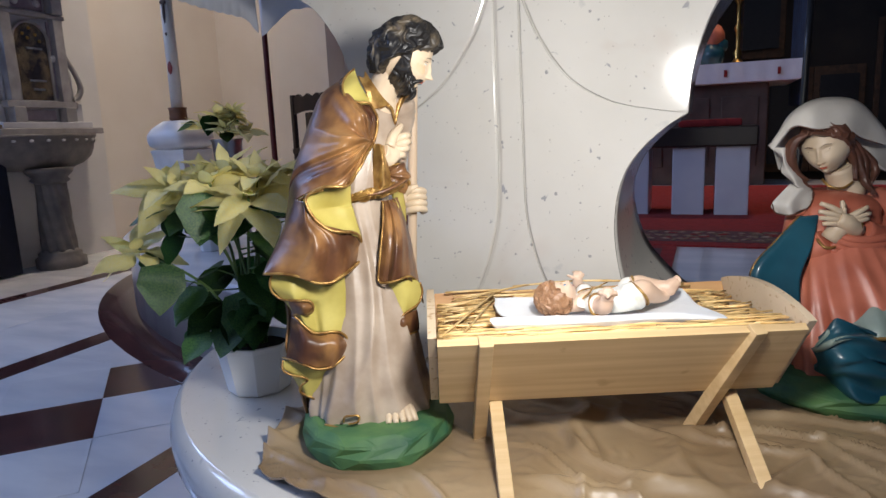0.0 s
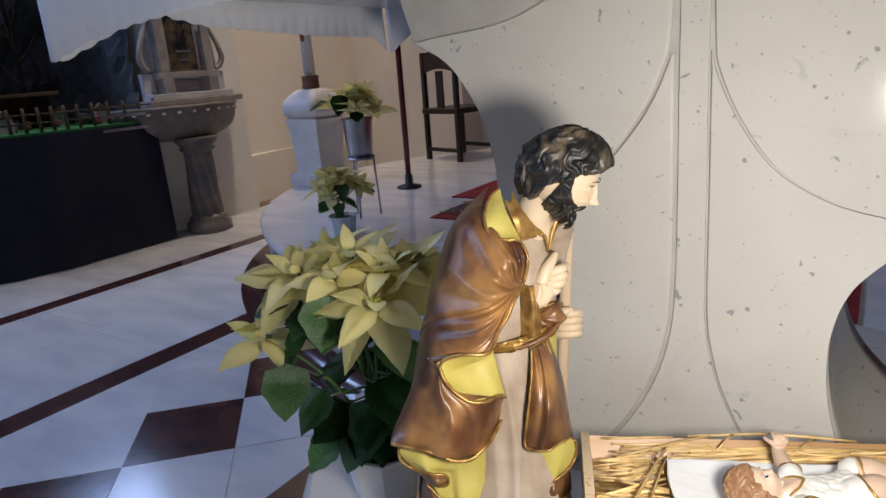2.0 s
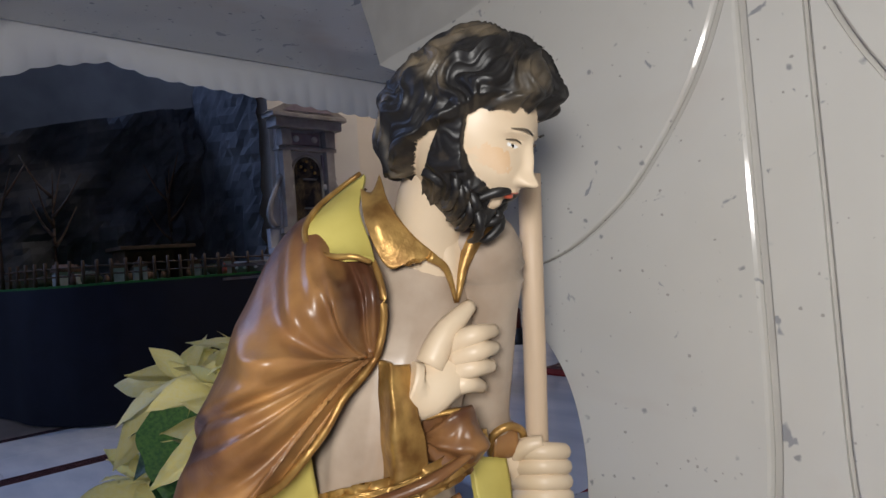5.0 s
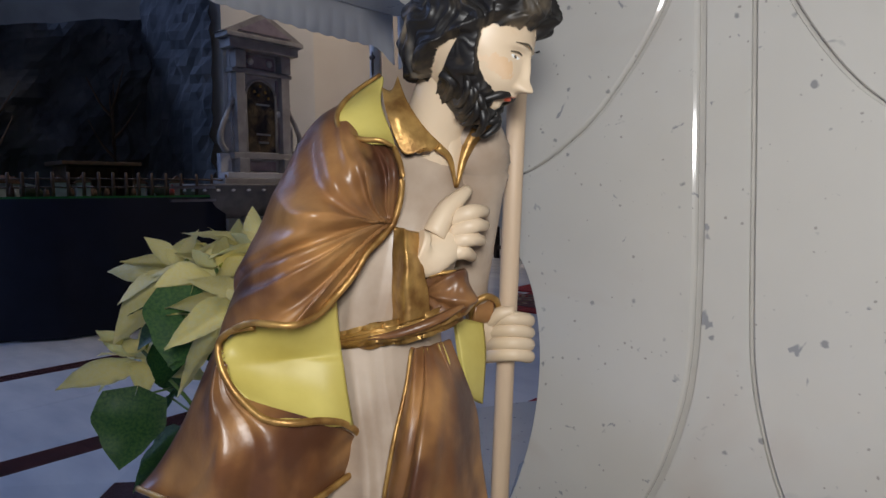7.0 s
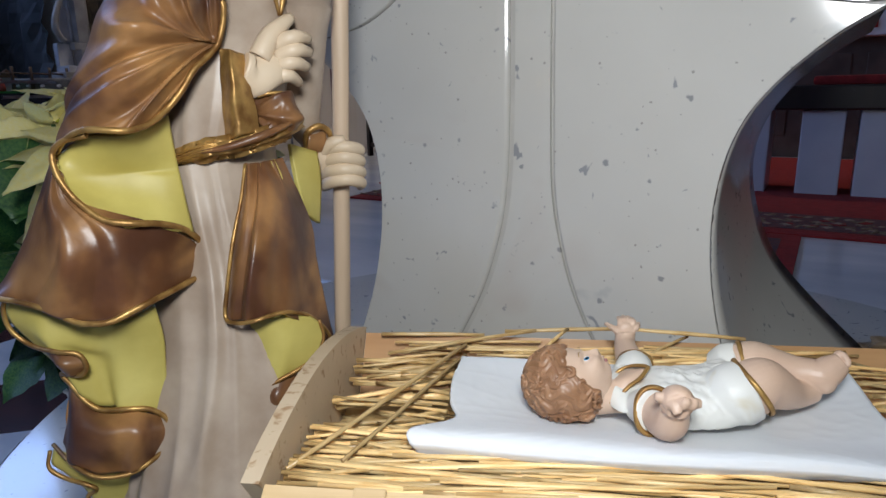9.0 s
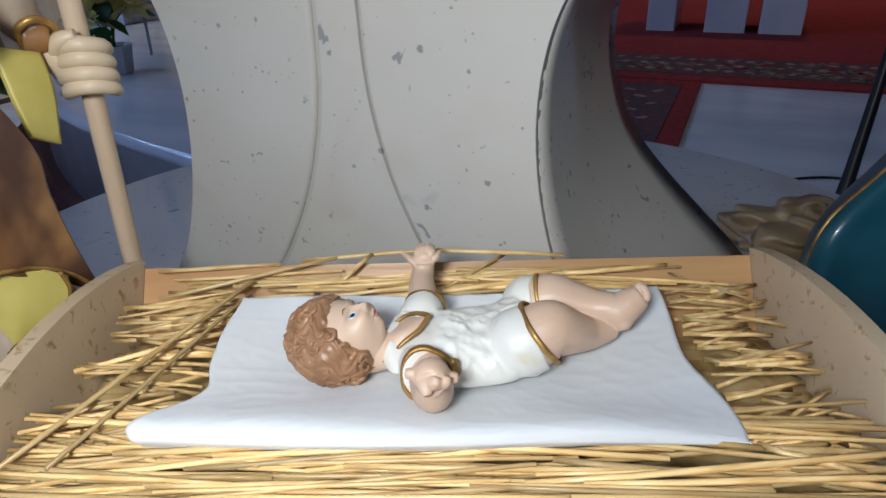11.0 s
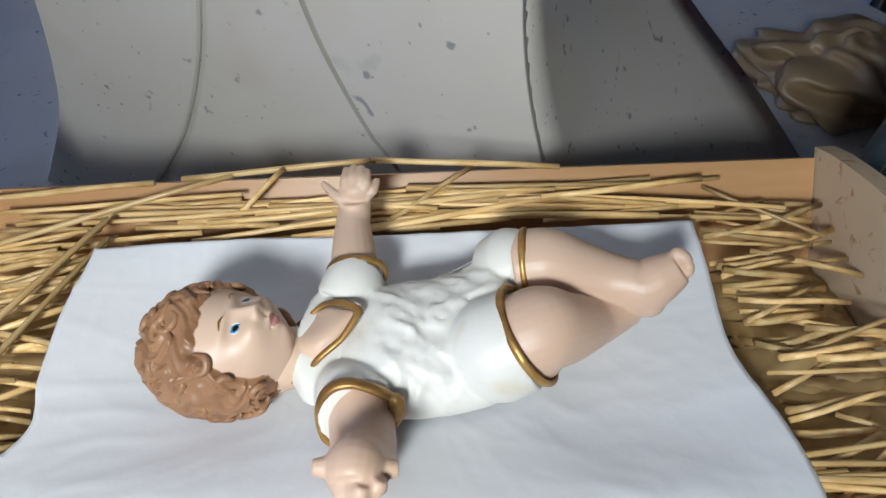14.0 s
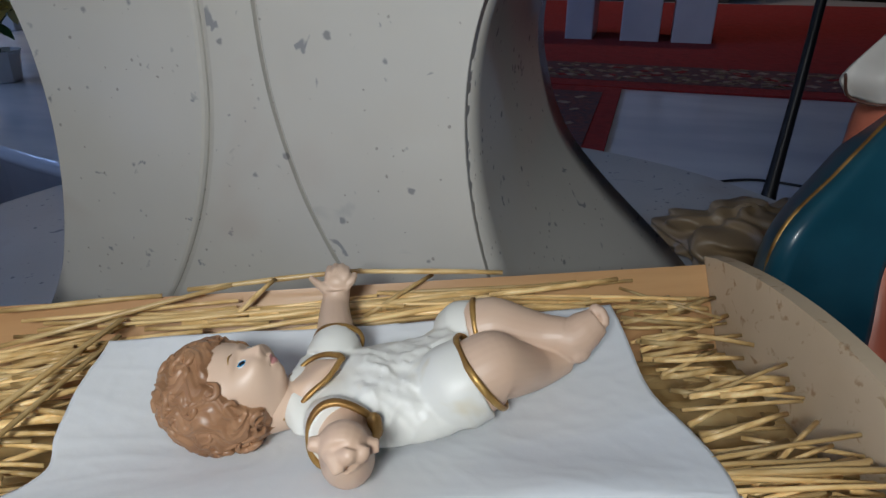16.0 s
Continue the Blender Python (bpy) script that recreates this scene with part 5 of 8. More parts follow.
b = bmesh.new()
grid = []
for i in range(5):
    y = 0.992 + 0.17 * i / 4
    grid.append([(MX0 + 0.014 + (MX1 - MX0 - 0.03) * j / 7, y, 0.649 + 0.006 * noise.noise((j, i, 3)) - (0.008 if i in (0, 4) else 0)) for j in range(8)])
sheet(b, grid, 0, 0, 0.012, 60, 110, lambda u, v: (0, 0, -0.006 - 0.004 * abs(math.sin(70 * v + 2.5 * noise.noise((u * 5, v * 9, 0)))) + 0.003 * noise.noise((u * 6, v * 30, 2))))
under = part("straw_litter", b, STRAW, bed, "matted straw underneath")
under.matrix_basis = inv
for i in range(292):
    if i < 120:      # along the near side
        y = rand.uniform(0.952, 1.02)
        x = rand.uniform(0.10, 0.55)
        ln, yaw = rand.uniform(0.10, 0.26), rand.gauss(0, 4)
        z = 0.681 + rand.uniform(0, 0.010) + 0.10 * max(0, 0.965 - y)
    elif i < 190:    # left end
        x, y = rand.uniform(0.10, 0.19), rand.uniform(0.965, 1.18)
        ln, yaw = rand.uniform(0.06, 0.12), rand.gauss(4, 9)
        z = 0.678 + rand.uniform(0, 0.010)
    elif i < 252:    # right end
        x, y = rand.uniform(0.515, 0.575), rand.uniform(0.965, 1.18)
        ln, yaw = rand.uniform(0.04, 0.09), rand.gauss(-3, 14)
        z = 0.676 + rand.uniform(0, 0.010)
    else:            # far side
        x, y = rand.uniform(0.16, 0.50), rand.uniform(1.165, 1.192)
        ln, yaw = rand.uniform(0.07, 0.2), rand.gauss(2, 4)
        z = 0.682 + 0.35 * (y - 1.165) + rand.uniform(0, 0.006)
    c, s = math.cos(radians(yaw)) * ln / 2, math.sin(radians(yaw)) * ln / 2
    x0, x1 = max(x - c, MX0 + 0.016), min(x + c, MX1 - 0.016)
    if 120 <= i < 190:
        x1 = min(x1, 0.178)
        x0 = min(x0, 0.13)
    elif 190 <= i < 252:
        x0 = max(x0, 0.518)
        x1 = max(x1, 0.56)
    y0, y1 = min(max(y - s, 0.95), 1.195), min(max(y + s, 0.95), 1.195)
    lay(STRAWS[i % 6], (x0, y0, z + rand.uniform(-0.003, 0.003)), (x1, y1, z + rand.uniform(-0.003, 0.004)), rand.uniform(0.7, 1.3))
for a, c, t in (((0.10, 1.19, 0.700), (0.20, 1.203, 0.697), 1.2), ((0.115, 1.15, 0.697), (0.25, 1.196, 0.706), 1.1), ((0.22, 1.197, 0.704), (0.34, 1.203, 0.708), 1.2), ((0.33, 1.203, 0.708), (0.44, 1.195, 0.704), 1.2),
                ((0.25, 1.175, 0.69), (0.28, 1.198, 0.708), 1.1), ((0.34, 1.17, 0.69), (0.39, 1.2, 0.703), 1.0), ((0.085, 0.97, 0.69), (0.185, 1.17, 0.70), 1.2), ((0.12, 0.98, 0.692), (0.185, 1.16, 0.694), 1.0)):
    lay(STRAWS[0], a, c, t)

# white cloth, near edge rolled up
b = bmesh.new()
sheet(b, [[V3(0.1830, 1.1490, 0.6970), V3(0.2560, 1.1560, 0.6930), V3(0.3340, 1.1570, 0.6910), V3(0.4210, 1.1550, 0.6930), V3(0.5050, 1.1510, 0.6990)],
          [V3(0.1780, 1.1170, 0.6940), V3(0.2590, 1.1270, 0.6840), V3(0.3340, 1.1250, 0.6830), V3(0.4170, 1.1220, 0.6840), V3(0.5030, 1.1080, 0.6920)],
          [V3(0.1830, 1.0740, 0.6920), V3(0.2670, 1.0850, 0.6820), V3(0.3350, 1.0830, 0.6810), V3(0.4120, 1.0800, 0.6820), V3(0.5040, 1.0720, 0.6900)],
          [V3(0.1870, 1.0410, 0.6950), V3(0.2760, 1.0440, 0.6890), V3(0.3370, 1.0430, 0.6880), V3(0.4050, 1.0410, 0.6880), V3(0.5090, 1.0390, 0.6900)],
          [(0.163, 1.005, 0.705), (0.25, 1.003, 0.704), (0.34, 0.998, 0.703), (0.43, 1.0, 0.702), (0.513, 1.002, 0.692)],
          [(0.164, 0.994, 0.699), (0.25, 0.990, 0.698), (0.34, 0.987, 0.698), (0.43, 0.989, 0.697), (0.514, 0.992, 0.690)],
          [(0.165, 0.998, 0.689), (0.25, 0.995, 0.688), (0.34, 0.992, 0.688), (0.43, 0.995, 0.688), (0.514, 0.998, 0.684)]],
      0, 0, 0.002, 140, 110, lambda u, v: (0.002 * math.sin(14 * v), 0, 0.0004 * math.sin(11 * u + 9 * v) + 0.00035 * (1 - abs(noise.noise((u * 7 + v * 4, v * 9 - u * 5, 1))) * 2) ** 3 + 0.0003 * (1 - abs(noise.noise((u * 20, v * 16 + u * 9, 5))) * 2) ** 2))
tagged(part("swaddling_cloth", b, SWADDLE), "white cotton cloth with a rolled edge lying on straw", "cloth")

CURL = material("brown_painted_curls", (0.42, 0.235, 0.125), (0.25, 0.125, 0.06), 40, 0.4)
BABY_SKIN = material("painted_baby_flesh", (0.68, 0.50, 0.375), (0.63, 0.44, 0.32), 18, 0.42)
SHIRT = speckled(material("white_painted_shirt", (0.80, 0.79, 0.75), (0.74, 0.73, 0.68), 12, 0.42, bump=0.06), (0.62, 0.52, 0.32), 22, 0.66, 0.85)


def limb(b, pts, radii, mat, n=14, k=16):
    tube(b, pts, radii, n, k, mat)


def hem_ring(b, place, axis, r, fat, mat, wob=0.06, flat=1.0, seed=0.0):
    """A gold painted hem lying round a limb."""
    w = Vector(axis).normalized()
    u = w.orthogonal().normalized()
    v = w.cross(u)
    n, k = 44, 8
    rows = []
    for i in range(n + 1):
        a = 2 * math.pi * i / n
        out = u * math.cos(a) + v * math.sin(a) * flat
        rr = r * (1 + wob * math.sin(3 * a + seed))
        c = Vector(place) + out * rr + w * wob * 0.8 * r * math.sin(2 * a + 1 + seed)
        rows.append([c + (out * math.cos(q) + w * 1.5 * math.sin(q)) * fat for q in (2 * math.pi * j / k for j in range(k))])
    rings(b, rows, mat, cap=False)


def fused(bm, voxel, soft):
    """The closed shapes of a bmesh grown together into one smooth skin."""
    me = mesh_of(bm, [])
    ob = new("fused", me)
    mod = ob.modifiers.new("remesh", "REMESH")
    mod.mode, mod.voxel_size = "VOXEL", voxel
    mod = ob.modifiers.new("smooth", "SMOOTH")
    mod.factor, mod.iterations = 0.5, soft
    out = bpy.data.meshes.new_from_object(ob.evaluated_get(bpy.context.evaluated_depsgraph_get()))
    bpy.data.objects.remove(ob)
    return out


def take_in(b, mesh, mat):
    k = len(b.faces)
    b.from_mesh(mesh)
    b.faces.ensure_lookup_table()
    for f in b.faces[k:]:
        f.material_index, f.smooth = mat, True


def curls_on(b, hm, rule, count, mat, seed, size=1.0):
    """Small painted curls standing out of the carved hair."""
    r = random.Random(seed)
    made = 0
    while made < count:
        d = Vector((r.gauss(0, 1), r.gauss(0, 1), r.gauss(0, 1))).normalized()
        if rule(d) < 0.06:
            continue
        made += 1
        base = Vector((d.x * 0.86, d.y * 0.80, d.z)) * 1.045
        t = d.orthogonal().normalized()
        t.rotate(Matrix.Rotation(r.uniform(0, 6.28), 3, d))
        s = d.cross(t)
        turn = r.choice((-1, 1))
        pts = [hm @ (base + (t * math.cos(a) + s * math.sin(a) * turn) * 0.17 * size * (1 - 0.13 * q) + d * (0.015 * q - 0.04 * (q == 4))) for q, a in enumerate((0, 1.2, 2.4, 3.6, 4.8))]
        tube(b, pts, [0.0006 * size, 0.0017 * size, 0.0019 * size, 0.0016 * size, 0.0007 * size], 14, 7, mat)


def infant():
    b, bw, bk = bmesh.new(), bmesh.new(), bmesh.new()
    K, U, W, G, Y, P, R, E = range(8)
    # head, crown to one side, face up
    crown = Vector((-0.975, 0.10, 0.17)).normalized()
    ahead = Vector((0.06, 0.06, 1.0))
    ahead = (ahead - crown * ahead.dot(crown)).normalized()
    left = crown.cross(ahead)
    hm = Matrix.Translation(V3(0.2715, 1.0680, 0.7120)) @ Matrix((ahead, left, crown)).transposed().to_4x4() @ Matrix.Scale(0.0316, 4)

    def curls(v):
        side = math.degrees(math.atan2(abs(v.y), v.x))
        line = np.interp(side, (0, 25, 45, 60, 75, 95, 180), (0.22, 0.19, 0.08, -0.22, -0.70, -0.85, -0.9))
        return float(v.z - line)

    head_shape(b, hm, K, -0.28, 0.245, -0.50, -0.70, -0.93, 0.58, 0.13, E, Y, P, R, U, curls, 0.09, (8.0, 11.0), None, None, 0.82, open_eye=0.060, eye_w=0.078, iris_r=0.055, lip_w=0.10)
    curls_on(b, hm, curls, 80, U, 4, 0.95)
    for s in (-1, 1):
        tube(b, [hm @ Vector((0.905, 0.16 * s, -0.10)), hm @ Vector((0.885, 0.24 * s, -0.07)), hm @ Vector((0.83, 0.33 * s, -0.10))], [0.0002, 0.0004, 0.0002], 6, 6, G)
    # neck and shirt
    limb(bk, [V3(0.2850, 1.0660, 0.7040), V3(0.3000, 1.0690, 0.7035), V3(0.3170, 1.0730, 0.7000)], [0.0150, 0.0138, 0.0110], K, 14, 24)
    stations = [(V3(0.3000, 1.0570, 0.7020), V3(0.3060, 1.0870, 0.7080), V3(0.3160, 1.0760, 0.7070)), (V3(0.3110, 1.0440, 0.7000), V3(0.3100, 1.1010, 0.7070), V3(0.3280, 1.0680, 0.7130)), (V3(0.3350, 1.0420, 0.6940), V3(0.3360, 1.1050, 0.7070), V3(0.3450, 1.0630, 0.7205)),
                (V3(0.3590, 1.0420, 0.6920), V3(0.3570, 1.1080, 0.7060), V3(0.3620, 1.0640, 0.7200)), (V3(0.3790, 1.0450, 0.6920), V3(0.3760, 1.1130, 0.7080), V3(0.3790, 1.0660, 0.7200)), (V3(0.3920, 1.0500, 0.6940), V3(0.3890, 1.1180, 0.7120), V3(0.3910, 1.0690, 0.7220)), (V3(0.3980, 1.0580, 0.6970), V3(0.3990, 1.1130, 0.7110), V3(0.3970, 1.0730, 0.7180))]
    near, far, high = (curve([s[q] for s in stations], 72) for q in range(3))
    rows = []
    for i, (p, q, h) in enumerate(zip(near, far, high)):
        c = (p + q) / 2
        side, up = (q - p) / 2, h - c
        row = []
        for j in range(96):
            a = 2 * math.pi * j / 96
            ca, sa = math.cos(a), math.sin(a)
            e = side * math.copysign(abs(ca) ** 0.85, ca) + (up * sa ** 0.9 if sa > 0 else Vector((0, 0, max(-0.012, 0.686 - c.z) * -sa * -1)))
            pt = c + e
            x, y = pt.x, pt.y
            f1 = noise.noise((x * 55 + y * 38, y * 60 - x * 46, 2))
            f2 = noise.noise((x * 120 - y * 40, y * 130 + x * 60, 6))
            f3 = noise.noise((x * 30 + 4, y * 110 + x * 70, 9))
            k = min(1, i / 8) * max(0, sa)
            pt += e.normalized() * (0.0022 * max(0, 1 - abs(f1) * 4.5) + 0.0012 * max(0, 1 - abs(f2) * 4) + 0.0014 * max(0, 1 - abs(f3) * 5) - 0.0010) * k
            row.append(pt)
        rows.append(row)
    rings(bw, rows, W)
    blob(bw, V3(0.340, 1.068, 0.704), (0.022, 0.024, 0.0135), W)
    tube(b, [V3(0.3010, 1.0560, 0.7040), V3(0.3090, 1.0580, 0.7100), V3(0.3160, 1.0610, 0.7160), V3(0.3240, 1.0660, 0.7200), V3(0.3300, 1.0740, 0.7240), V3(0.3310, 1.0770, 0.7240), V3(0.3280, 1.0800, 0.7240), V3(0.3210, 1.0840, 0.7220), V3(0.3140, 1.0850, 0.7190), V3(0.3080, 1.0830, 0.7150), V3(0.3020, 1.0810, 0.7110)], [0.0012, 0.0016, 0.0016, 0.0020, 0.0018, 0.0014, 0.0012], 60, 8, G, 0.8)
    sheet(bk, [[V3(0.2920, 1.0630, 0.7020), V3(0.2970, 1.0700, 0.7120), V3(0.3000, 1.0800, 0.7100)], [V3(0.3080, 1.0590, 0.7100), V3(0.3120, 1.0670, 0.7190), V3(0.3080, 1.0830, 0.7140)], [V3(0.3200, 1.0650, 0.7180), V3(0.3210, 1.0720, 0.7220), V3(0.3160, 1.0840, 0.7190)], [V3(0.3290, 1.0760, 0.7220), V3(0.3290, 1.0780, 0.7230), V3(0.3270, 1.0800, 0.7220)]], K, K, 0.007, 20, 20)
    # far arm raised
    limb(bw, [V3(0.3230, 1.0970, 0.7080), V3(0.3250, 1.1010, 0.7110), V3(0.3270, 1.1090, 0.7110)], [0.0150, 0.0145, 0.0140], W, 16, 30)
    hem_ring(b, V3(0.3270, 1.1100, 0.7110), V3(0.3260, 1.1150, 0.7120) - V3(0.3260, 1.1010, 0.7110), 0.0134, 0.0013, G, 0.05)
    limb(bk, [V3(0.3270, 1.1060, 0.7100), V3(0.3250, 1.1220, 0.7120), V3(0.3240, 1.1400, 0.7150), V3(0.3250, 1.1480, 0.7200), V3(0.3250, 1.1500, 0.7240)], [0.0120, 0.0112, 0.0090, 0.0082, 0.0088], K, 20, 18)
    for p, m, q in ((V3(0.3210, 1.1510, 0.7270), V3(0.3210, 1.1540, 0.7330), V3(0.3210, 1.1650, 0.7320)), (V3(0.3240, 1.1520, 0.7280), V3(0.3250, 1.1550, 0.7340), V3(0.3250, 1.1660, 0.7330)), (V3(0.3270, 1.1510, 0.7280), V3(0.3290, 1.1540, 0.7340), V3(0.3290, 1.1650, 0.7330)), (V3(0.3290, 1.1510, 0.7270), V3(0.3320, 1.1520, 0.7330), V3(0.3320, 1.1630, 0.7320)), (V3(0.3300, 1.1500, 0.7250), V3(0.3350, 1.1510, 0.7290), V3(0.3370, 1.1580, 0.7300))):
        tube(bk, [p, m, q], [0.0030, 0.0026, 0.0019], 8, 9, K)
    tube(bk, [V3(0.3210, 1.1480, 0.7240), V3(0.3160, 1.1500, 0.7270), V3(0.3090, 1.1580, 0.7290)], [0.0040, 0.0030, 0.0018], 8, 9, K)
    blob(bk, V3(0.3258, 1.1510, 0.7262), (0.0085, 0.0050, 0.0075), K)
    # near arm, bent up at the elbow
    limb(bw, [V3(0.321, 1.056, 0.7015), V3(0.326, 1.047, 0.7065), V3(0.331, 1.0365, 0.7095)], [0.0110, 0.0140, 0.0164], W, 30, 44)
    hem_ring(b, V3(0.331, 1.0355, 0.7095), (0.12, -1.0, 0.28), 0.0161, 0.0019, G, 0.07, seed=1.0)
    blob(b, V3(0.3468, 1.0365, 0.7120), (0.0042, 0.0040, 0.0082), G, 0.2, 8)
    limb(bk, [V3(0.331, 1.046, 0.7085), V3(0.334, 1.023, 0.7090), V3(0.335, 1.0115, 0.7155), V3(0.3355, 1.0060, 0.7270)], [0.0135, 0.0130, 0.0116, 0.0092], K, 20, 24)
    limb(bk, [V3(0.3355, 1.0075, 0.7245), V3(0.3350, 1.0005, 0.7345), V3(0.3345, 0.9940, 0.7350)], [0.0088, 0.0112, 0.0085], K, 12, 18)
    tube(bk, [V3(0.3300, 1.0010, 0.7345), V3(0.3255, 1.0005, 0.7368), V3(0.3208, 1.0004, 0.7378)], [0.0054, 0.0040, 0.0028], 8, 9, K)
    tube(bk, [V3(0.3400, 1.0010, 0.7340), V3(0.3450, 1.0003, 0.7342), V3(0.3497, 1.0003, 0.7338)], [0.0052, 0.0040, 0.0029], 8, 9, K)
    for p, m, q in ((V3(0.3305, 0.9965, 0.7350), V3(0.3318, 0.9925, 0.7355), V3(0.3333, 0.9882, 0.7318)), (V3(0.3345, 0.9955, 0.7360), V3(0.3372, 0.9908, 0.7385), V3(0.3385, 0.9922, 0.7412)), (V3(0.3385, 0.9965, 0.7355), V3(0.3425, 0.9930, 0.7372), V3(0.3440, 0.9945, 0.7400))):
        tube(bk, [p, m, q], [0.0048, 0.0040, 0.0027], 8, 9, K)
    # far leg
    limb(bw, [V3(0.3920, 1.1130, 0.7080), V3(0.4000, 1.1090, 0.7140), V3(0.4080, 1.1060, 0.7180)], [0.0150, 0.0185, 0.0165], W, 24, 40)
    hem_ring(b, V3(0.4080, 1.1060, 0.7180), V3(0.4180, 1.1040, 0.7200) - V3(0.4010, 1.1060, 0.7160), 0.0163, 0.0012, G, 0.04)
    limb(bk, [V3(0.4030, 1.1060, 0.7160), V3(0.4160, 1.1050, 0.7190), V3(0.4290, 1.1010, 0.7170), V3(0.4440, 1.0960, 0.7160), V3(0.4560, 1.0910, 0.7180)], [0.0165, 0.0170, 0.0155, 0.0130, 0.0110], K, 30, 28)
    limb(bk, [V3(0.4510, 1.0930, 0.7170), V3(0.4590, 1.0900, 0.7170), V3(0.4670, 1.0910, 0.7220), V3(0.4740, 1.0920, 0.7270)], [0.0112, 0.0122, 0.0110, 0.0080], K, 20, 20)
    blob(bk, V3(0.4610, 1.0860, 0.7130), (0.0085, 0.0085, 0.0085), K)
    for p, r in ((V3(0.4730, 1.0950, 0.7320), 0.0038), (V3(0.4750, 1.0930, 0.7320), 0.0034), (V3(0.4760, 1.0920, 0.7310), 0.0031), (V3(0.4770, 1.0900, 0.7290), 0.0029), (V3(0.4770, 1.0890, 0.7270), 0.0027)):
        blob(bk, p, (r, r, r), K, sub=2)
    # near leg, knee bent
    limb(bw, [V3(0.3850, 1.0660, 0.7040), V3(0.3900, 1.0640, 0.7100), V3(0.4010, 1.0650, 0.7150)], [0.0200, 0.0238, 0.0225], W, 26, 50)
    hem_ring(b, V3(0.4035, 1.0652, 0.7168), V3(0.4070, 1.0640, 0.7220) - V3(0.3910, 1.0630, 0.7110), 0.0224, 0.0013, G, 0.04, seed=2.0)
    limb(bk, [V3(0.3930, 1.0650, 0.7110), V3(0.4020, 1.0650, 0.7160), V3(0.4100, 1.0670, 0.7190), V3(0.4210, 1.0710, 0.7140), V3(0.4370, 1.0800, 0.7060), V3(0.4550, 1.0890, 0.7040)], [0.0205, 0.0202, 0.0190, 0.0158, 0.0115, 0.0085], K, 34, 28)
    take_in(b, fused(bw, 0.0011, 7), W)
    take_in(b, fused(bk, 0.00075, 4), K)
    ob = new("infant_statue", mesh_of(b, [BABY_SKIN, CURL, SHIRT, GOLD, BLUE, PUPIL, PALE_LIP, EYE_WHITE]))
    return tagged(ob, "painted plaster infant in white shirt lying on its back", "statue")


infant()

# ---- satin cloth on the plinth ----
b = bmesh.new()
sheet(b, [[(-0.195, 0.985, 0), (-0.09, 0.90, 0), (0.10, 0.81, 0), (0.36, 0.755, 0), (0.62, 0.80, 0), (0.93, 1.0, 0)],
          [(-0.205, 1.10, 0), (-0.08, 1.04, 0), (0.12, 0.95, 0), (0.38, 0.90, 0), (0.66, 0.93, 0), (0.97, 1.10, 0)],
          [(-0.19, 1.17, 0), (-0.06, 1.15, 0), (0.14, 1.10, 0), (0.40, 1.06, 0), (0.70, 1.06, 0), (1.00, 1.22, 0)],
          [(-0.16, 1.215, 0), (-0.04, 1.24, 0), (0.16, 1.26, 0), (0.42, 1.19, 0), (0.72, 1.20, 0), (1.02, 1.34, 0)],
          [(-0.14, 1.25, 0), (0.0, 1.30, 0), (0.18, 1.33, 0), (0.44, 1.25, 0), (0.75, 1.35, 0), (1.04, 1.5, 0)]],
      0, 0, 0.0025, 260, 110)
for v in b.verts:
    x, y = v.co.x, v.co.y
    n1 = noise.noise((x * 4 + 3, y * 7, 1))
    wx, wy = x + 0.05 * noise.noise((x * 7, y * 7, 2)), y + 0.04 * noise.noise((x * 8, y * 6, 4))
    ridge = max(0, 1 - abs(noise.noise((wx * 3.4, wy * 10 + wx * 3, 5))) * 9)
    cross = max(0, 1 - abs(noise.noise((wx * 9 + wy * 7, wy * 5, 11))) * 10)
    fine = max(0, 1 - abs(noise.noise((wx * 24 + wy * 9, wy * 38 - wx * 8, 8))) * 3.2)
    calm = min(1, max(0.12, (math.hypot((x + 0.025) / 0.122, (y - 1.115) / 0.14) - 1.02) * 2.2))
    h = 0.004 + calm * (0.007 * n1 + 0.013 * ridge ** 1.2 + 0.009 * cross ** 1.2 + 0.0022 * fine ** 2)
    if x < 0.1:
        h += 0.016 * max(0, 1 - abs(math.hypot(x + 0.19, y - 1.13) - 0.035) / 0.03) ** 1.5
    v.co.z += DISC_Z + 0.001 + max(0.0018, h)
tagged(part("satin_drape", b, SATIN, smooth=True), "crumpled gold brown satin cloth spread on the marble plinth", "cloth")
b = bmesh.new()
for v in blob(b, (0, 0, 0), (1, 1, 1), sub=6):
    d = v.co.copy()
    warp = d + 0.3 * Vector((noise.noise(d * 2), noise.noise(d * 2 + Vector((5, 0, 0))), noise.noise(d * 2 + Vector((0, 7, 0)))))
    crease = math.sin(5 * math.atan2(warp.y, warp.x) + 3 * noise.noise(d * 1.5)) * math.cos(1.2 * d.z)
    k = 0.88 + 0.17 * crease + 0.06 * math.sin(13 * warp.x + 9 * warp.z) + 0.12 * noise.noise(d * 1.7)
    v.co = Vector((0.905 + 0.15 * d.x * k, 1.60 + 0.115 * d.y * k, DISC_Z + 0.03 + max(-0.029, 0.058 * d.z * k)))
tagged(part("satin_heap", b, SATIN, smooth=True), "bunched gold brown satin heaped beside the altar leg", "cloth")

# ---- poinsettias ----


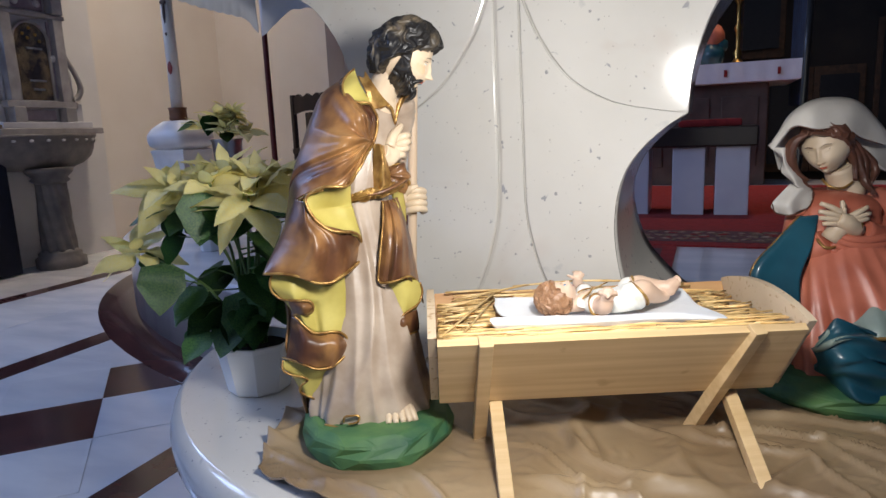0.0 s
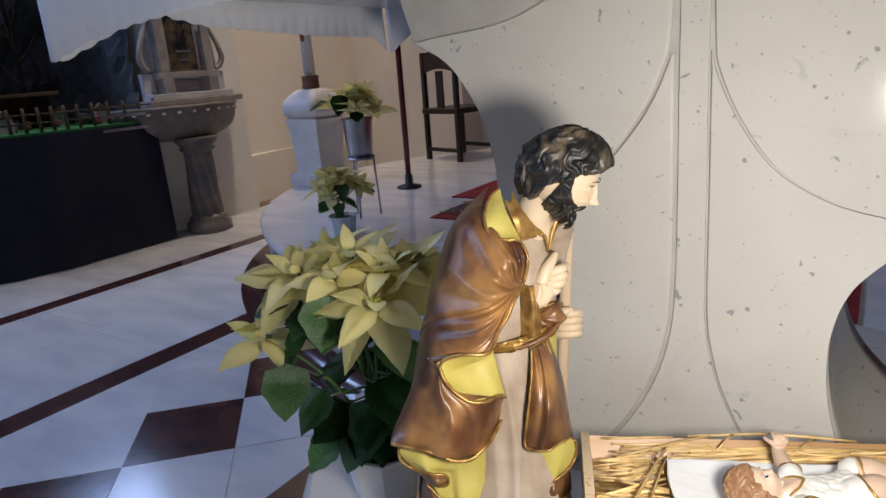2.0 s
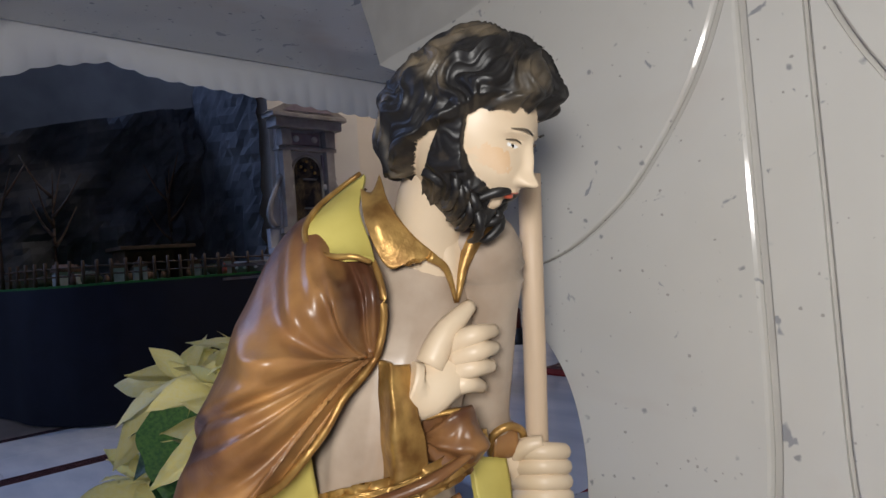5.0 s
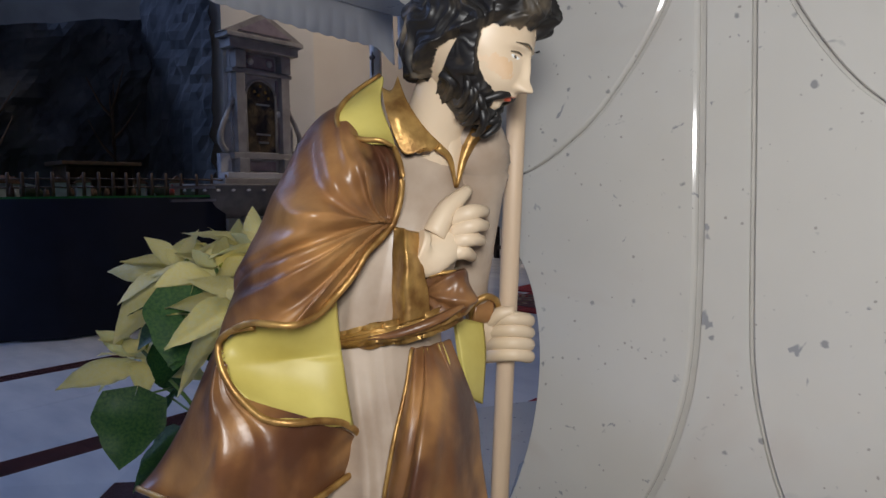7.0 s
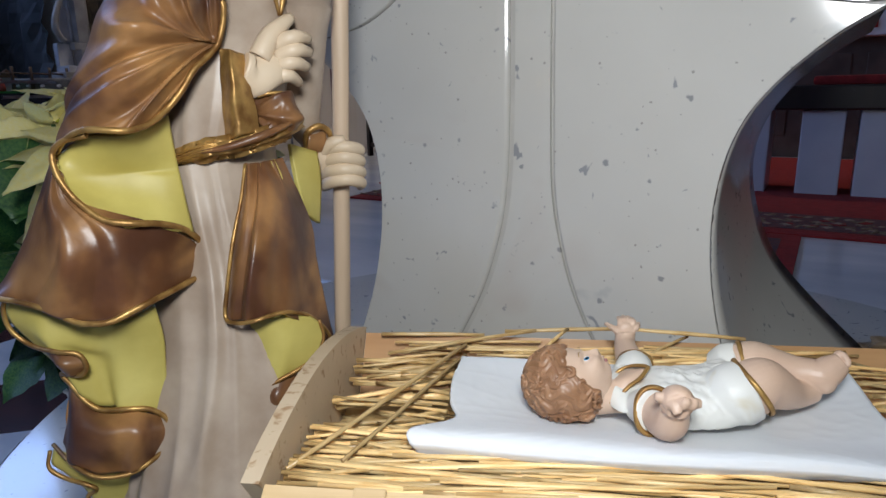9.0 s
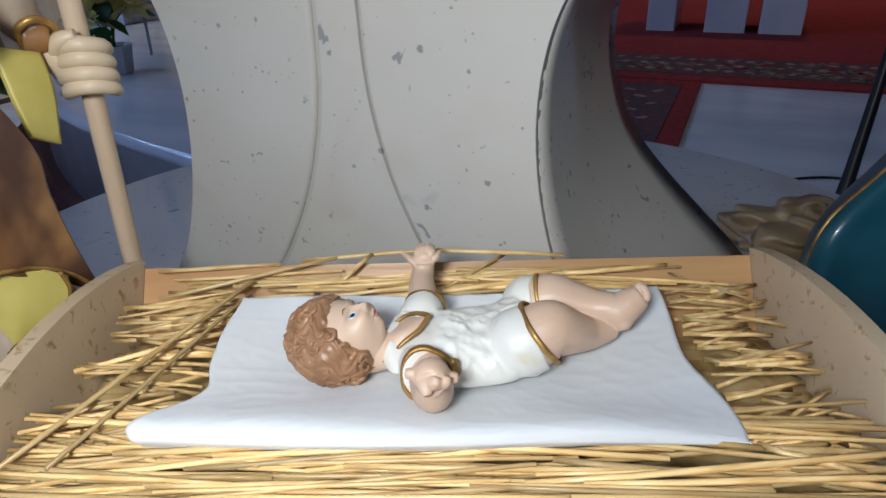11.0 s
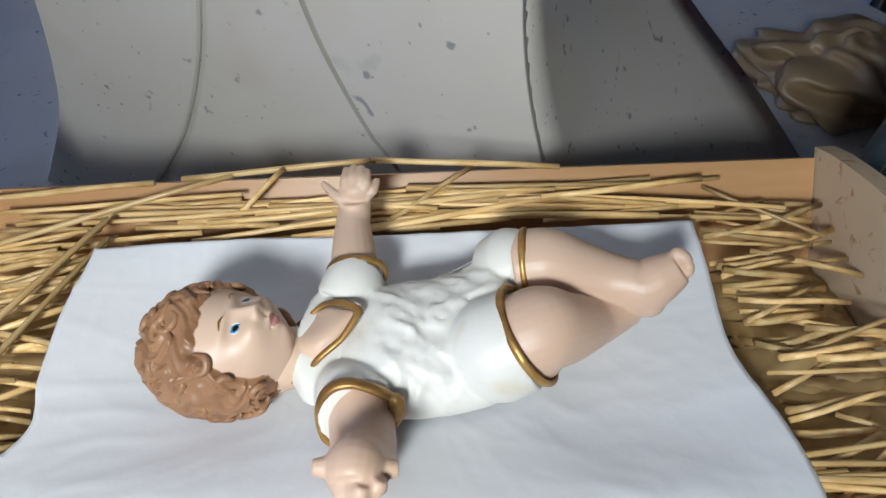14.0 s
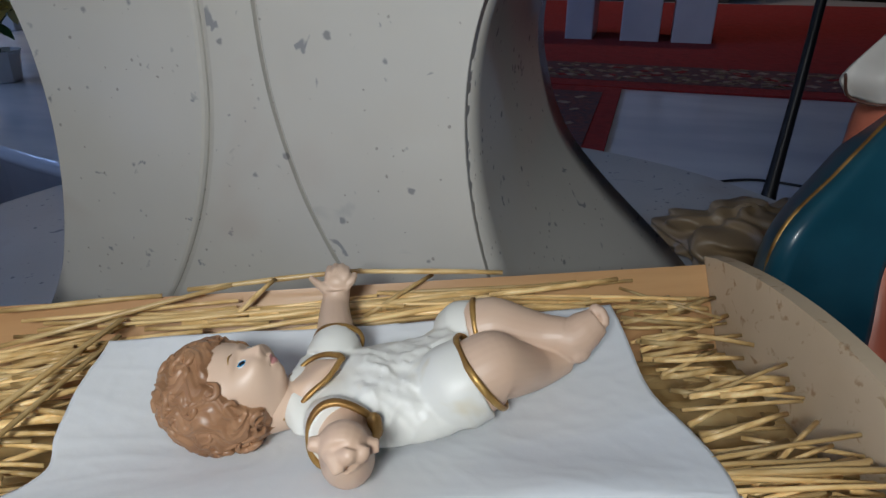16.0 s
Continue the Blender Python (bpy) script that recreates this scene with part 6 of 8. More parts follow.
def leaf_mesh(mat, seed, lobes=0.0, cup=0.12):
    """A pointed leaf, one long, lying along x with its stalk end at the origin."""
    r = random.Random(seed)
    b = bmesh.new()
    n = 12
    rows = []
    for i in range(n + 1):
        f = i / n
        w = (1.0 * f ** 0.33 * (1 - f) ** 0.98 if lobes > 0.03 else 0.98 * f ** 0.75 * (1 - f) ** 1.15) * (1 + lobes * math.sin(f * 16 + 0.6 + seed))
        w = max(w, 0.004)
        z = -cup * f * f * 1.6 + 0.05 * math.sin(f * 5 + seed) * (1 - 0.6 * f)
        rows.append([(f + (0.02 if lobes < 0.03 else -0.16 * max(0, 1 - 4 * f)) * abs(s), s * w, z + cup * abs(s) * w * 1.6 + 0.015 * r.uniform(-1, 1) * abs(s)) for s in (-1, -0.5, 0, 0.5, 1)])
    vs = rings(b, rows, close=False, cap=False)
    top = list(b.faces)
    bmesh.ops.solidify(b, geom=top, thickness=0.006)
    return mesh_of(b, mat, True)


LEAVES = [leaf_mesh(LEAF, s, 0.05, 0.04 + 0.03 * s) for s in range(4)]
BRACTS = [leaf_mesh(BRACT, 10 + s, 0.02, 0.03 + 0.035 * s) for s in range(4)]
POLLEN = material("yellow_green_cyathia", (0.45, 0.42, 0.05), (0.25, 0.3, 0.04), 30, 0.5)


def leaf_at(name, mesh, parent, place, yaw, pitch, roll, size, width=1.0, tip=0.0):
    ob = new(name, mesh)
    ob.parent = parent
    ob.matrix_basis = Matrix.Translation(place) @ Matrix.Rotation(tip, 4, "X") @ Matrix.Rotation(yaw, 4, "Z") @ Matrix.Rotation(pitch, 4, "Y") @ Matrix.Rotation(roll, 4, "X") @ Matrix.Diagonal((size, size * width, size, 1))
    return ob


def poinsettia(clusters, leaves, seed, label, pot_mat, pot_shape=9, h=0.118, tip=0.25):
    """A potted poinsettia at the origin. clusters: places and sizes of the cream flower heads; leaves: number of green leaves."""
    r = random.Random(seed)
    ob = empty("poinsettia")
    tagged(ob, label, "potted plant")
    b = bmesh.new()
    n = pot_shape
    prof = [(0.058, 0.0), (0.062, 0.004), (0.078, h - 0.012), (0.084, h - 0.004), (0.084, h), (0.077, h), (0.070, h - 0.02)]
    lathe(b, prof, n)
    if pot_shape < 20:
        for f in b.faces:
            f.smooth = False
    part("pot", b, pot_mat, ob)
    b = bmesh.new()
    lathe(b, [(0.001, h - 0.014), (0.03, h - 0.012), (0.064, h - 0.016)], 20)
    part("soil", b, SOIL, ob)
    stems = []
    for c, s in clusters:
        c = Vector(c)
        b = bmesh.new()
        root = Vector((r.uniform(-0.02, 0.02), r.uniform(-0.02, 0.02), h - 0.02))
        mid = root.lerp(c, 0.5) + Vector((-c.x, -c.y, 0)) * 0.18 + Vector((0, 0, 0.02))
        tube(b, [root, mid, c], [0.0038, 0.003, 0.0025], 10, 6)
        part("stem", b, STEM, ob)
        stems.append((root, mid, c))
        b = bmesh.new()
        for k in range(5):
            blob(b, c + Vector((0.007 * math.cos(k * 1.3), 0.007 * math.sin(k * 1.3), 0.006)), (0.004, 0.004, 0.005), sub=1)
        part("flower_centre", b, POLLEN, ob)
        nod = tip * r.uniform(0.6, 1.4)
        for ring, (count, size, pitch) in enumerate(((4, 0.7, -0.85), (5, 1.15, -0.40), (6, 1.4, 0.05))):
            for k in range(count):
                a = 2 * math.pi * (k + 0.5 * ring + 0.3 * r.random()) / count
                leaf_at("bract", BRACTS[r.randrange(4)], ob, c + Vector((0.006 * math.cos(a), 0.006 * math.sin(a), -0.006 * ring)), a, pitch + r.uniform(-0.25, 0.35), r.uniform(-0.5, 0.5), s * size * r.uniform(0.8, 1.12), r.uniform(0.75, 1.05), nod)
    for i in range(leaves):
        root, mid, c = stems[i % len(stems)]
        f = 0.16 + 0.72 * r.random()
        p = root.lerp(mid, f * 2) if f < 0.5 else mid.lerp(c, f * 2 - 1)
        out = Vector((c.x, c.y, 0))
        a = math.atan2(out.y, out.x) + r.gauss(0, 0.95) if out.length > 0.03 else r.uniform(0, 6.28)
        if r.random() < 0.5:
            a = -math.pi / 2 + r.gauss(0, 0.9)
        ln = r.uniform(0.035, 0.09)
        q = p + Vector((math.cos(a) * ln, math.sin(a) * ln, 0.012))
        b = bmesh.new()
        tube(b, [p, q], [0.0018, 0.0014], 3, 5)
        part("leaf_stalk", b, STEM, ob)
        leaf_at("leaf", LEAVES[r.randrange(4)], ob, q, a, r.uniform(0.25, 1.2), r.uniform(-0.6, 0.6), r.uniform(0.06, 0.095), r.uniform(0.95, 1.2))
    return ob


POT = Vector((-0.283, 1.345, DISC_Z))
heads = [(V3(-0.4330, 1.4000, 0.8950), 0.080), (V3(-0.4000, 1.4700, 0.9100), 0.08), (V3(-0.3310, 1.4200, 0.9200), 0.085), (V3(-0.2590, 1.3800, 0.9080), 0.085), (V3(-0.2590, 1.3000, 0.8720), 0.085), (V3(-0.2270, 1.4300, 0.8990), 0.08),
         (V3(-0.5290, 1.4200, 0.7660), 0.072), (V3(-0.3490, 1.3600, 0.8980), 0.07)]
big = poinsettia([(c - POT, s) for c, s in heads], 56, 5, "cream poinsettia in a white plastic pot on the plinth", POT_WHITE, 9, 0.104, tip=0.30)
big.matrix_world = Matrix.Translation(POT)
for k, (spot, yaw, size, label) in enumerate((((-1.10, 3.55, PLAT_Z), 40, 1.0, "small cream poinsettia standing on the platform floor"), ((-1.12, 4.05, PLAT_Z + 0.36), 150, 1.15, "cream poinsettia in a steel pot on a stand"))):
    small = poinsettia([((0.11 * math.cos(a) * (0.4 + 0.6 * (j % 2)), 0.11 * math.sin(a) * (0.4 + 0.6 * (j % 2)), 0.33 - 0.07 * (j % 2) + 0.02 * math.sin(j * 2.1)), 0.078) for j, a in enumerate((0, 0.8, 1.6, 2.4, 3.2, 4.0, 4.8, 5.6))],
                       4 if k else 7, 30 + k, label, STEEL if k else POT_WHITE, 40 if k else 9, 0.2 if k else 0.118)
    small.matrix_world = pose(*spot, 0, 0, yaw) @ Matrix.Scale(size, 4)
stand = tagged(empty("plant_stand", (-1.12, 4.05, PLAT_Z)), "thin chrome plant stand with three legs", "stand")
for k in range(3):
    b = bmesh.new()
    a = 2.1 * k + 0.4
    tube(b, [(0.09 * math.cos(a), 0.09 * math.sin(a), 0), (0.075 * math.cos(a), 0.075 * math.sin(a), 0.37)], [0.006, 0.006], 3, 8)
    part("leg", b, STEEL, stand)
b = bmesh.new()
lathe(b, [(0.085, 0.345), (0.085, 0.36), (0.001, 0.36)], 24)
part("top_ring", b, STEEL, stand)

# ---- kneeling statue ----
GOWN = material("coral_painted_gown", (0.60, 0.19, 0.115), (0.40, 0.11, 0.065), 10, 0.38, bump=0.05)
VEIL = material("off_white_painted_veil", (0.62, 0.59, 0.54), (0.50, 0.47, 0.43), 12, 0.42)
MANTLE = material("teal_blue_painted_mantle", (0.018, 0.092, 0.135), (0.007, 0.042, 0.07), 10, 0.32, coat=0.2)
SAGE = material("sage_painted_lining", (0.30, 0.36, 0.31), (0.22, 0.28, 0.25), 12, 0.4)
BROWN_HAIR = material("brown_painted_hair", (0.13, 0.055, 0.035), (0.07, 0.03, 0.02), 30, 0.36)


def kneeling_statue():
    b = bmesh.new()
    C, S, W, M, L, E, H, G, R = range(9)
    rock_base(b, (0.90, 1.20, DISC_Z), 0.25, 0.19, 0.055, E, 8)
    rows = []
    n = 160
    keys = ((0.525, 0.89, 1.19, 0.17, 0.12, 1), (0.58, 0.885, 1.20, 0.165, 0.12, 1), (0.65, 0.87, 1.22, 0.14, 0.105, 1), (0.72, 0.855, 1.25, 0.105, 0.085, 0.8), (0.765, 0.85, 1.27, 0.075, 0.07, 0.4),
                                 (0.79, 0.85, 1.28, 0.074, 0.068, 0.3), (0.812, 0.852, 1.29, 0.078, 0.068, 0.15), (0.828, 0.85, 1.295, 0.066, 0.060, 0), (0.842, 0.848, 1.30, 0.038, 0.036, 0))
    for k in range(50):
        z = 0.525 + 0.317 * k / 49
        cx, cy, rx, ry, f = (float(np.interp(z, [r[0] for r in keys], [r[q] for r in keys])) for q in range(1, 6))
        row = []
        for i in range(n):
            a = 2 * math.pi * i / n
            w = 1 + f * (0.07 * (0.45 - abs(math.sin(5 * a + 4 * z + math.sin(9 * z)))) + 0.05 * (0.45 - abs(math.sin(11 * a - 3 * z))))
            row.append((cx + rx * w * math.cos(a), cy + ry * w * math.sin(a), z))
        rows.append(row)
    rings(b, rows, C)
    tube(b, [V3(0.8750, 1.2900, 0.8310), V3(0.8570, 1.2850, 0.8610), V3(0.8450, 1.2800, 0.8860)], [0.034, 0.024, 0.024], 6, 14, S)
    trim(b, [V3(0.8120, 1.2700, 0.8640), V3(0.8190, 1.2550, 0.8510), V3(0.8390, 1.2500, 0.8480), V3(0.8630, 1.2580, 0.8580)], 0.0025, G, 10)
    # head, bowed over clasped palms
    yaw, dip, lean = radians(-136), radians(24), radians(12)
    ahead = Vector((math.cos(yaw) * math.cos(dip), math.sin(yaw) * math.cos(dip), -math.sin(dip)))
    up = (Vector((0, 0, 1)) - ahead * ahead.z).normalized()
    side = ahead.cross(up)
    side = side if side.x < 0 else -side
    crown = up * math.cos(lean) + side * math.sin(lean)
    mid = V3(0.7890, 1.2460, 0.9130) - ahead * 0.044
    hm = Matrix.Translation(mid) @ Matrix((ahead, crown.cross(ahead), crown)).transposed().to_4x4() @ Matrix.Scale(0.054, 4)

    def locks(v):
        side = math.degrees(math.atan2(abs(v.y), v.x))
        return float(v.z - np.interp(side, (0, 15, 35, 60, 80, 105, 180), (0.72, 0.62, 0.48, 0.10, -0.35, -0.6, -0.6)))

    head_shape(b, hm, S, 0.08, 0.28, -0.25, -0.48, -0.82, 0.95, 0.06, None, None, None, R, H, locks, 0.08, (5, 9), None, H, 0.76, 7, 0.026)
    for s in (-1, 1):
        tube(b, [hm @ Vector((0.885, 0.12 * s, 0.26)), hm @ Vector((0.84, 0.27 * s, 0.30)), hm @ Vector((0.73, 0.42 * s, 0.24))], [0.0004, 0.0008, 0.0004], 6, 6, H)
    for pts in ([V3(0.7580, 1.2360, 0.9490), V3(0.7440, 1.2500, 0.9350), V3(0.7440, 1.2580, 0.9070), V3(0.7560, 1.2620, 0.8800), V3(0.7780, 1.2620, 0.8640)], [V3(0.7550, 1.2420, 0.9510), V3(0.7410, 1.2580, 0.9310), V3(0.7430, 1.2660, 0.8960), V3(0.7740, 1.2680, 0.8580), V3(0.7870, 1.2680, 0.8500)],
                [V3(0.7620, 1.2360, 0.9510), V3(0.8030, 1.2400, 0.9450), V3(0.8410, 1.2540, 0.9270), V3(0.8660, 1.2660, 0.8960), V3(0.8680, 1.2620, 0.8600)], [V3(0.7720, 1.2400, 0.9520), V3(0.8310, 1.2500, 0.9400), V3(0.8690, 1.2660, 0.9140), V3(0.8810, 1.2620, 0.8750), V3(0.8970, 1.2500, 0.8340)],
                [V3(0.8070, 1.2460, 0.9490), V3(0.8580, 1.2620, 0.9310), V3(0.8880, 1.2680, 0.8950), V3(0.8840, 1.2580, 0.8590), V3(0.8930, 1.2500, 0.8410)], [V3(0.8490, 1.2620, 0.9380), V3(0.8910, 1.2700, 0.9050), V3(0.9090, 1.2680, 0.8790), V3(0.8940, 1.2560, 0.8540)]):
        tube(b, pts, [0.003, 0.007, 0.009, 0.008, 0.003], 24, 10, H)
        tube(b, [p + Vector((0.002 * math.sin(2 * i), -0.004, 0)) for i, p in enumerate(pts)], [0.002, 0.005, 0.006, 0.005, 0.002], 24, 8, H)
    # veil
    sheet(b, [[V3(0.7190, 1.2680, 0.9200), V3(0.7360, 1.2560, 0.9560), V3(0.7460, 1.2460, 0.9630), V3(0.7730, 1.2340, 0.9550), V3(0.8230, 1.2400, 0.9570), V3(0.8730, 1.2580, 0.9360), V3(0.9350, 1.2800, 0.9210)],
              [V3(0.7150, 1.2760, 0.9260), V3(0.7370, 1.2700, 0.9660), V3(0.7520, 1.2620, 0.9840), V3(0.7860, 1.2500, 0.9960), V3(0.8410, 1.2560, 0.9920), V3(0.8980, 1.2750, 0.9660), V3(0.9460, 1.2900, 0.9290)],
              [V3(0.7250, 1.2900, 0.9250), V3(0.7500, 1.2900, 0.9700), V3(0.7730, 1.2900, 0.9940), V3(0.8170, 1.2850, 1.0100), V3(0.8760, 1.2900, 1.0010), V3(0.9260, 1.3000, 0.9670), V3(0.9670, 1.3100, 0.9280)],
              [V3(0.7530, 1.3300, 0.9140), V3(0.7850, 1.3400, 0.9600), V3(0.8110, 1.3450, 0.9880), V3(0.8570, 1.3450, 1.0030), V3(0.9130, 1.3450, 0.9920), V3(0.9580, 1.3450, 0.9580), V3(0.9940, 1.3450, 0.9130)],
              [V3(0.7750, 1.3500, 0.8800), V3(0.8100, 1.3650, 0.9110), V3(0.8410, 1.3700, 0.9210), V3(0.8840, 1.3750, 0.9300), V3(0.9330, 1.3700, 0.9170), V3(0.9740, 1.3600, 0.8930), V3(1.0010, 1.3500, 0.8700)]], W, W, 0.004, 60, 40,
          lambda u, v: (0.002 * math.sin(26 * u) * v, 0.002 * math.cos(22 * u + 3 * v), 0.0015 * math.sin(17 * u + 4 * v)))
    trim(b, [V3(0.7340, 1.2520, 0.9570), V3(0.7440, 1.2420, 0.9640), V3(0.7710, 1.2300, 0.9560), V3(0.8200, 1.2360, 0.9580), V3(0.8700, 1.2540, 0.9370), V3(0.9320, 1.2760, 0.9220)], 0.0011, H, 26)
    sheet(b, [[V3(0.7120, 1.2700, 0.9250), V3(0.7260, 1.2580, 0.9260), V3(0.7490, 1.2660, 0.9290)], [V3(0.7320, 1.2660, 0.9010), V3(0.7340, 1.2540, 0.8970), V3(0.7540, 1.2660, 0.8910)], [V3(0.7330, 1.2620, 0.8780), V3(0.7440, 1.2500, 0.8720), V3(0.7770, 1.2640, 0.8660)],
              [V3(0.7500, 1.2600, 0.8590), V3(0.7580, 1.2480, 0.8540), V3(0.7900, 1.2620, 0.8450)]], W, W, 0.004, 20, 30, lambda u, v: (0.003 * math.sin(9 * v + 4 * u), 0, 0))
    sheet(b, [[V3(0.7470, 1.2620, 0.8590), V3(0.7650, 1.2520, 0.8520), V3(0.7910, 1.2620, 0.8440)], [V3(0.7150, 1.2620, 0.8230), V3(0.7410, 1.2440, 0.8270), V3(0.7870, 1.2560, 0.8320)], [V3(0.7240, 1.2620, 0.8060), V3(0.7440, 1.2440, 0.8030), V3(0.7800, 1.2560, 0.8160)]], W, W, 0.004, 26, 16,
          lambda u, v: (0, 0.004 * math.sin(11 * u) * v, 0))
    trim(b, [V3(0.7130, 1.2580, 0.8240), V3(0.7220, 1.2580, 0.8060), V3(0.7420, 1.2400, 0.8040), V3(0.7790, 1.2520, 0.8160), V3(0.7880, 1.2560, 0.8430)], 0.0012, H, 26)
    sheet(b, [[V3(0.8760, 1.2720, 0.9270), V3(0.9070, 1.2750, 0.9180), V3(0.9630, 1.3000, 0.9150)], [V3(0.8870, 1.2680, 0.9090), V3(0.9150, 1.2680, 0.8940), V3(0.9670, 1.2950, 0.8850)], [V3(0.9020, 1.2650, 0.8890), V3(0.9220, 1.2620, 0.8800), V3(0.9710, 1.2900, 0.8640)]], W, W, 0.004, 12, 12)
    # arms and crossed palms
    tube(b, [V3(0.8350, 1.2950, 0.8260), V3(0.7970, 1.2870, 0.7960), V3(0.7790, 1.2700, 0.7560)], [0.02, 0.033, 0.034], 10, 16, C)
    tube(b, [V3(0.9060, 1.2950, 0.8290), V3(0.9580, 1.2870, 0.8030), V3(0.9640, 1.2700, 0.7700)], [0.02, 0.034, 0.036], 10, 16, C)
    tube(b, [V3(0.7790, 1.2700, 0.7560), V3(0.7830, 1.2350, 0.7390), V3(0.7960, 1.2150, 0.7590)], [0.034, 0.030, 0.022], 10, 14, C)
    tube(b, [V3(0.9640, 1.2700, 0.7700), V3(0.9030, 1.2350, 0.7510), V3(0.8510, 1.2150, 0.7740)], [0.036, 0.032, 0.024], 10, 14, C)
    trim(b, [V3(0.7740, 1.2120, 0.7620), V3(0.7780, 1.1950, 0.7500), V3(0.8000, 1.2000, 0.7500), V3(0.8110, 1.2100, 0.7650)], 0.0028, G, 10)
    trim(b, [V3(0.8380, 1.2100, 0.7960), V3(0.8410, 1.1960, 0.7900), V3(0.8420, 1.1960, 0.7740), V3(0.8370, 1.2050, 0.7600)], 0.0028, G, 10)
    tube(b, [V3(0.7960, 1.2120, 0.7610), V3(0.8090, 1.2050, 0.7840), V3(0.8210, 1.2030, 0.7980)], [0.016, 0.017, 0.013], 6, 10, S)
    tube(b, [V3(0.8430, 1.2100, 0.7750), V3(0.8160, 1.1980, 0.7910), V3(0.7970, 1.1960, 0.8020)], [0.016, 0.017, 0.013], 6, 10, S)
    for p, q in ((V3(0.8200, 1.2020, 0.8000), V3(0.8540, 1.2000, 0.8190)), (V3(0.8200, 1.2020, 0.7960), V3(0.8590, 1.2000, 0.8070)), (V3(0.8180, 1.2020, 0.7920), V3(0.8570, 1.2000, 0.7970)), (V3(0.8050, 1.1960, 0.8100), V3(0.7670, 1.1980, 0.8290)),
                 (V3(0.8010, 1.1940, 0.8040), V3(0.7640, 1.1960, 0.8150)), (V3(0.8000, 1.1940, 0.7980), V3(0.7650, 1.1960, 0.8030)), (V3(0.8040, 1.1950, 0.7920), V3(0.7730, 1.1980, 0.7920)), (V3(0.8070, 1.1960, 0.8110), V3(0.8060, 1.2000, 0.8310))):
        tube(b, [p, (p + q) / 2 + Vector((0, -0.003, 0.001)), q], [0.0058, 0.0052, 0.0036], 6, 8, S)
    # sash folds under the arms
    for k in range(5):
        tube(b, [(0.795, 1.205, 0.775 - 0.0105 * k), (0.83, 1.196, 0.762 - 0.0105 * k), (0.885, 1.196, 0.762 - 0.0105 * k), (0.95, 1.22, 0.782 - 0.011 * k)], [0.006, 0.0075, 0.0075, 0.007], 20, 8, C)
    # mantle behind and at the knees
    sheet(b, [[V3(0.7950, 1.2500, 0.8000), V3(0.7640, 1.2500, 0.7960), V3(0.8200, 1.3300, 0.7850)], [V3(0.7600, 1.2100, 0.7480), V3(0.7080, 1.2300, 0.7540), V3(0.7950, 1.3500, 0.7200)], [V3(0.7320, 1.1950, 0.6950), V3(0.6600, 1.2150, 0.7080), V3(0.7750, 1.3500, 0.6500)],
              [V3(0.7350, 1.1900, 0.6240), V3(0.6620, 1.2200, 0.6250), V3(0.7650, 1.3500, 0.5800)], [V3(0.7450, 1.2000, 0.5210), V3(0.6850, 1.2350, 0.5190), V3(0.7650, 1.3400, 0.4860)]], M, M, 0.005, 40, 40, folds(0.006, 2.2))
    trim(b, [V3(0.7590, 1.2480, 0.7990), V3(0.7050, 1.2270, 0.7570), V3(0.6570, 1.2110, 0.7110), V3(0.6590, 1.2160, 0.6260)], 0.0022, G, 20)
    sheet(b, [[V3(0.7770, 1.2400, 0.7480), V3(0.7700, 1.2500, 0.7490), V3(0.7660, 1.2650, 0.7470)], [V3(0.7700, 1.2350, 0.6770), V3(0.7590, 1.2400, 0.6820), V3(0.7600, 1.2600, 0.6830)], [V3(0.7800, 1.2300, 0.6020), V3(0.7640, 1.2350, 0.6060), V3(0.7620, 1.2500, 0.6080)]], L, L, 0.004, 10, 16)
    sheet(b, [[V3(0.7270, 1.1100, 0.6110), V3(0.7340, 1.0850, 0.6480), V3(0.7700, 1.0800, 0.6430), V3(0.8440, 1.1000, 0.6080), V3(0.9830, 1.1500, 0.5850)], [V3(0.7090, 1.1000, 0.5930), V3(0.7140, 1.0620, 0.6080), V3(0.7530, 1.0500, 0.6060), V3(0.8290, 1.0700, 0.5750), V3(0.9730, 1.1200, 0.5440)],
              [V3(0.7340, 1.1100, 0.5450), V3(0.7390, 1.0650, 0.5480), V3(0.7670, 1.0500, 0.5330), V3(0.8410, 1.0600, 0.5150), V3(0.9910, 1.1200, 0.4710)], [V3(0.7870, 1.1200, 0.5130), V3(0.7780, 1.0750, 0.4920), V3(0.8080, 1.0600, 0.4650), V3(0.8670, 1.0600, 0.4440), V3(1.0100, 1.1200, 0.3850)]],
          M, L, 0.005, 80, 80, lambda u, v: (0, 0.011 * (0.5 - abs(math.sin(11 * v + 4 * u + 1.5 * math.sin(5 * u)))) + 0.004 * math.sin(37 * v + 9 * u), 0.005 * math.sin(20 * v + 8 * u)))
    sheet(b, [[V3(0.9000, 1.1600, 0.6890), V3(0.8400, 1.1500, 0.6640), V3(0.7970, 1.1400, 0.6280)], [V3(0.8870, 1.1100, 0.6430), V3(0.8220, 1.1000, 0.6340), V3(0.7820, 1.1100, 0.6180)], [V3(0.9020, 1.1000, 0.6050), V3(0.8230, 1.0850, 0.6140), V3(0.7790, 1.0900, 0.6150)]], L, L, 0.005, 16, 16,
          lambda u, v: (0, 0.005 * math.sin(20 * u), 0))
    trim(b, [V3(0.9120, 1.0900, 0.6180), V3(0.8150, 1.0750, 0.6180), V3(0.7820, 1.0750, 0.6200)], 0.003, G, 10)
    ob = new("kneeling_woman_statue", mesh_of(b, [GOWN, SKIN, VEIL, MANTLE, SAGE, GREEN_PAINT, BROWN_HAIR, GOLD, LIP]))
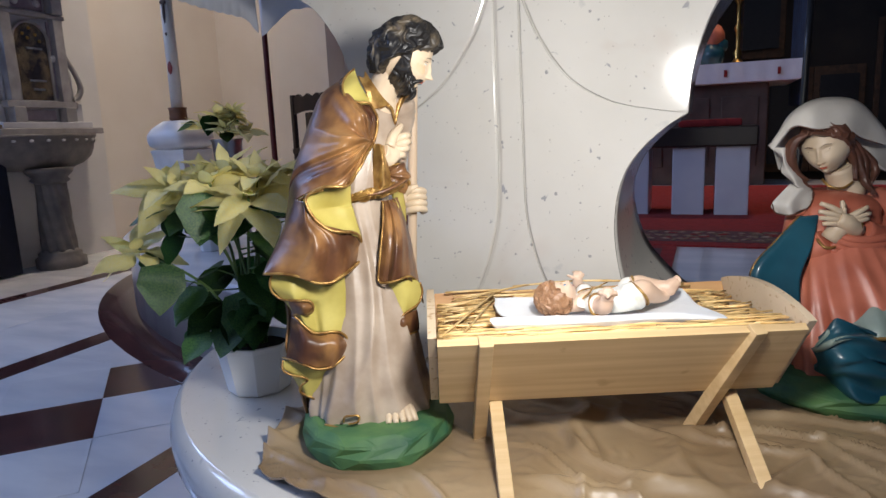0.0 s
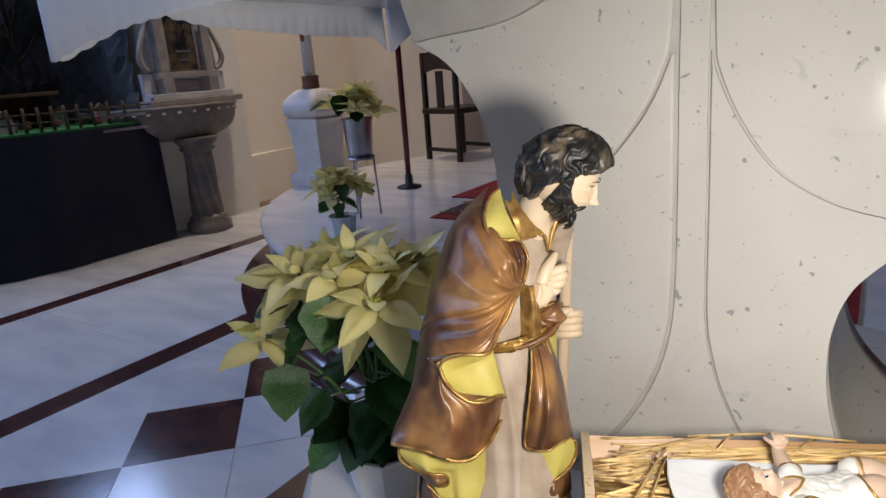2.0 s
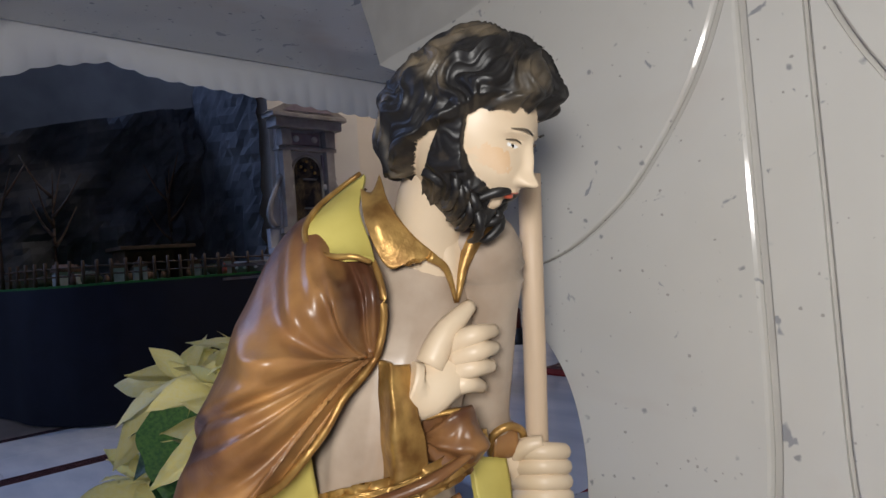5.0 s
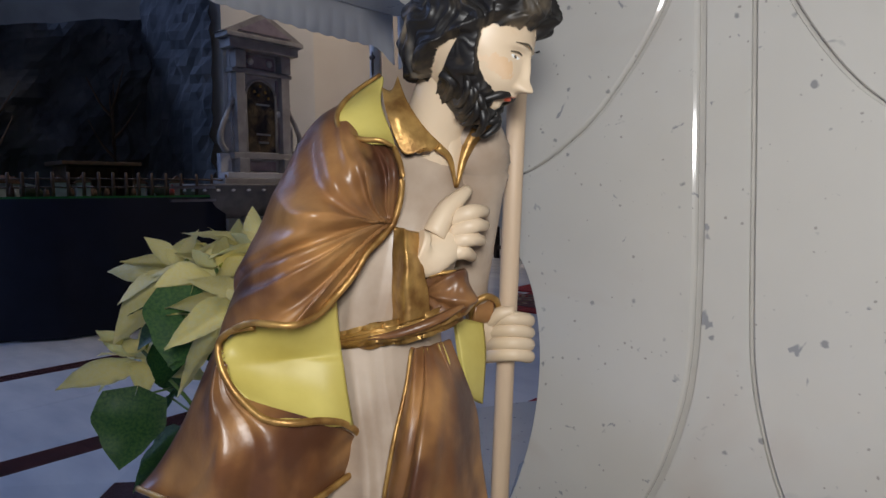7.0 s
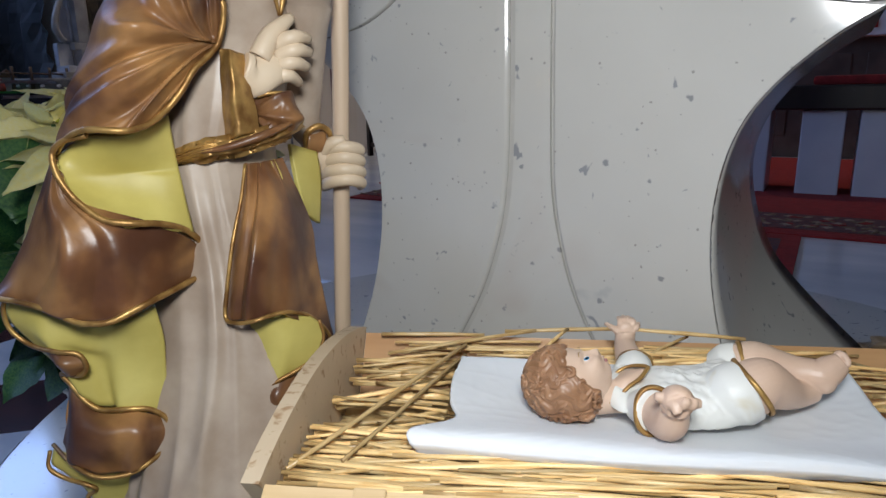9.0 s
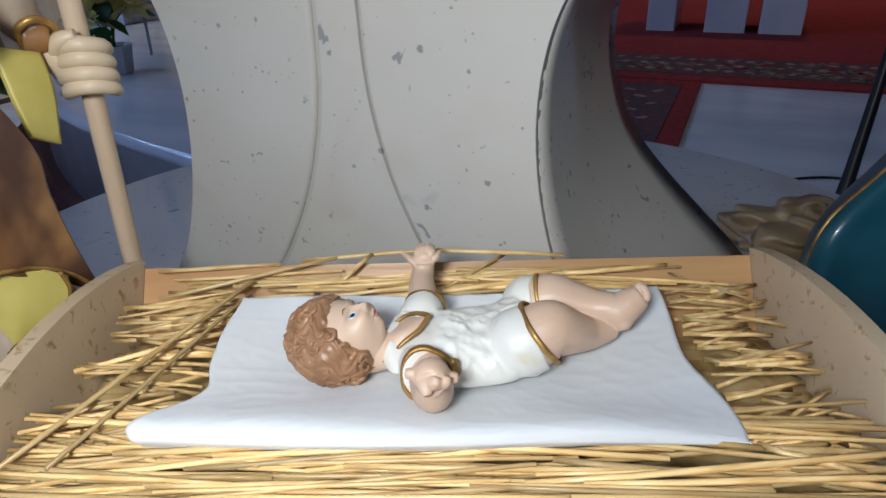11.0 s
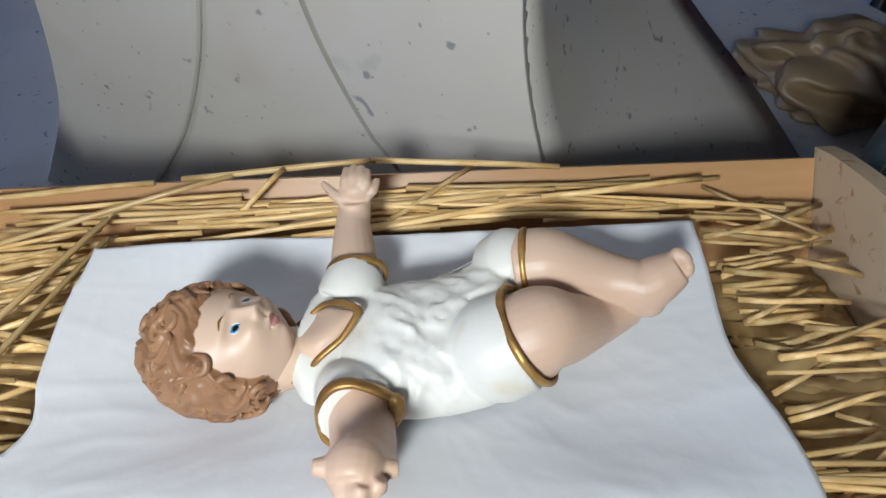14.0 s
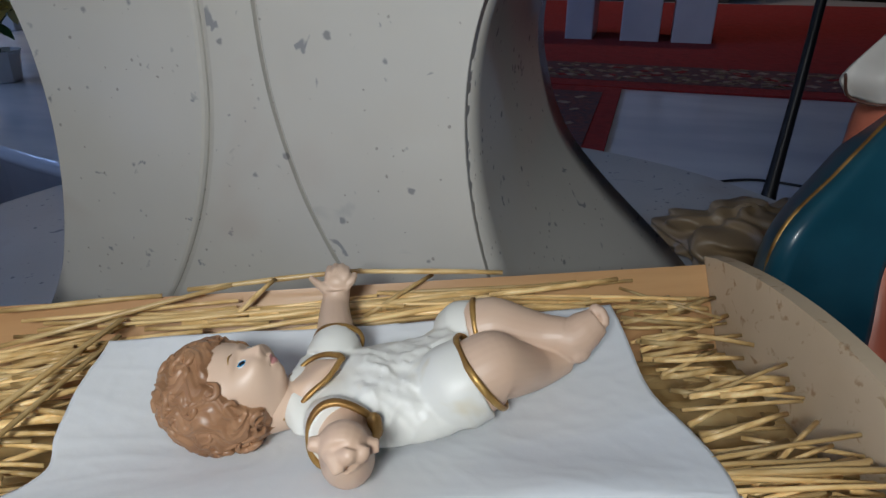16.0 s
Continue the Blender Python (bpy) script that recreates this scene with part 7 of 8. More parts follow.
    return tagged(ob, "painted plaster statue of a kneeling woman in white veil", "statue")


kneeling_statue()

# ---- microphone stand behind the plinth ----
mic = tagged(empty("microphone_stand", (1.09, 1.865, PLAT_Z)), "black microphone stand on a round base", "stand")
b = bmesh.new()
lathe(b, [(0.104, 0.0), (0.108, 0.006), (0.102, 0.014), (0.06, 0.021), (0.030, 0.028), (0.022, 0.042)], 48)
part("base", b, BLACK, mic)
b = bmesh.new()
tube(b, [(0, 0, 0.02), (0.012, 0.012, 0.10), (0.045, 0.045, 0.36), (0.075, 0.075, 0.90)], [0.019, 0.012, 0.009, 0.009], 12, 12)
part("pole", b, BLACK, mic)
b = bmesh.new()
tube(b, [(-0.02, 0.08, 0.012), (-0.07, 0.15, 0.004), (-0.02, 0.22, 0.004), (0.12, 0.24, 0.004), (0.24, 0.16, 0.004)], [0.003, 0.003], 30, 6)
part("cable", b, BLACK, mic)

# ---- carpets, bench and high altar on the platform ----


def carpet(name, p0, p1, q0, q1, mat, z, label):
    ob = tagged(empty(name, ch(p0, q0, z), -23.6), label, "carpet")
    b = bmesh.new()
    box(b, ((p1 - p0) / 2, (q1 - q0) / 2, 0.004), (p1 - p0, q1 - q0, 0.008))
    part("carpet_body", b, mat, ob)
    return ob


red = carpet("red_carpet", -2.4, 2.4, 3.85, 6.4, CARPET_RED, PLAT_Z + 0.001, "plain red wool carpet on the platform")
cross = carpet("patterned_carpet", -2.2, 2.2, 3.30, 3.85, CARPET_RED, PLAT_Z + 0.001, "red patterned wool carpet with dark flower border")
run = carpet("carpet_runner", -1.1, -0.08, 1.9, 3.28, CARPET_RED, PLAT_Z + 0.001, "red patterned wool runner with dark field")
b = bmesh.new()
box(b, (2.2, 0.27, 0.0085), (4.4, 0.34, 0.003))
part("dark_border", b, CARPET_DARK, cross)
rr = random.Random(8)
b = bmesh.new()
for i in range(60):
    for k, q in enumerate((0.17, 0.27, 0.37)):
        x = 0.05 + 4.3 * (i + 0.5 * (k % 2)) / 60
        s = rr.uniform(0.018, 0.034)
        box(b, (x, q, 0.0112), (s, s * rr.uniform(0.6, 1.3), 0.002), 45)
ob = part("wool_motifs", b, CARPET_PALE, cross)
ob["kind"] = "stuff"
b = bmesh.new()
for i in range(70):
    box(b, (4.4 * rr.random(), rr.uniform(0.12, 0.42), 0.0108), (0.05, 0.025, 0.002), rr.uniform(0, 90))
ob = part("wool_flowers", b, CARPET_RED, cross)
ob["kind"] = "stuff"
b = bmesh.new()
for i in range(320):
    box(b, (4.4 * rr.random(), rr.uniform(0.11, 0.43), 0.0114), (rr.uniform(0.02, 0.06), rr.uniform(0.01, 0.02), 0.002), rr.uniform(0, 180))
ob = part("wool_leaves", b, material("carpet_tan_wool", (0.24, 0.17, 0.10), (0.16, 0.11, 0.07), 60, 0.95), cross)
ob["kind"] = "stuff"
b = bmesh.new()
box(b, (0.53, 0.66, 0.0085), (0.86, 1.26, 0.003))
part("dark_field", b, CARPET_DARK, run)
b = bmesh.new()
for i in range(9):
    for j in range(14):
        s = rr.uniform(0.03, 0.05)
        box(b, (0.12 + 0.82 * (i + 0.5 * (j % 2)) / 9, 0.08 + 1.2 * j / 14, 0.011), (s, s * 0.5, 0.002), 45 if (i + j) % 2 else -20)
ob = part("wool_motifs", b, CARPET_PALE, run)
ob["kind"] = "stuff"

bench = tagged(empty("sanctuary_bench", ch(0.0, 4.4, PLAT_Z), -23.6), "white stone bench with dark seat and red cushion", "bench")
BENCH_STONE = material("pale_bench_stone", (0.66, 0.65, 0.66), (0.58, 0.57, 0.60), 4, 0.25)
for p0, p1 in ((-0.44, -0.30), (-0.16, 0.03), (0.09, 0.28)):
    b = bmesh.new()
    box(b, ((p0 + p1) / 2, 0.15, 0.213), (p1 - p0, 0.3, 0.426), bevel=0.006)
    part("upright", b, BENCH_STONE, bench)
b = bmesh.new()
box(b, (-0.08, 0.17, 0.488), (0.80, 0.40, 0.12), bevel=0.01)
part("seat", b, DARK_WOOD, bench)
b = bmesh.new()
box(b, (0.05, 0.17, 0.57), (0.36, 0.32, 0.045), bevel=0.018)
part("cushion", b, CARPET_RED, bench, "red velvet cushion")

high = tagged(empty("high_altar", ch(0.05, 6.5, PLAT_Z), -23.6), "brown stone high altar with white cloth", "altar")
BROWN_STONE = material("brown_altar_stone", (0.13, 0.085, 0.06), (0.08, 0.05, 0.035), 6, 0.5, bump=0.2)
b = bmesh.new()
box(b, (-0.15, 0.45, 0.45), (1.25, 0.8, 0.9), bevel=0.01)
part("body", b, BROWN_STONE, high)
for k in range(3):
    b = bmesh.new()
    box(b, (-0.55 + 0.4 * k, 0.045, 0.48), (0.3, 0.02, 0.62), bevel=0.006)
    part("front_panel", b, BROWN_STONE, high)
b = bmesh.new()
box(b, (-0.1, 0.42, 0.98), (1.6, 0.95, 0.16), bevel=0.01)
part("mensa", b, WHITE_STONE, high)
b = bmesh.new()
n = 60
rings(b, [[(-0.92 + 1.64 * i / n, -0.062 - 0.006 * math.sin(i * 1.1) * f, z + (0.004 * abs(math.sin(i * 1.6)) if f else 0)) for i in range(n + 1)] for z, f in ((1.075, 0), (1.0, 0.5), (0.905, 1))], close=False, cap=False)
part("altar_frontal", b, LINEN, high, "white cloth frontal with red candle motifs", smooth=True)
for k in range(4):
    b = bmesh.new()
    box(b, (-0.72 + 0.42 * k, -0.074, 0.985), (0.025, 0.006, 0.06), bevel=0.002)
    part("candle_motif", b, CARPET_RED, high)
cs = tagged(empty("candlestick", ch(0.27, 6.75, PLAT_Z + 1.06)), "tall turned brass candlestick on the high altar", "candlestick")
b = bmesh.new()
lathe(b, [(0.085, 0), (0.09, 0.02), (0.05, 0.04), (0.025, 0.08), (0.04, 0.12), (0.018, 0.16), (0.022, 0.3), (0.035, 0.34), (0.016, 0.38), (0.02, 0.55), (0.05, 0.6), (0.055, 0.62)], 24)
part("stem", b, BRASS, cs)
b = bmesh.new()
lathe(b, [(0.022, 0.62), (0.022, 1.1), (0.004, 1.11)], 16)
part("candle", b, WAX, cs)
b = bmesh.new()
for x, z, s, m in ((0, 0.12, 0.11, 0), (0.02, 0.3, 0.085, 1), (-0.03, 0.42, 0.05, 2), (0.08, 0.22, 0.06, 0)):
    blob(b, (x, 0, z), (s, s * 0.8, s * 1.2), m, 0.2, 5)
ob = part("small_figure_group", b, [MANTLE, GOWN, SKIN], at=pose(*ch(0.06, 6.8, PLAT_Z + 1.05)))
tagged(ob, "small painted plaster figure group on the high altar", "statue")
cur = tagged(empty("blue_curtain", ch(0.80, 6.5, PLAT_Z), -23.6), "dark blue hanging side curtain", "curtain")
b = bmesh.new()
n = 40
rings(b, [[(0.03 * math.sin(i * 0.9), 0.9 * i / n, z) for i in range(n + 1)] for z in (0.7, 1.6, 3.2)], close=False, cap=False)
part("curtain_cloth", b, material("blue_curtain_cloth", (0.012, 0.03, 0.075), (0.008, 0.018, 0.05), 8, 0.8), cur, smooth=True)
for k, (p, z, w, h) in enumerate(((0.62, 2.4, 0.34, 0.9), (0.95, 0.95, 0.34, 0.85), (1.5, 0.95, 0.34, 0.85), (2.1, 1.2, 0.3, 1.2))):
    ob = tagged(empty("dark_panel", ch(p, 9.33, z), -23.6), "dark framed panel on the apse wall", "panel", "apse panels")
    b = bmesh.new()
    box(b, (0, 0, 0), (w * 1.6, 0.04, h * 1.5), bevel=0.01)
    part("frame", b, BROWN_WOOD, ob)
    b = bmesh.new()
    box(b, (0, -0.03, 0), (w * 1.2, 0.03, h * 1.25))
    part("field", b, BLACK, ob)

fir = tagged(empty("christmas_tree", ch(2.35, 6.1, PLAT_Z)), "dark unlit fir tree beside the high altar", "tree")
b = bmesh.new()
tube(b, [(0, 0, 0), (0, 0, 2.9)], [0.05, 0.01], 6, 8)
part("trunk", b, BROWN_WOOD, fir)
b = bmesh.new()
rr = random.Random(2)
for i in range(900):
    f = rr.random() ** 0.8
    z = 0.35 + 2.5 * f
    rad = (1 - f) * 1.0 * rr.uniform(0.25, 1)
    a = rr.uniform(0, 6.283)
    c = Vector((rad * math.cos(a), rad * math.sin(a), z - 0.15 * rad))
    d = Vector((math.cos(a), math.sin(a), -0.25)) * 0.14
    s = Vector((-math.sin(a), math.cos(a), 0)) * 0.05
    b.faces.new([b.verts.new(c), b.verts.new(c + d * 0.5 + s), b.verts.new(c + d), b.verts.new(c + d * 0.5 - s)])
part("crown", b, material("fir_needles", (0.02, 0.035, 0.018), (0.01, 0.018, 0.01), 20, 0.7), fir)

# ---- font and aedicule on the pier ----
font = tagged(empty("stone_font", ch(-4.93, 3.78, 0.0), -23.6), "grey carved stone font on a twisted column", "font")


def half_bowl(b, profile, n=30):
    rings(b, [[(r * math.sin(a) * 0.62 - 0.22, -r * math.cos(a), z) for a in (math.pi * i / n for i in range(n + 1))] for r, z in profile], close=False, cap=False)


b = bmesh.new()
half_bowl(b, [(0.10, 0.795), (0.34, 0.805), (0.46, 0.845), (0.535, 0.905), (0.565, 0.965), (0.572, 1.01), (0.585, 1.015), (0.585, 1.06), (0.60, 1.065), (0.60, 1.09), (0.0, 1.09)])
part("basin", b, GREY_STONE, font, smooth=True)
for k in range(14):
    a = math.pi * (k + 0.5) / 14
    b = bmesh.new()
    blob(b, (0.588 * math.sin(a) * 0.62 - 0.22, -0.588 * math.cos(a), 1.038), (0.012, 0.022, 0.012), sub=1)
    part("bead", b, WHITE_STONE, font)
b = bmesh.new()
n = 40
rows = []
for i in range(31):
    f = i / 30
    z = 0.14 + 0.56 * f
    rows.append([((0.125 - 0.02 * f + 0.013 * math.sin(9 * a + 7 * f)) * math.cos(a), (0.125 - 0.02 * f + 0.013 * math.sin(9 * a + 7 * f)) * math.sin(a), z) for a in (2 * math.pi * q / n for q in range(n))])
rings(b, rows)
part("column", b, GREY_STONE, font, smooth=True)
b = bmesh.new()
lathe(b, [(0.19, 0), (0.19, 0.08), (0.16, 0.10), (0.165, 0.12), (0.13, 0.15)], 8)
part("foot", b, GREY_STONE, font)
b = bmesh.new()
lathe(b, [(0.11, 0.69), (0.15, 0.72), (0.13, 0.74), (0.17, 0.78), (0.19, 0.82)], 24)
part("capital", b, GREY_STONE, font)
for dz in (0.0, -0.10):
    b = bmesh.new()
    box(b, (0.10, -0.66, 1.06 + dz), (0.02, 0.36, 0.02))
    part("steel_bar", b, STEEL, font)

niche = tagged(empty("wall_tabernacle", ch(-5.19, 3.93, 1.10), -23.6), "carved stone wall tabernacle with pediment and gilt door", "tabernacle")


def nbox(name, q, z, dq, dz, dp, mat, p=0.0, bevel=0.008):
    b = bmesh.new()
    box(b, (p + dp / 2, q, z), (dp, dq, dz), bevel=bevel)
    return part(name, b, mat, niche)


TAB_STONE = material("pale_grey_carved_stone", (0.40, 0.37, 0.36), (0.28, 0.26, 0.25), 9, 0.5, bump=0.3)
PALE_INLAY = material("pale_blue_stone_panel", (0.58, 0.57, 0.60), (0.48, 0.47, 0.50), 9, 0.35, bump=0.06)
nbox("back_plate", 0, 0.60, 0.56, 1.20, 0.05, PALE_INLAY)
nbox("sill", 0, 0.015, 0.92, 0.05, 0.22, TAB_STONE)
nbox("sill_step", 0, 0.065, 0.80, 0.05, 0.17, PALE_INLAY)
nbox("lower_band", 0, 0.235, 0.62, 0.055, 0.13, TAB_STONE)
nbox("middle_band", 0, 0.955, 0.60, 0.035, 0.12, TAB_STONE)
nbox("entablature", 0, 1.17, 0.68, 0.08, 0.17, TAB_STONE)
nbox("cornice", 0, 1.23, 0.76, 0.04, 0.20, TAB_STONE)
nbox("inlay", 0, 0.15, 0.28, 0.085, 0.02, PINK_STONE, 0.05)
nbox("upper_panel", 0, 1.05, 0.30, 0.11, 0.02, PINK_STONE, 0.05)
for q in (-0.225, 0.225):
    nbox("pilaster", q, 0.60, 0.085, 0.68, 0.075, TAB_STONE, 0.05)
    nbox("pilaster_plinth", q, 0.15, 0.10, 0.13, 0.10, TAB_STONE, 0.05)
    nbox("pilaster_head", q, 1.05, 0.10, 0.15, 0.09, TAB_STONE, 0.05)
    nbox("side_panel", q * 0.80, 0.42, 0.035, 0.26, 0.02, PINK_STONE, 0.05, 0.004)
    nbox("side_panel", q * 0.80, 0.80, 0.035, 0.24, 0.02, PINK_STONE, 0.05, 0.004)
    nbox("wing", q * 1.55, 0.17, 0.11, 0.17, 0.06, PALE_INLAY)
    for z, k in ((0.62, 0.80), (1.05, 0.42)):
        b = bmesh.new()
        blob(b, (0.075, q * k, z), (0.02, 0.03, 0.03), sub=3)
        part("rosette", b, WHITE_STONE, niche, smooth=True)
b = bmesh.new()
rings(b, [[(x, -0.40, 1.25), (x, 0.40, 1.25), (x, 0, 1.46)] for x in (0.0, 0.17)])
for f in b.faces:
    f.smooth = False
part("pediment", b, TAB_STONE, niche)
b = bmesh.new()
rings(b, [[(x, -0.26, 1.275), (x, 0.26, 1.275), (x, 0, 1.41)] for x in (0.165, 0.176)])
part("pediment_field", b, PINK_STONE, niche)


def arch(w, z0, z1, n=16):
    return [(-w, z0), (w, z0)] + [(w * math.cos(a), z1 - w + w * math.sin(a)) for a in (math.pi * i / n for i in range(n + 1))]


b = bmesh.new()
rings(b, [[(x, q, z) for q, z in arch(0.15, 0.275, 0.90)] for x in (0.045, 0.065)])
for f in b.faces:
    f.smooth = False
gilt = material("dark_gilt_door", (0.36, 0.27, 0.15), (0.06, 0.055, 0.06), 9, 0.22, metal=0.9, mix=(0.4, 0.6), bump=0.3, bump_scale=25)
door = part("gilt_door", b, gilt, niche, "dark gilt arched door")
for z, w in ((0.36, 0.10), (0.43, 0.14), (0.69, 0.14)):
    b = bmesh.new()
    box(b, (0.068, 0.02, z), (0.012, w, 0.016), bevel=0.003)
    part("relief_bar", b, STEEL, door)
for q, z in ((-0.06, 0.80), (0.05, 0.80), (0.0, 0.85), (-0.02, 0.77), (0.08, 0.75)):
    b = bmesh.new()
    blob(b, (0.068, q, z), (0.010, 0.014, 0.014), sub=2)
    part("relief_boss", b, BRASS, door)
b = bmesh.new()
edge_in = arch(0.15, 0.275, 0.90)
tube(b, [(0.07, q, z) for q, z in edge_in[1:]] + [(0.07, -0.15, 0.275)], [0.012, 0.012], 60, 6)
part("door_frame", b, TAB_STONE, niche)
for s in (-1, 1):
    b = bmesh.new()
    tube(b, [(0.06, 0.275 * s, 0.70), (0.06, 0.30 * s, 0.64), (0.07, 0.37 * s, 0.50), (0.07, 0.405 * s, 0.38), (0.06, 0.37 * s, 0.30), (0.06, 0.33 * s, 0.28)], [0.026, 0.02, 0.022, 0.026, 0.024, 0.016], 28, 12, up=(1, 0, 0))
    blob(b, (0.06, 0.275 * s, 0.70), (0.04, 0.035, 0.035), sub=2)
    part("scroll", b, TAB_STONE, niche)
    nbox("scroll_field", 0.31 * s, 0.40, 0.10, 0.26, 0.03, PALE_INLAY)

# ---- long table with the crib landscape ----
crib = tagged(empty("crib_table", ch(0, 0, 0), -23.6), "long table draped in navy cloth to the floor", "table")
edge = [(-4.95, 3.45), (-4.93, 2.9), (-4.95, 2.5), (-5.08, 2.12), (-5.42, 1.85), (-6.0, 1.72), (-6.8, 1.62), (-7.9, 1.52)]
line = [(v.x, v.y) for v in curve([(p, q, 0) for p, q in edge], 90)]
b = bmesh.new()
rings(b, [[(p + 0.012 * f * math.sin(i * 0.37 + math.sin(i * 0.21)), q + 0.006 * f * math.cos(i * 0.5), z) for i, (p, q) in enumerate(line)] for z, f in ((0.01, 1), (0.4, 0.9), (0.8, 0.5), (0.985, 0))], close=False, cap=False)
part("cloth_skirt", b, NAVY, crib, "navy cloth skirt hanging in folds", smooth=True)
b = bmesh.new()
top = [(p, q, 0.985) for p, q in line] + [(-7.9, 3.45, 0.985)]
rings(b, [top, [(p, q, 1.0) for p, q, _ in top]])
for f in b.faces:
    f.smooth = False
part("felt_top", b, GREEN_FELT, crib, "green felt table top")
fence = tagged(empty("miniature_fence", ch(0, 0, 1.0), -23.6), "low rustic wooden fence along the table edge", "fence")
inner = [(v.x - 0.06, v.y + 0.05) for v in curve([(p, q, 0) for p, q in edge], 30)]
post = None
for i, (p, q) in enumerate(inner):
    if post is None:
        b = bmesh.new()
        tube(b, [(0, 0, 0), (0.004, 0, 0.17)], [0.014, 0.011], 3, 6)
        post = mesh_of(b, BROWN_WOOD)
    o = new("post", post)
    o.parent, o.location = fence, (p, q, 0)
for z in (0.06, 0.12):
    for a, c in zip(inner, inner[1:]):
        b = bmesh.new()
        tube(b, [(a[0], a[1], z), (c[0], c[1], z + 0.006)], [0.007, 0.006], 2, 5)
        part("rail", b, BROWN_WOOD, fence)
rr = random.Random(14)
SCENERY = [material("moss_ground", (0.05, 0.05, 0.02), (0.03, 0.03, 0.015), 20, 0.9), material("toy_house_white", (0.5, 0.5, 0.52), (0.4, 0.4, 0.42), 20, 0.7), material("toy_roof_brown", (0.14, 0.07, 0.04), (0.09, 0.045, 0.03), 20, 0.7),
           material("toy_red_cloak", (0.3, 0.04, 0.03), (0.2, 0.03, 0.02), 20, 0.6)]
for i in range(46):
    p, q = rr.uniform(-6.3, -5.15), rr.uniform(2.0, 3.4)
    kind = rr.random()
    b = bmesh.new()
    if kind < 0.3:
        blob(b, (0, 0, 0.03), (0.07, 0.07, 0.06), 0, 0.4, 5, sub=2)
        ob = tagged(part("moss_hump", b, SCENERY), "mossy papier mache hump on the table", "rock", "crib landscape")
    elif kind < 0.45:
        box(b, (0, 0, 0.05), (0.12, 0.09, 0.10), mat=1)
        rings(b, [[(x, -0.06, 0.10), (x, 0.06, 0.10), (x, 0, 0.16)] for x in (-0.07, 0.07)], 2)
        ob = tagged(part("toy_house", b, SCENERY), "tiny white model house with brown roof", "model house", "crib landscape")
    else:
        h = rr.uniform(0.05, 0.09)
        lathe(b, [(0.02, 0), (0.022, h * 0.3), (0.014, h * 0.75), (0.009, h * 0.8), (0.011, h * 0.92), (0.002, h)], 10, mat=rr.choice((1, 2, 3)))
        ob = tagged(part("crib_figurine", b, SCENERY), "tiny painted crib figurine", "figurine", "crib figurines")
    ob.matrix_world = CHURCH @ pose(p, q, 1.0, 0, 0, rr.uniform(0, 360))
stable = tagged(empty("toy_stable", ch(-5.75, 2.75, 1.0), -23.6), "small dark wooden model stable with white roof", "model house")
for n_, c, s, m in (("back_wall", (-0.15, 0, 0.12), (0.02, 0.5, 0.24), BROWN_WOOD), ("side_wall", (0, -0.25, 0.12), (0.3, 0.02, 0.24), BROWN_WOOD), ("side_wall", (0, 0.25, 0.12), (0.3, 0.02, 0.24), BROWN_WOOD), ("roof", (0, 0, 0.26), (0.4, 0.6, 0.03), BROWN_WOOD)):
    b = bmesh.new()
    box(b, c, s, bevel=0.004)
    part(n_, b, m, stable)
b = bmesh.new()
n = 40
rows = []
for k in range(25):
    z = 1.0 + 1.75 * k / 24
    row = []
    for i in range(n + 1):
        f = i / n
        q = 1.3 + 2.4 * f
        lim = 1.0 + (z - 1.0) * (0.66 + 0.34 * f)
        row.append((-6.45 - 0.25 * noise.noise((q * 2, z * 2, 0)) - 0.12 * abs(noise.noise((q * 6, z * 5, 3))), q, lim))
    rows.append(row)
rings(b, rows, close=False, cap=False)
rows = []
for k in range(25):
    row = []
    for i in range(17):
        f = i / 16
        p = -6.5 + 1.28 * f
        row.append((p, 3.54 - 0.10 * abs(noise.noise((p * 5, k * 0.35, 7))), 1.0 + 1.98 * k / 24 * (1 - 0.12 * f)))
    rows.append(row)
rings(b, rows, close=False, cap=False)
ob = part("rock_backdrop", b, ROCK, smooth=True, at=CHURCH.copy())
for f in ob.data.polygons:
    f.use_smooth = False
tagged(ob, "crumpled dark painted paper rock behind the crib", "backdrop")
for k, (p, q, h) in enumerate(((-6.0, 2.1, 0.9), (-6.1, 1.75, 1.1), (-6.2, 3.1, 1.0))):
    tr = tagged(empty("bare_branch", ch(p, q, 1.0)), "dark bare branch standing as a tree", "branch", "crib trees")
    for j in range(7):
        b = bmesh.new()
        a = j * 1.7 + k
        z0 = 0.0 if j == 0 else h * (0.25 + 0.09 * j)
        tube(b, [(0, 0, z0), (0.1 * math.cos(a) * (j > 0), 0.1 * math.sin(a) * (j > 0), z0 + (h if j == 0 else 0.2) * 0.6), (0.22 * math.cos(a) * (j > 0) + 0.02, 0.22 * math.sin(a) * (j > 0), z0 + (h if j == 0 else 0.34))], [0.016, 0.01, 0.003], 6, 5)
        part("twig" if j else "trunk", b, BROWN_WOOD, tr)

# ---- candle on its pedestal, pole, chair ----
pas = tagged(empty("paschal_candle", ch(-3.83, 4.12, PLAT_Z), -23.6), "tall white candle with red ornaments on a white pedestal", "candle")
b = bmesh.new()
box(b, (0, 0, 0.05), (0.36, 0.36, 0.10), bevel=0.01)
part("plinth", b, WHITE_STONE, pas)
b = bmesh.new()
rings(b, [[(s * x, s * y, z) for x, y in ((-1, -1), (1, -1), (1, 1), (-1, 1))] for s, z in ((0.13, 0.10), (0.14, 0.30), (0.155, 0.48), (0.165, 0.52), (0.15, 0.53))])
for f in b.faces:
    f.smooth = False
part("shaft", b, WHITE_STONE, pas)
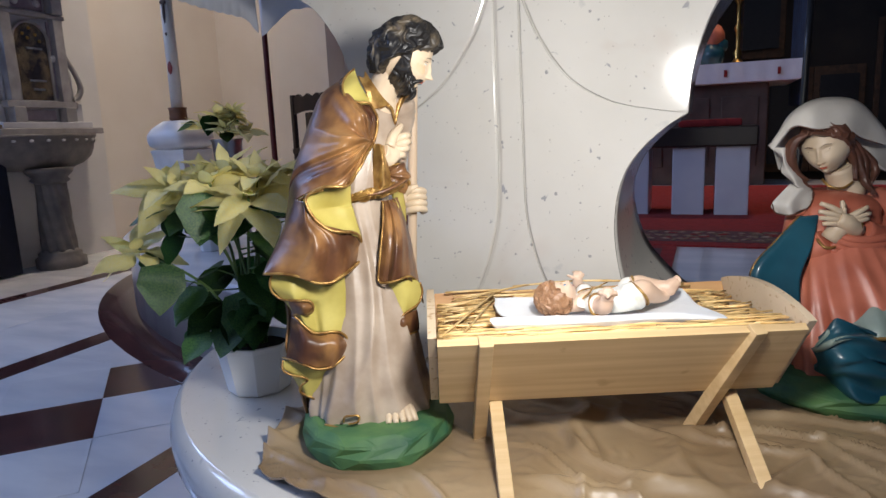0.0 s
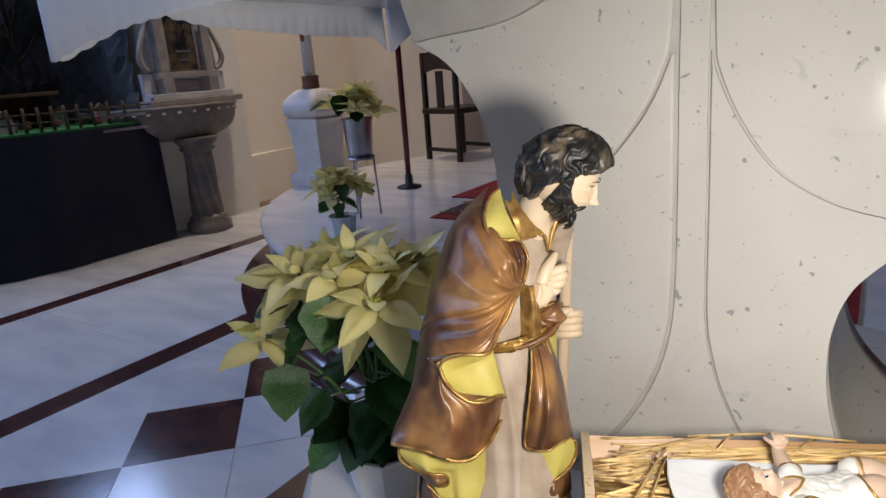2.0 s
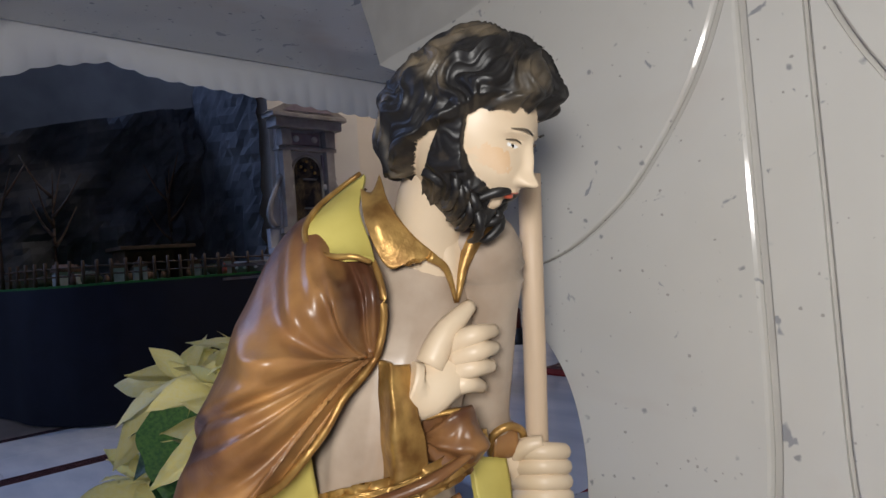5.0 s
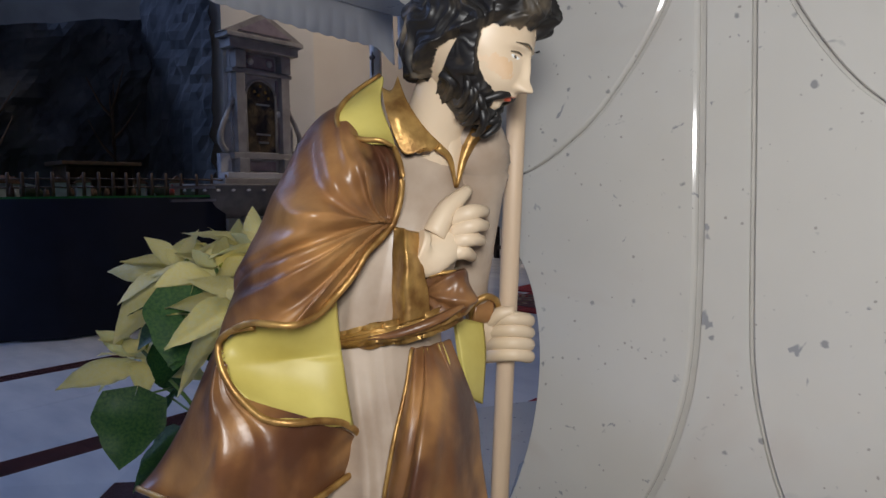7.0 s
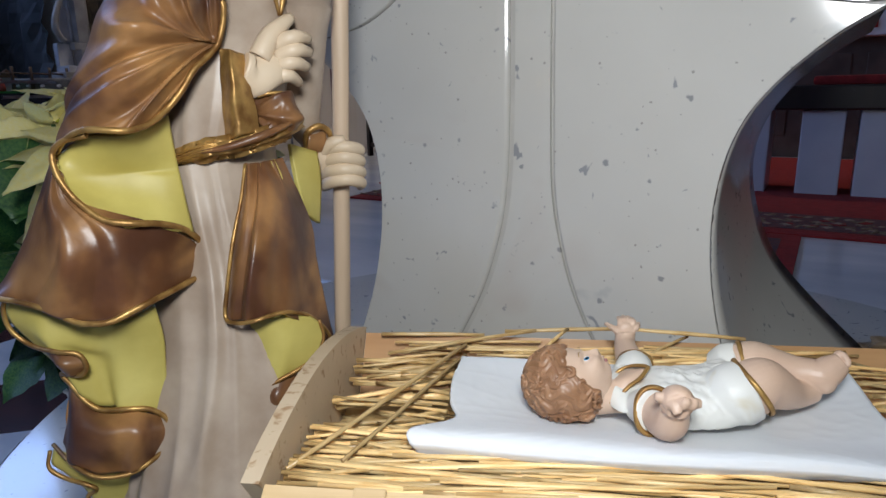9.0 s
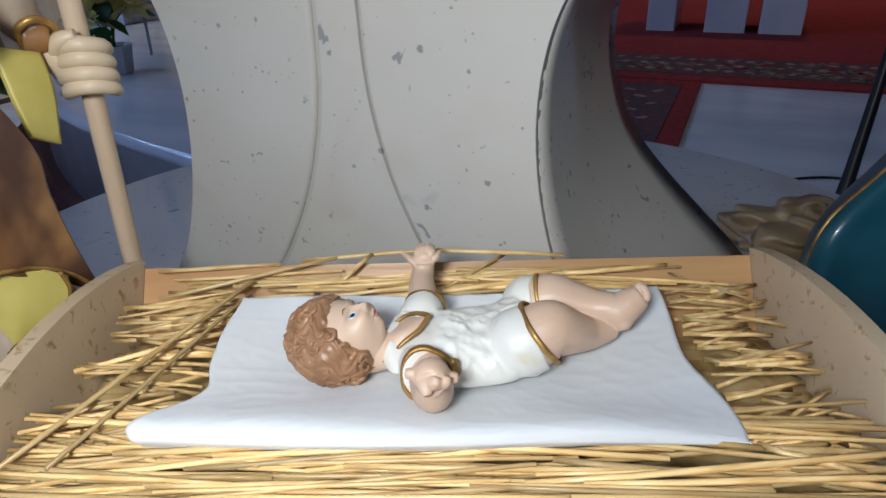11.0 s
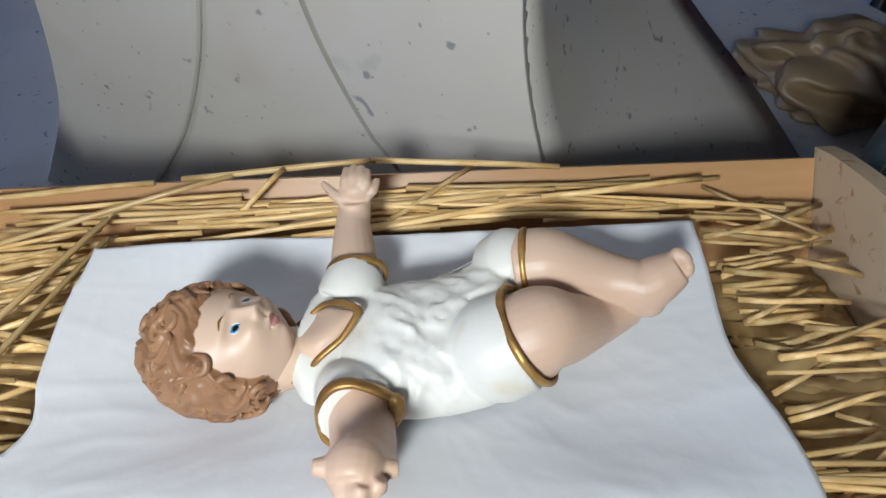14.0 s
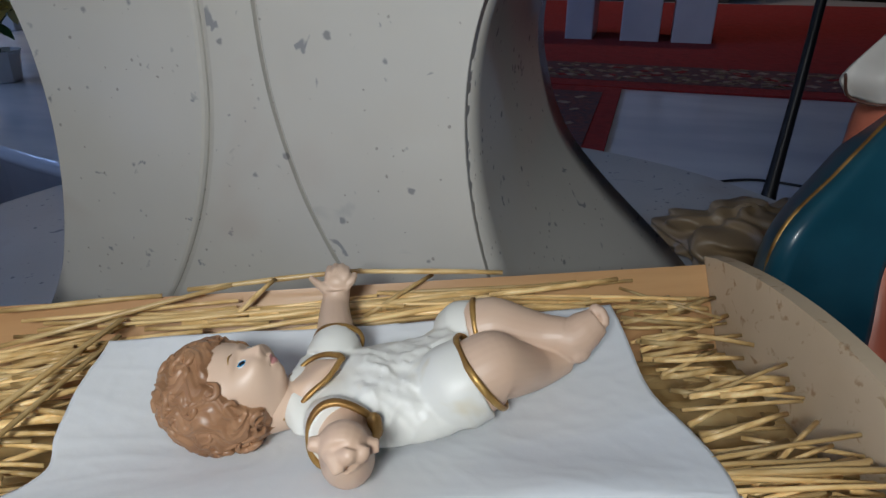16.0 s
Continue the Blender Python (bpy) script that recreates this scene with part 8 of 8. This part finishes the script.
b = bmesh.new()
rings(b, [[(s * math.cos(a) * (1 / max(abs(math.cos(a)), abs(math.sin(a)))) ** 0.6, s * math.sin(a) * (1 / max(abs(math.cos(a)), abs(math.sin(a)))) ** 0.6, z) for a in (2 * math.pi * i / 32 for i in range(32))]
          for s, z in ((0.15, 0.53), (0.19, 0.56), (0.20, 0.60), (0.20, 0.64), (0.17, 0.69), (0.12, 0.73), (0.09, 0.75))])
part("cap", b, WHITE_STONE, pas)
b = bmesh.new()
lathe(b, [(0.06, 0.75), (0.07, 0.765), (0.066, 0.78), (0.066, 0.83), (0.072, 0.85), (0.05, 0.85)], 28)
part("wooden_socket", b, material("orange_brown_wood", (0.24, 0.10, 0.04), (0.17, 0.07, 0.03), 12, 0.4), pas)
b = bmesh.new()
lathe(b, [(0.045, 0.84), (0.045, 1.9), (0.03, 1.92), (0.004, 1.925)], 28)
part("wax_candle", b, WAX, pas)
ORN = material("red_wax_ornament", (0.30, 0.045, 0.03), (0.2, 0.03, 0.02), 30, 0.4)
for z, sx, sz in ((1.15, 0.03, 0.05), (1.40, 0.012, 0.012), (1.58, 0.018, 0.10), (1.63, 0.045, 0.018), (1.75, 0.02, 0.02)):
    b = bmesh.new()
    blob(b, (0.01, -0.044, z), (sx * 0.8, 0.008, sz), 0, 0.15, 6, sub=2)
    part("wax_ornament", b, ORN if z < 1.3 else BROWN_WOOD, pas)

pole = tagged(empty("banner_pole", (-1.045, 4.93, PLAT_Z)), "dark red lacquered wooden pole standing upright", "pole")
b = bmesh.new()
tube(b, [(0, 0, 0.02), (0, 0, 2.3)], [0.021, 0.019], 4, 12)
part("shaft", b, RED_POLE, pole)
b = bmesh.new()
lathe(b, [(0.09, 0), (0.09, 0.015), (0.03, 0.03), (0.028, 0.10)], 24)
part("foot", b, BLACK, pole)

chair = tagged(empty("wooden_chair", ch(-3.42, 5.33, PLAT_Z), -40), "dark carved wooden chair with open back", "chair")
for x in (-0.22, 0.22):
    b = bmesh.new()
    box(b, (x, 0, 0.49), (0.042, 0.042, 0.98), bevel=0.005)
    part("back_post", b, DARK_WOOD, chair)
    b = bmesh.new()
    box(b, (x, 0.44, 0.23), (0.042, 0.042, 0.46), bevel=0.005)
    part("front_leg", b, DARK_WOOD, chair)
b = bmesh.new()
box(b, (0, 0.22, 0.455), (0.50, 0.50, 0.05), bevel=0.012)
part("seat", b, DARK_WOOD, chair)
b = bmesh.new()
pts = [(-0.2, 0.80)] + [(-0.2 + 0.4 * i / 16, 0.955 + 0.03 * math.sin(math.pi * i / 16 * 3) ** 2) for i in range(17)] + [(0.2, 0.80)] + [(0.2 - 0.4 * i / 8, 0.80 + 0.03 * math.sin(math.pi * i / 8)) for i in range(1, 8)]
rings(b, [[(x, y, z) for x, z in pts] for y in (-0.012, 0.012)])
for f in b.faces:
    f.smooth = False
part("top_rail", b, DARK_WOOD, chair)
for z, y in ((0.10, 0.0), (0.10, 0.44)):
    b = bmesh.new()
    box(b, (0, y, z), (0.42, 0.025, 0.035), bevel=0.004)
    part("stretcher", b, DARK_WOOD, chair)
b = bmesh.new()
box(b, (0, 0, 0.64), (0.09, 0.02, 0.34), bevel=0.004)
part("back_splat", b, DARK_WOOD, chair)
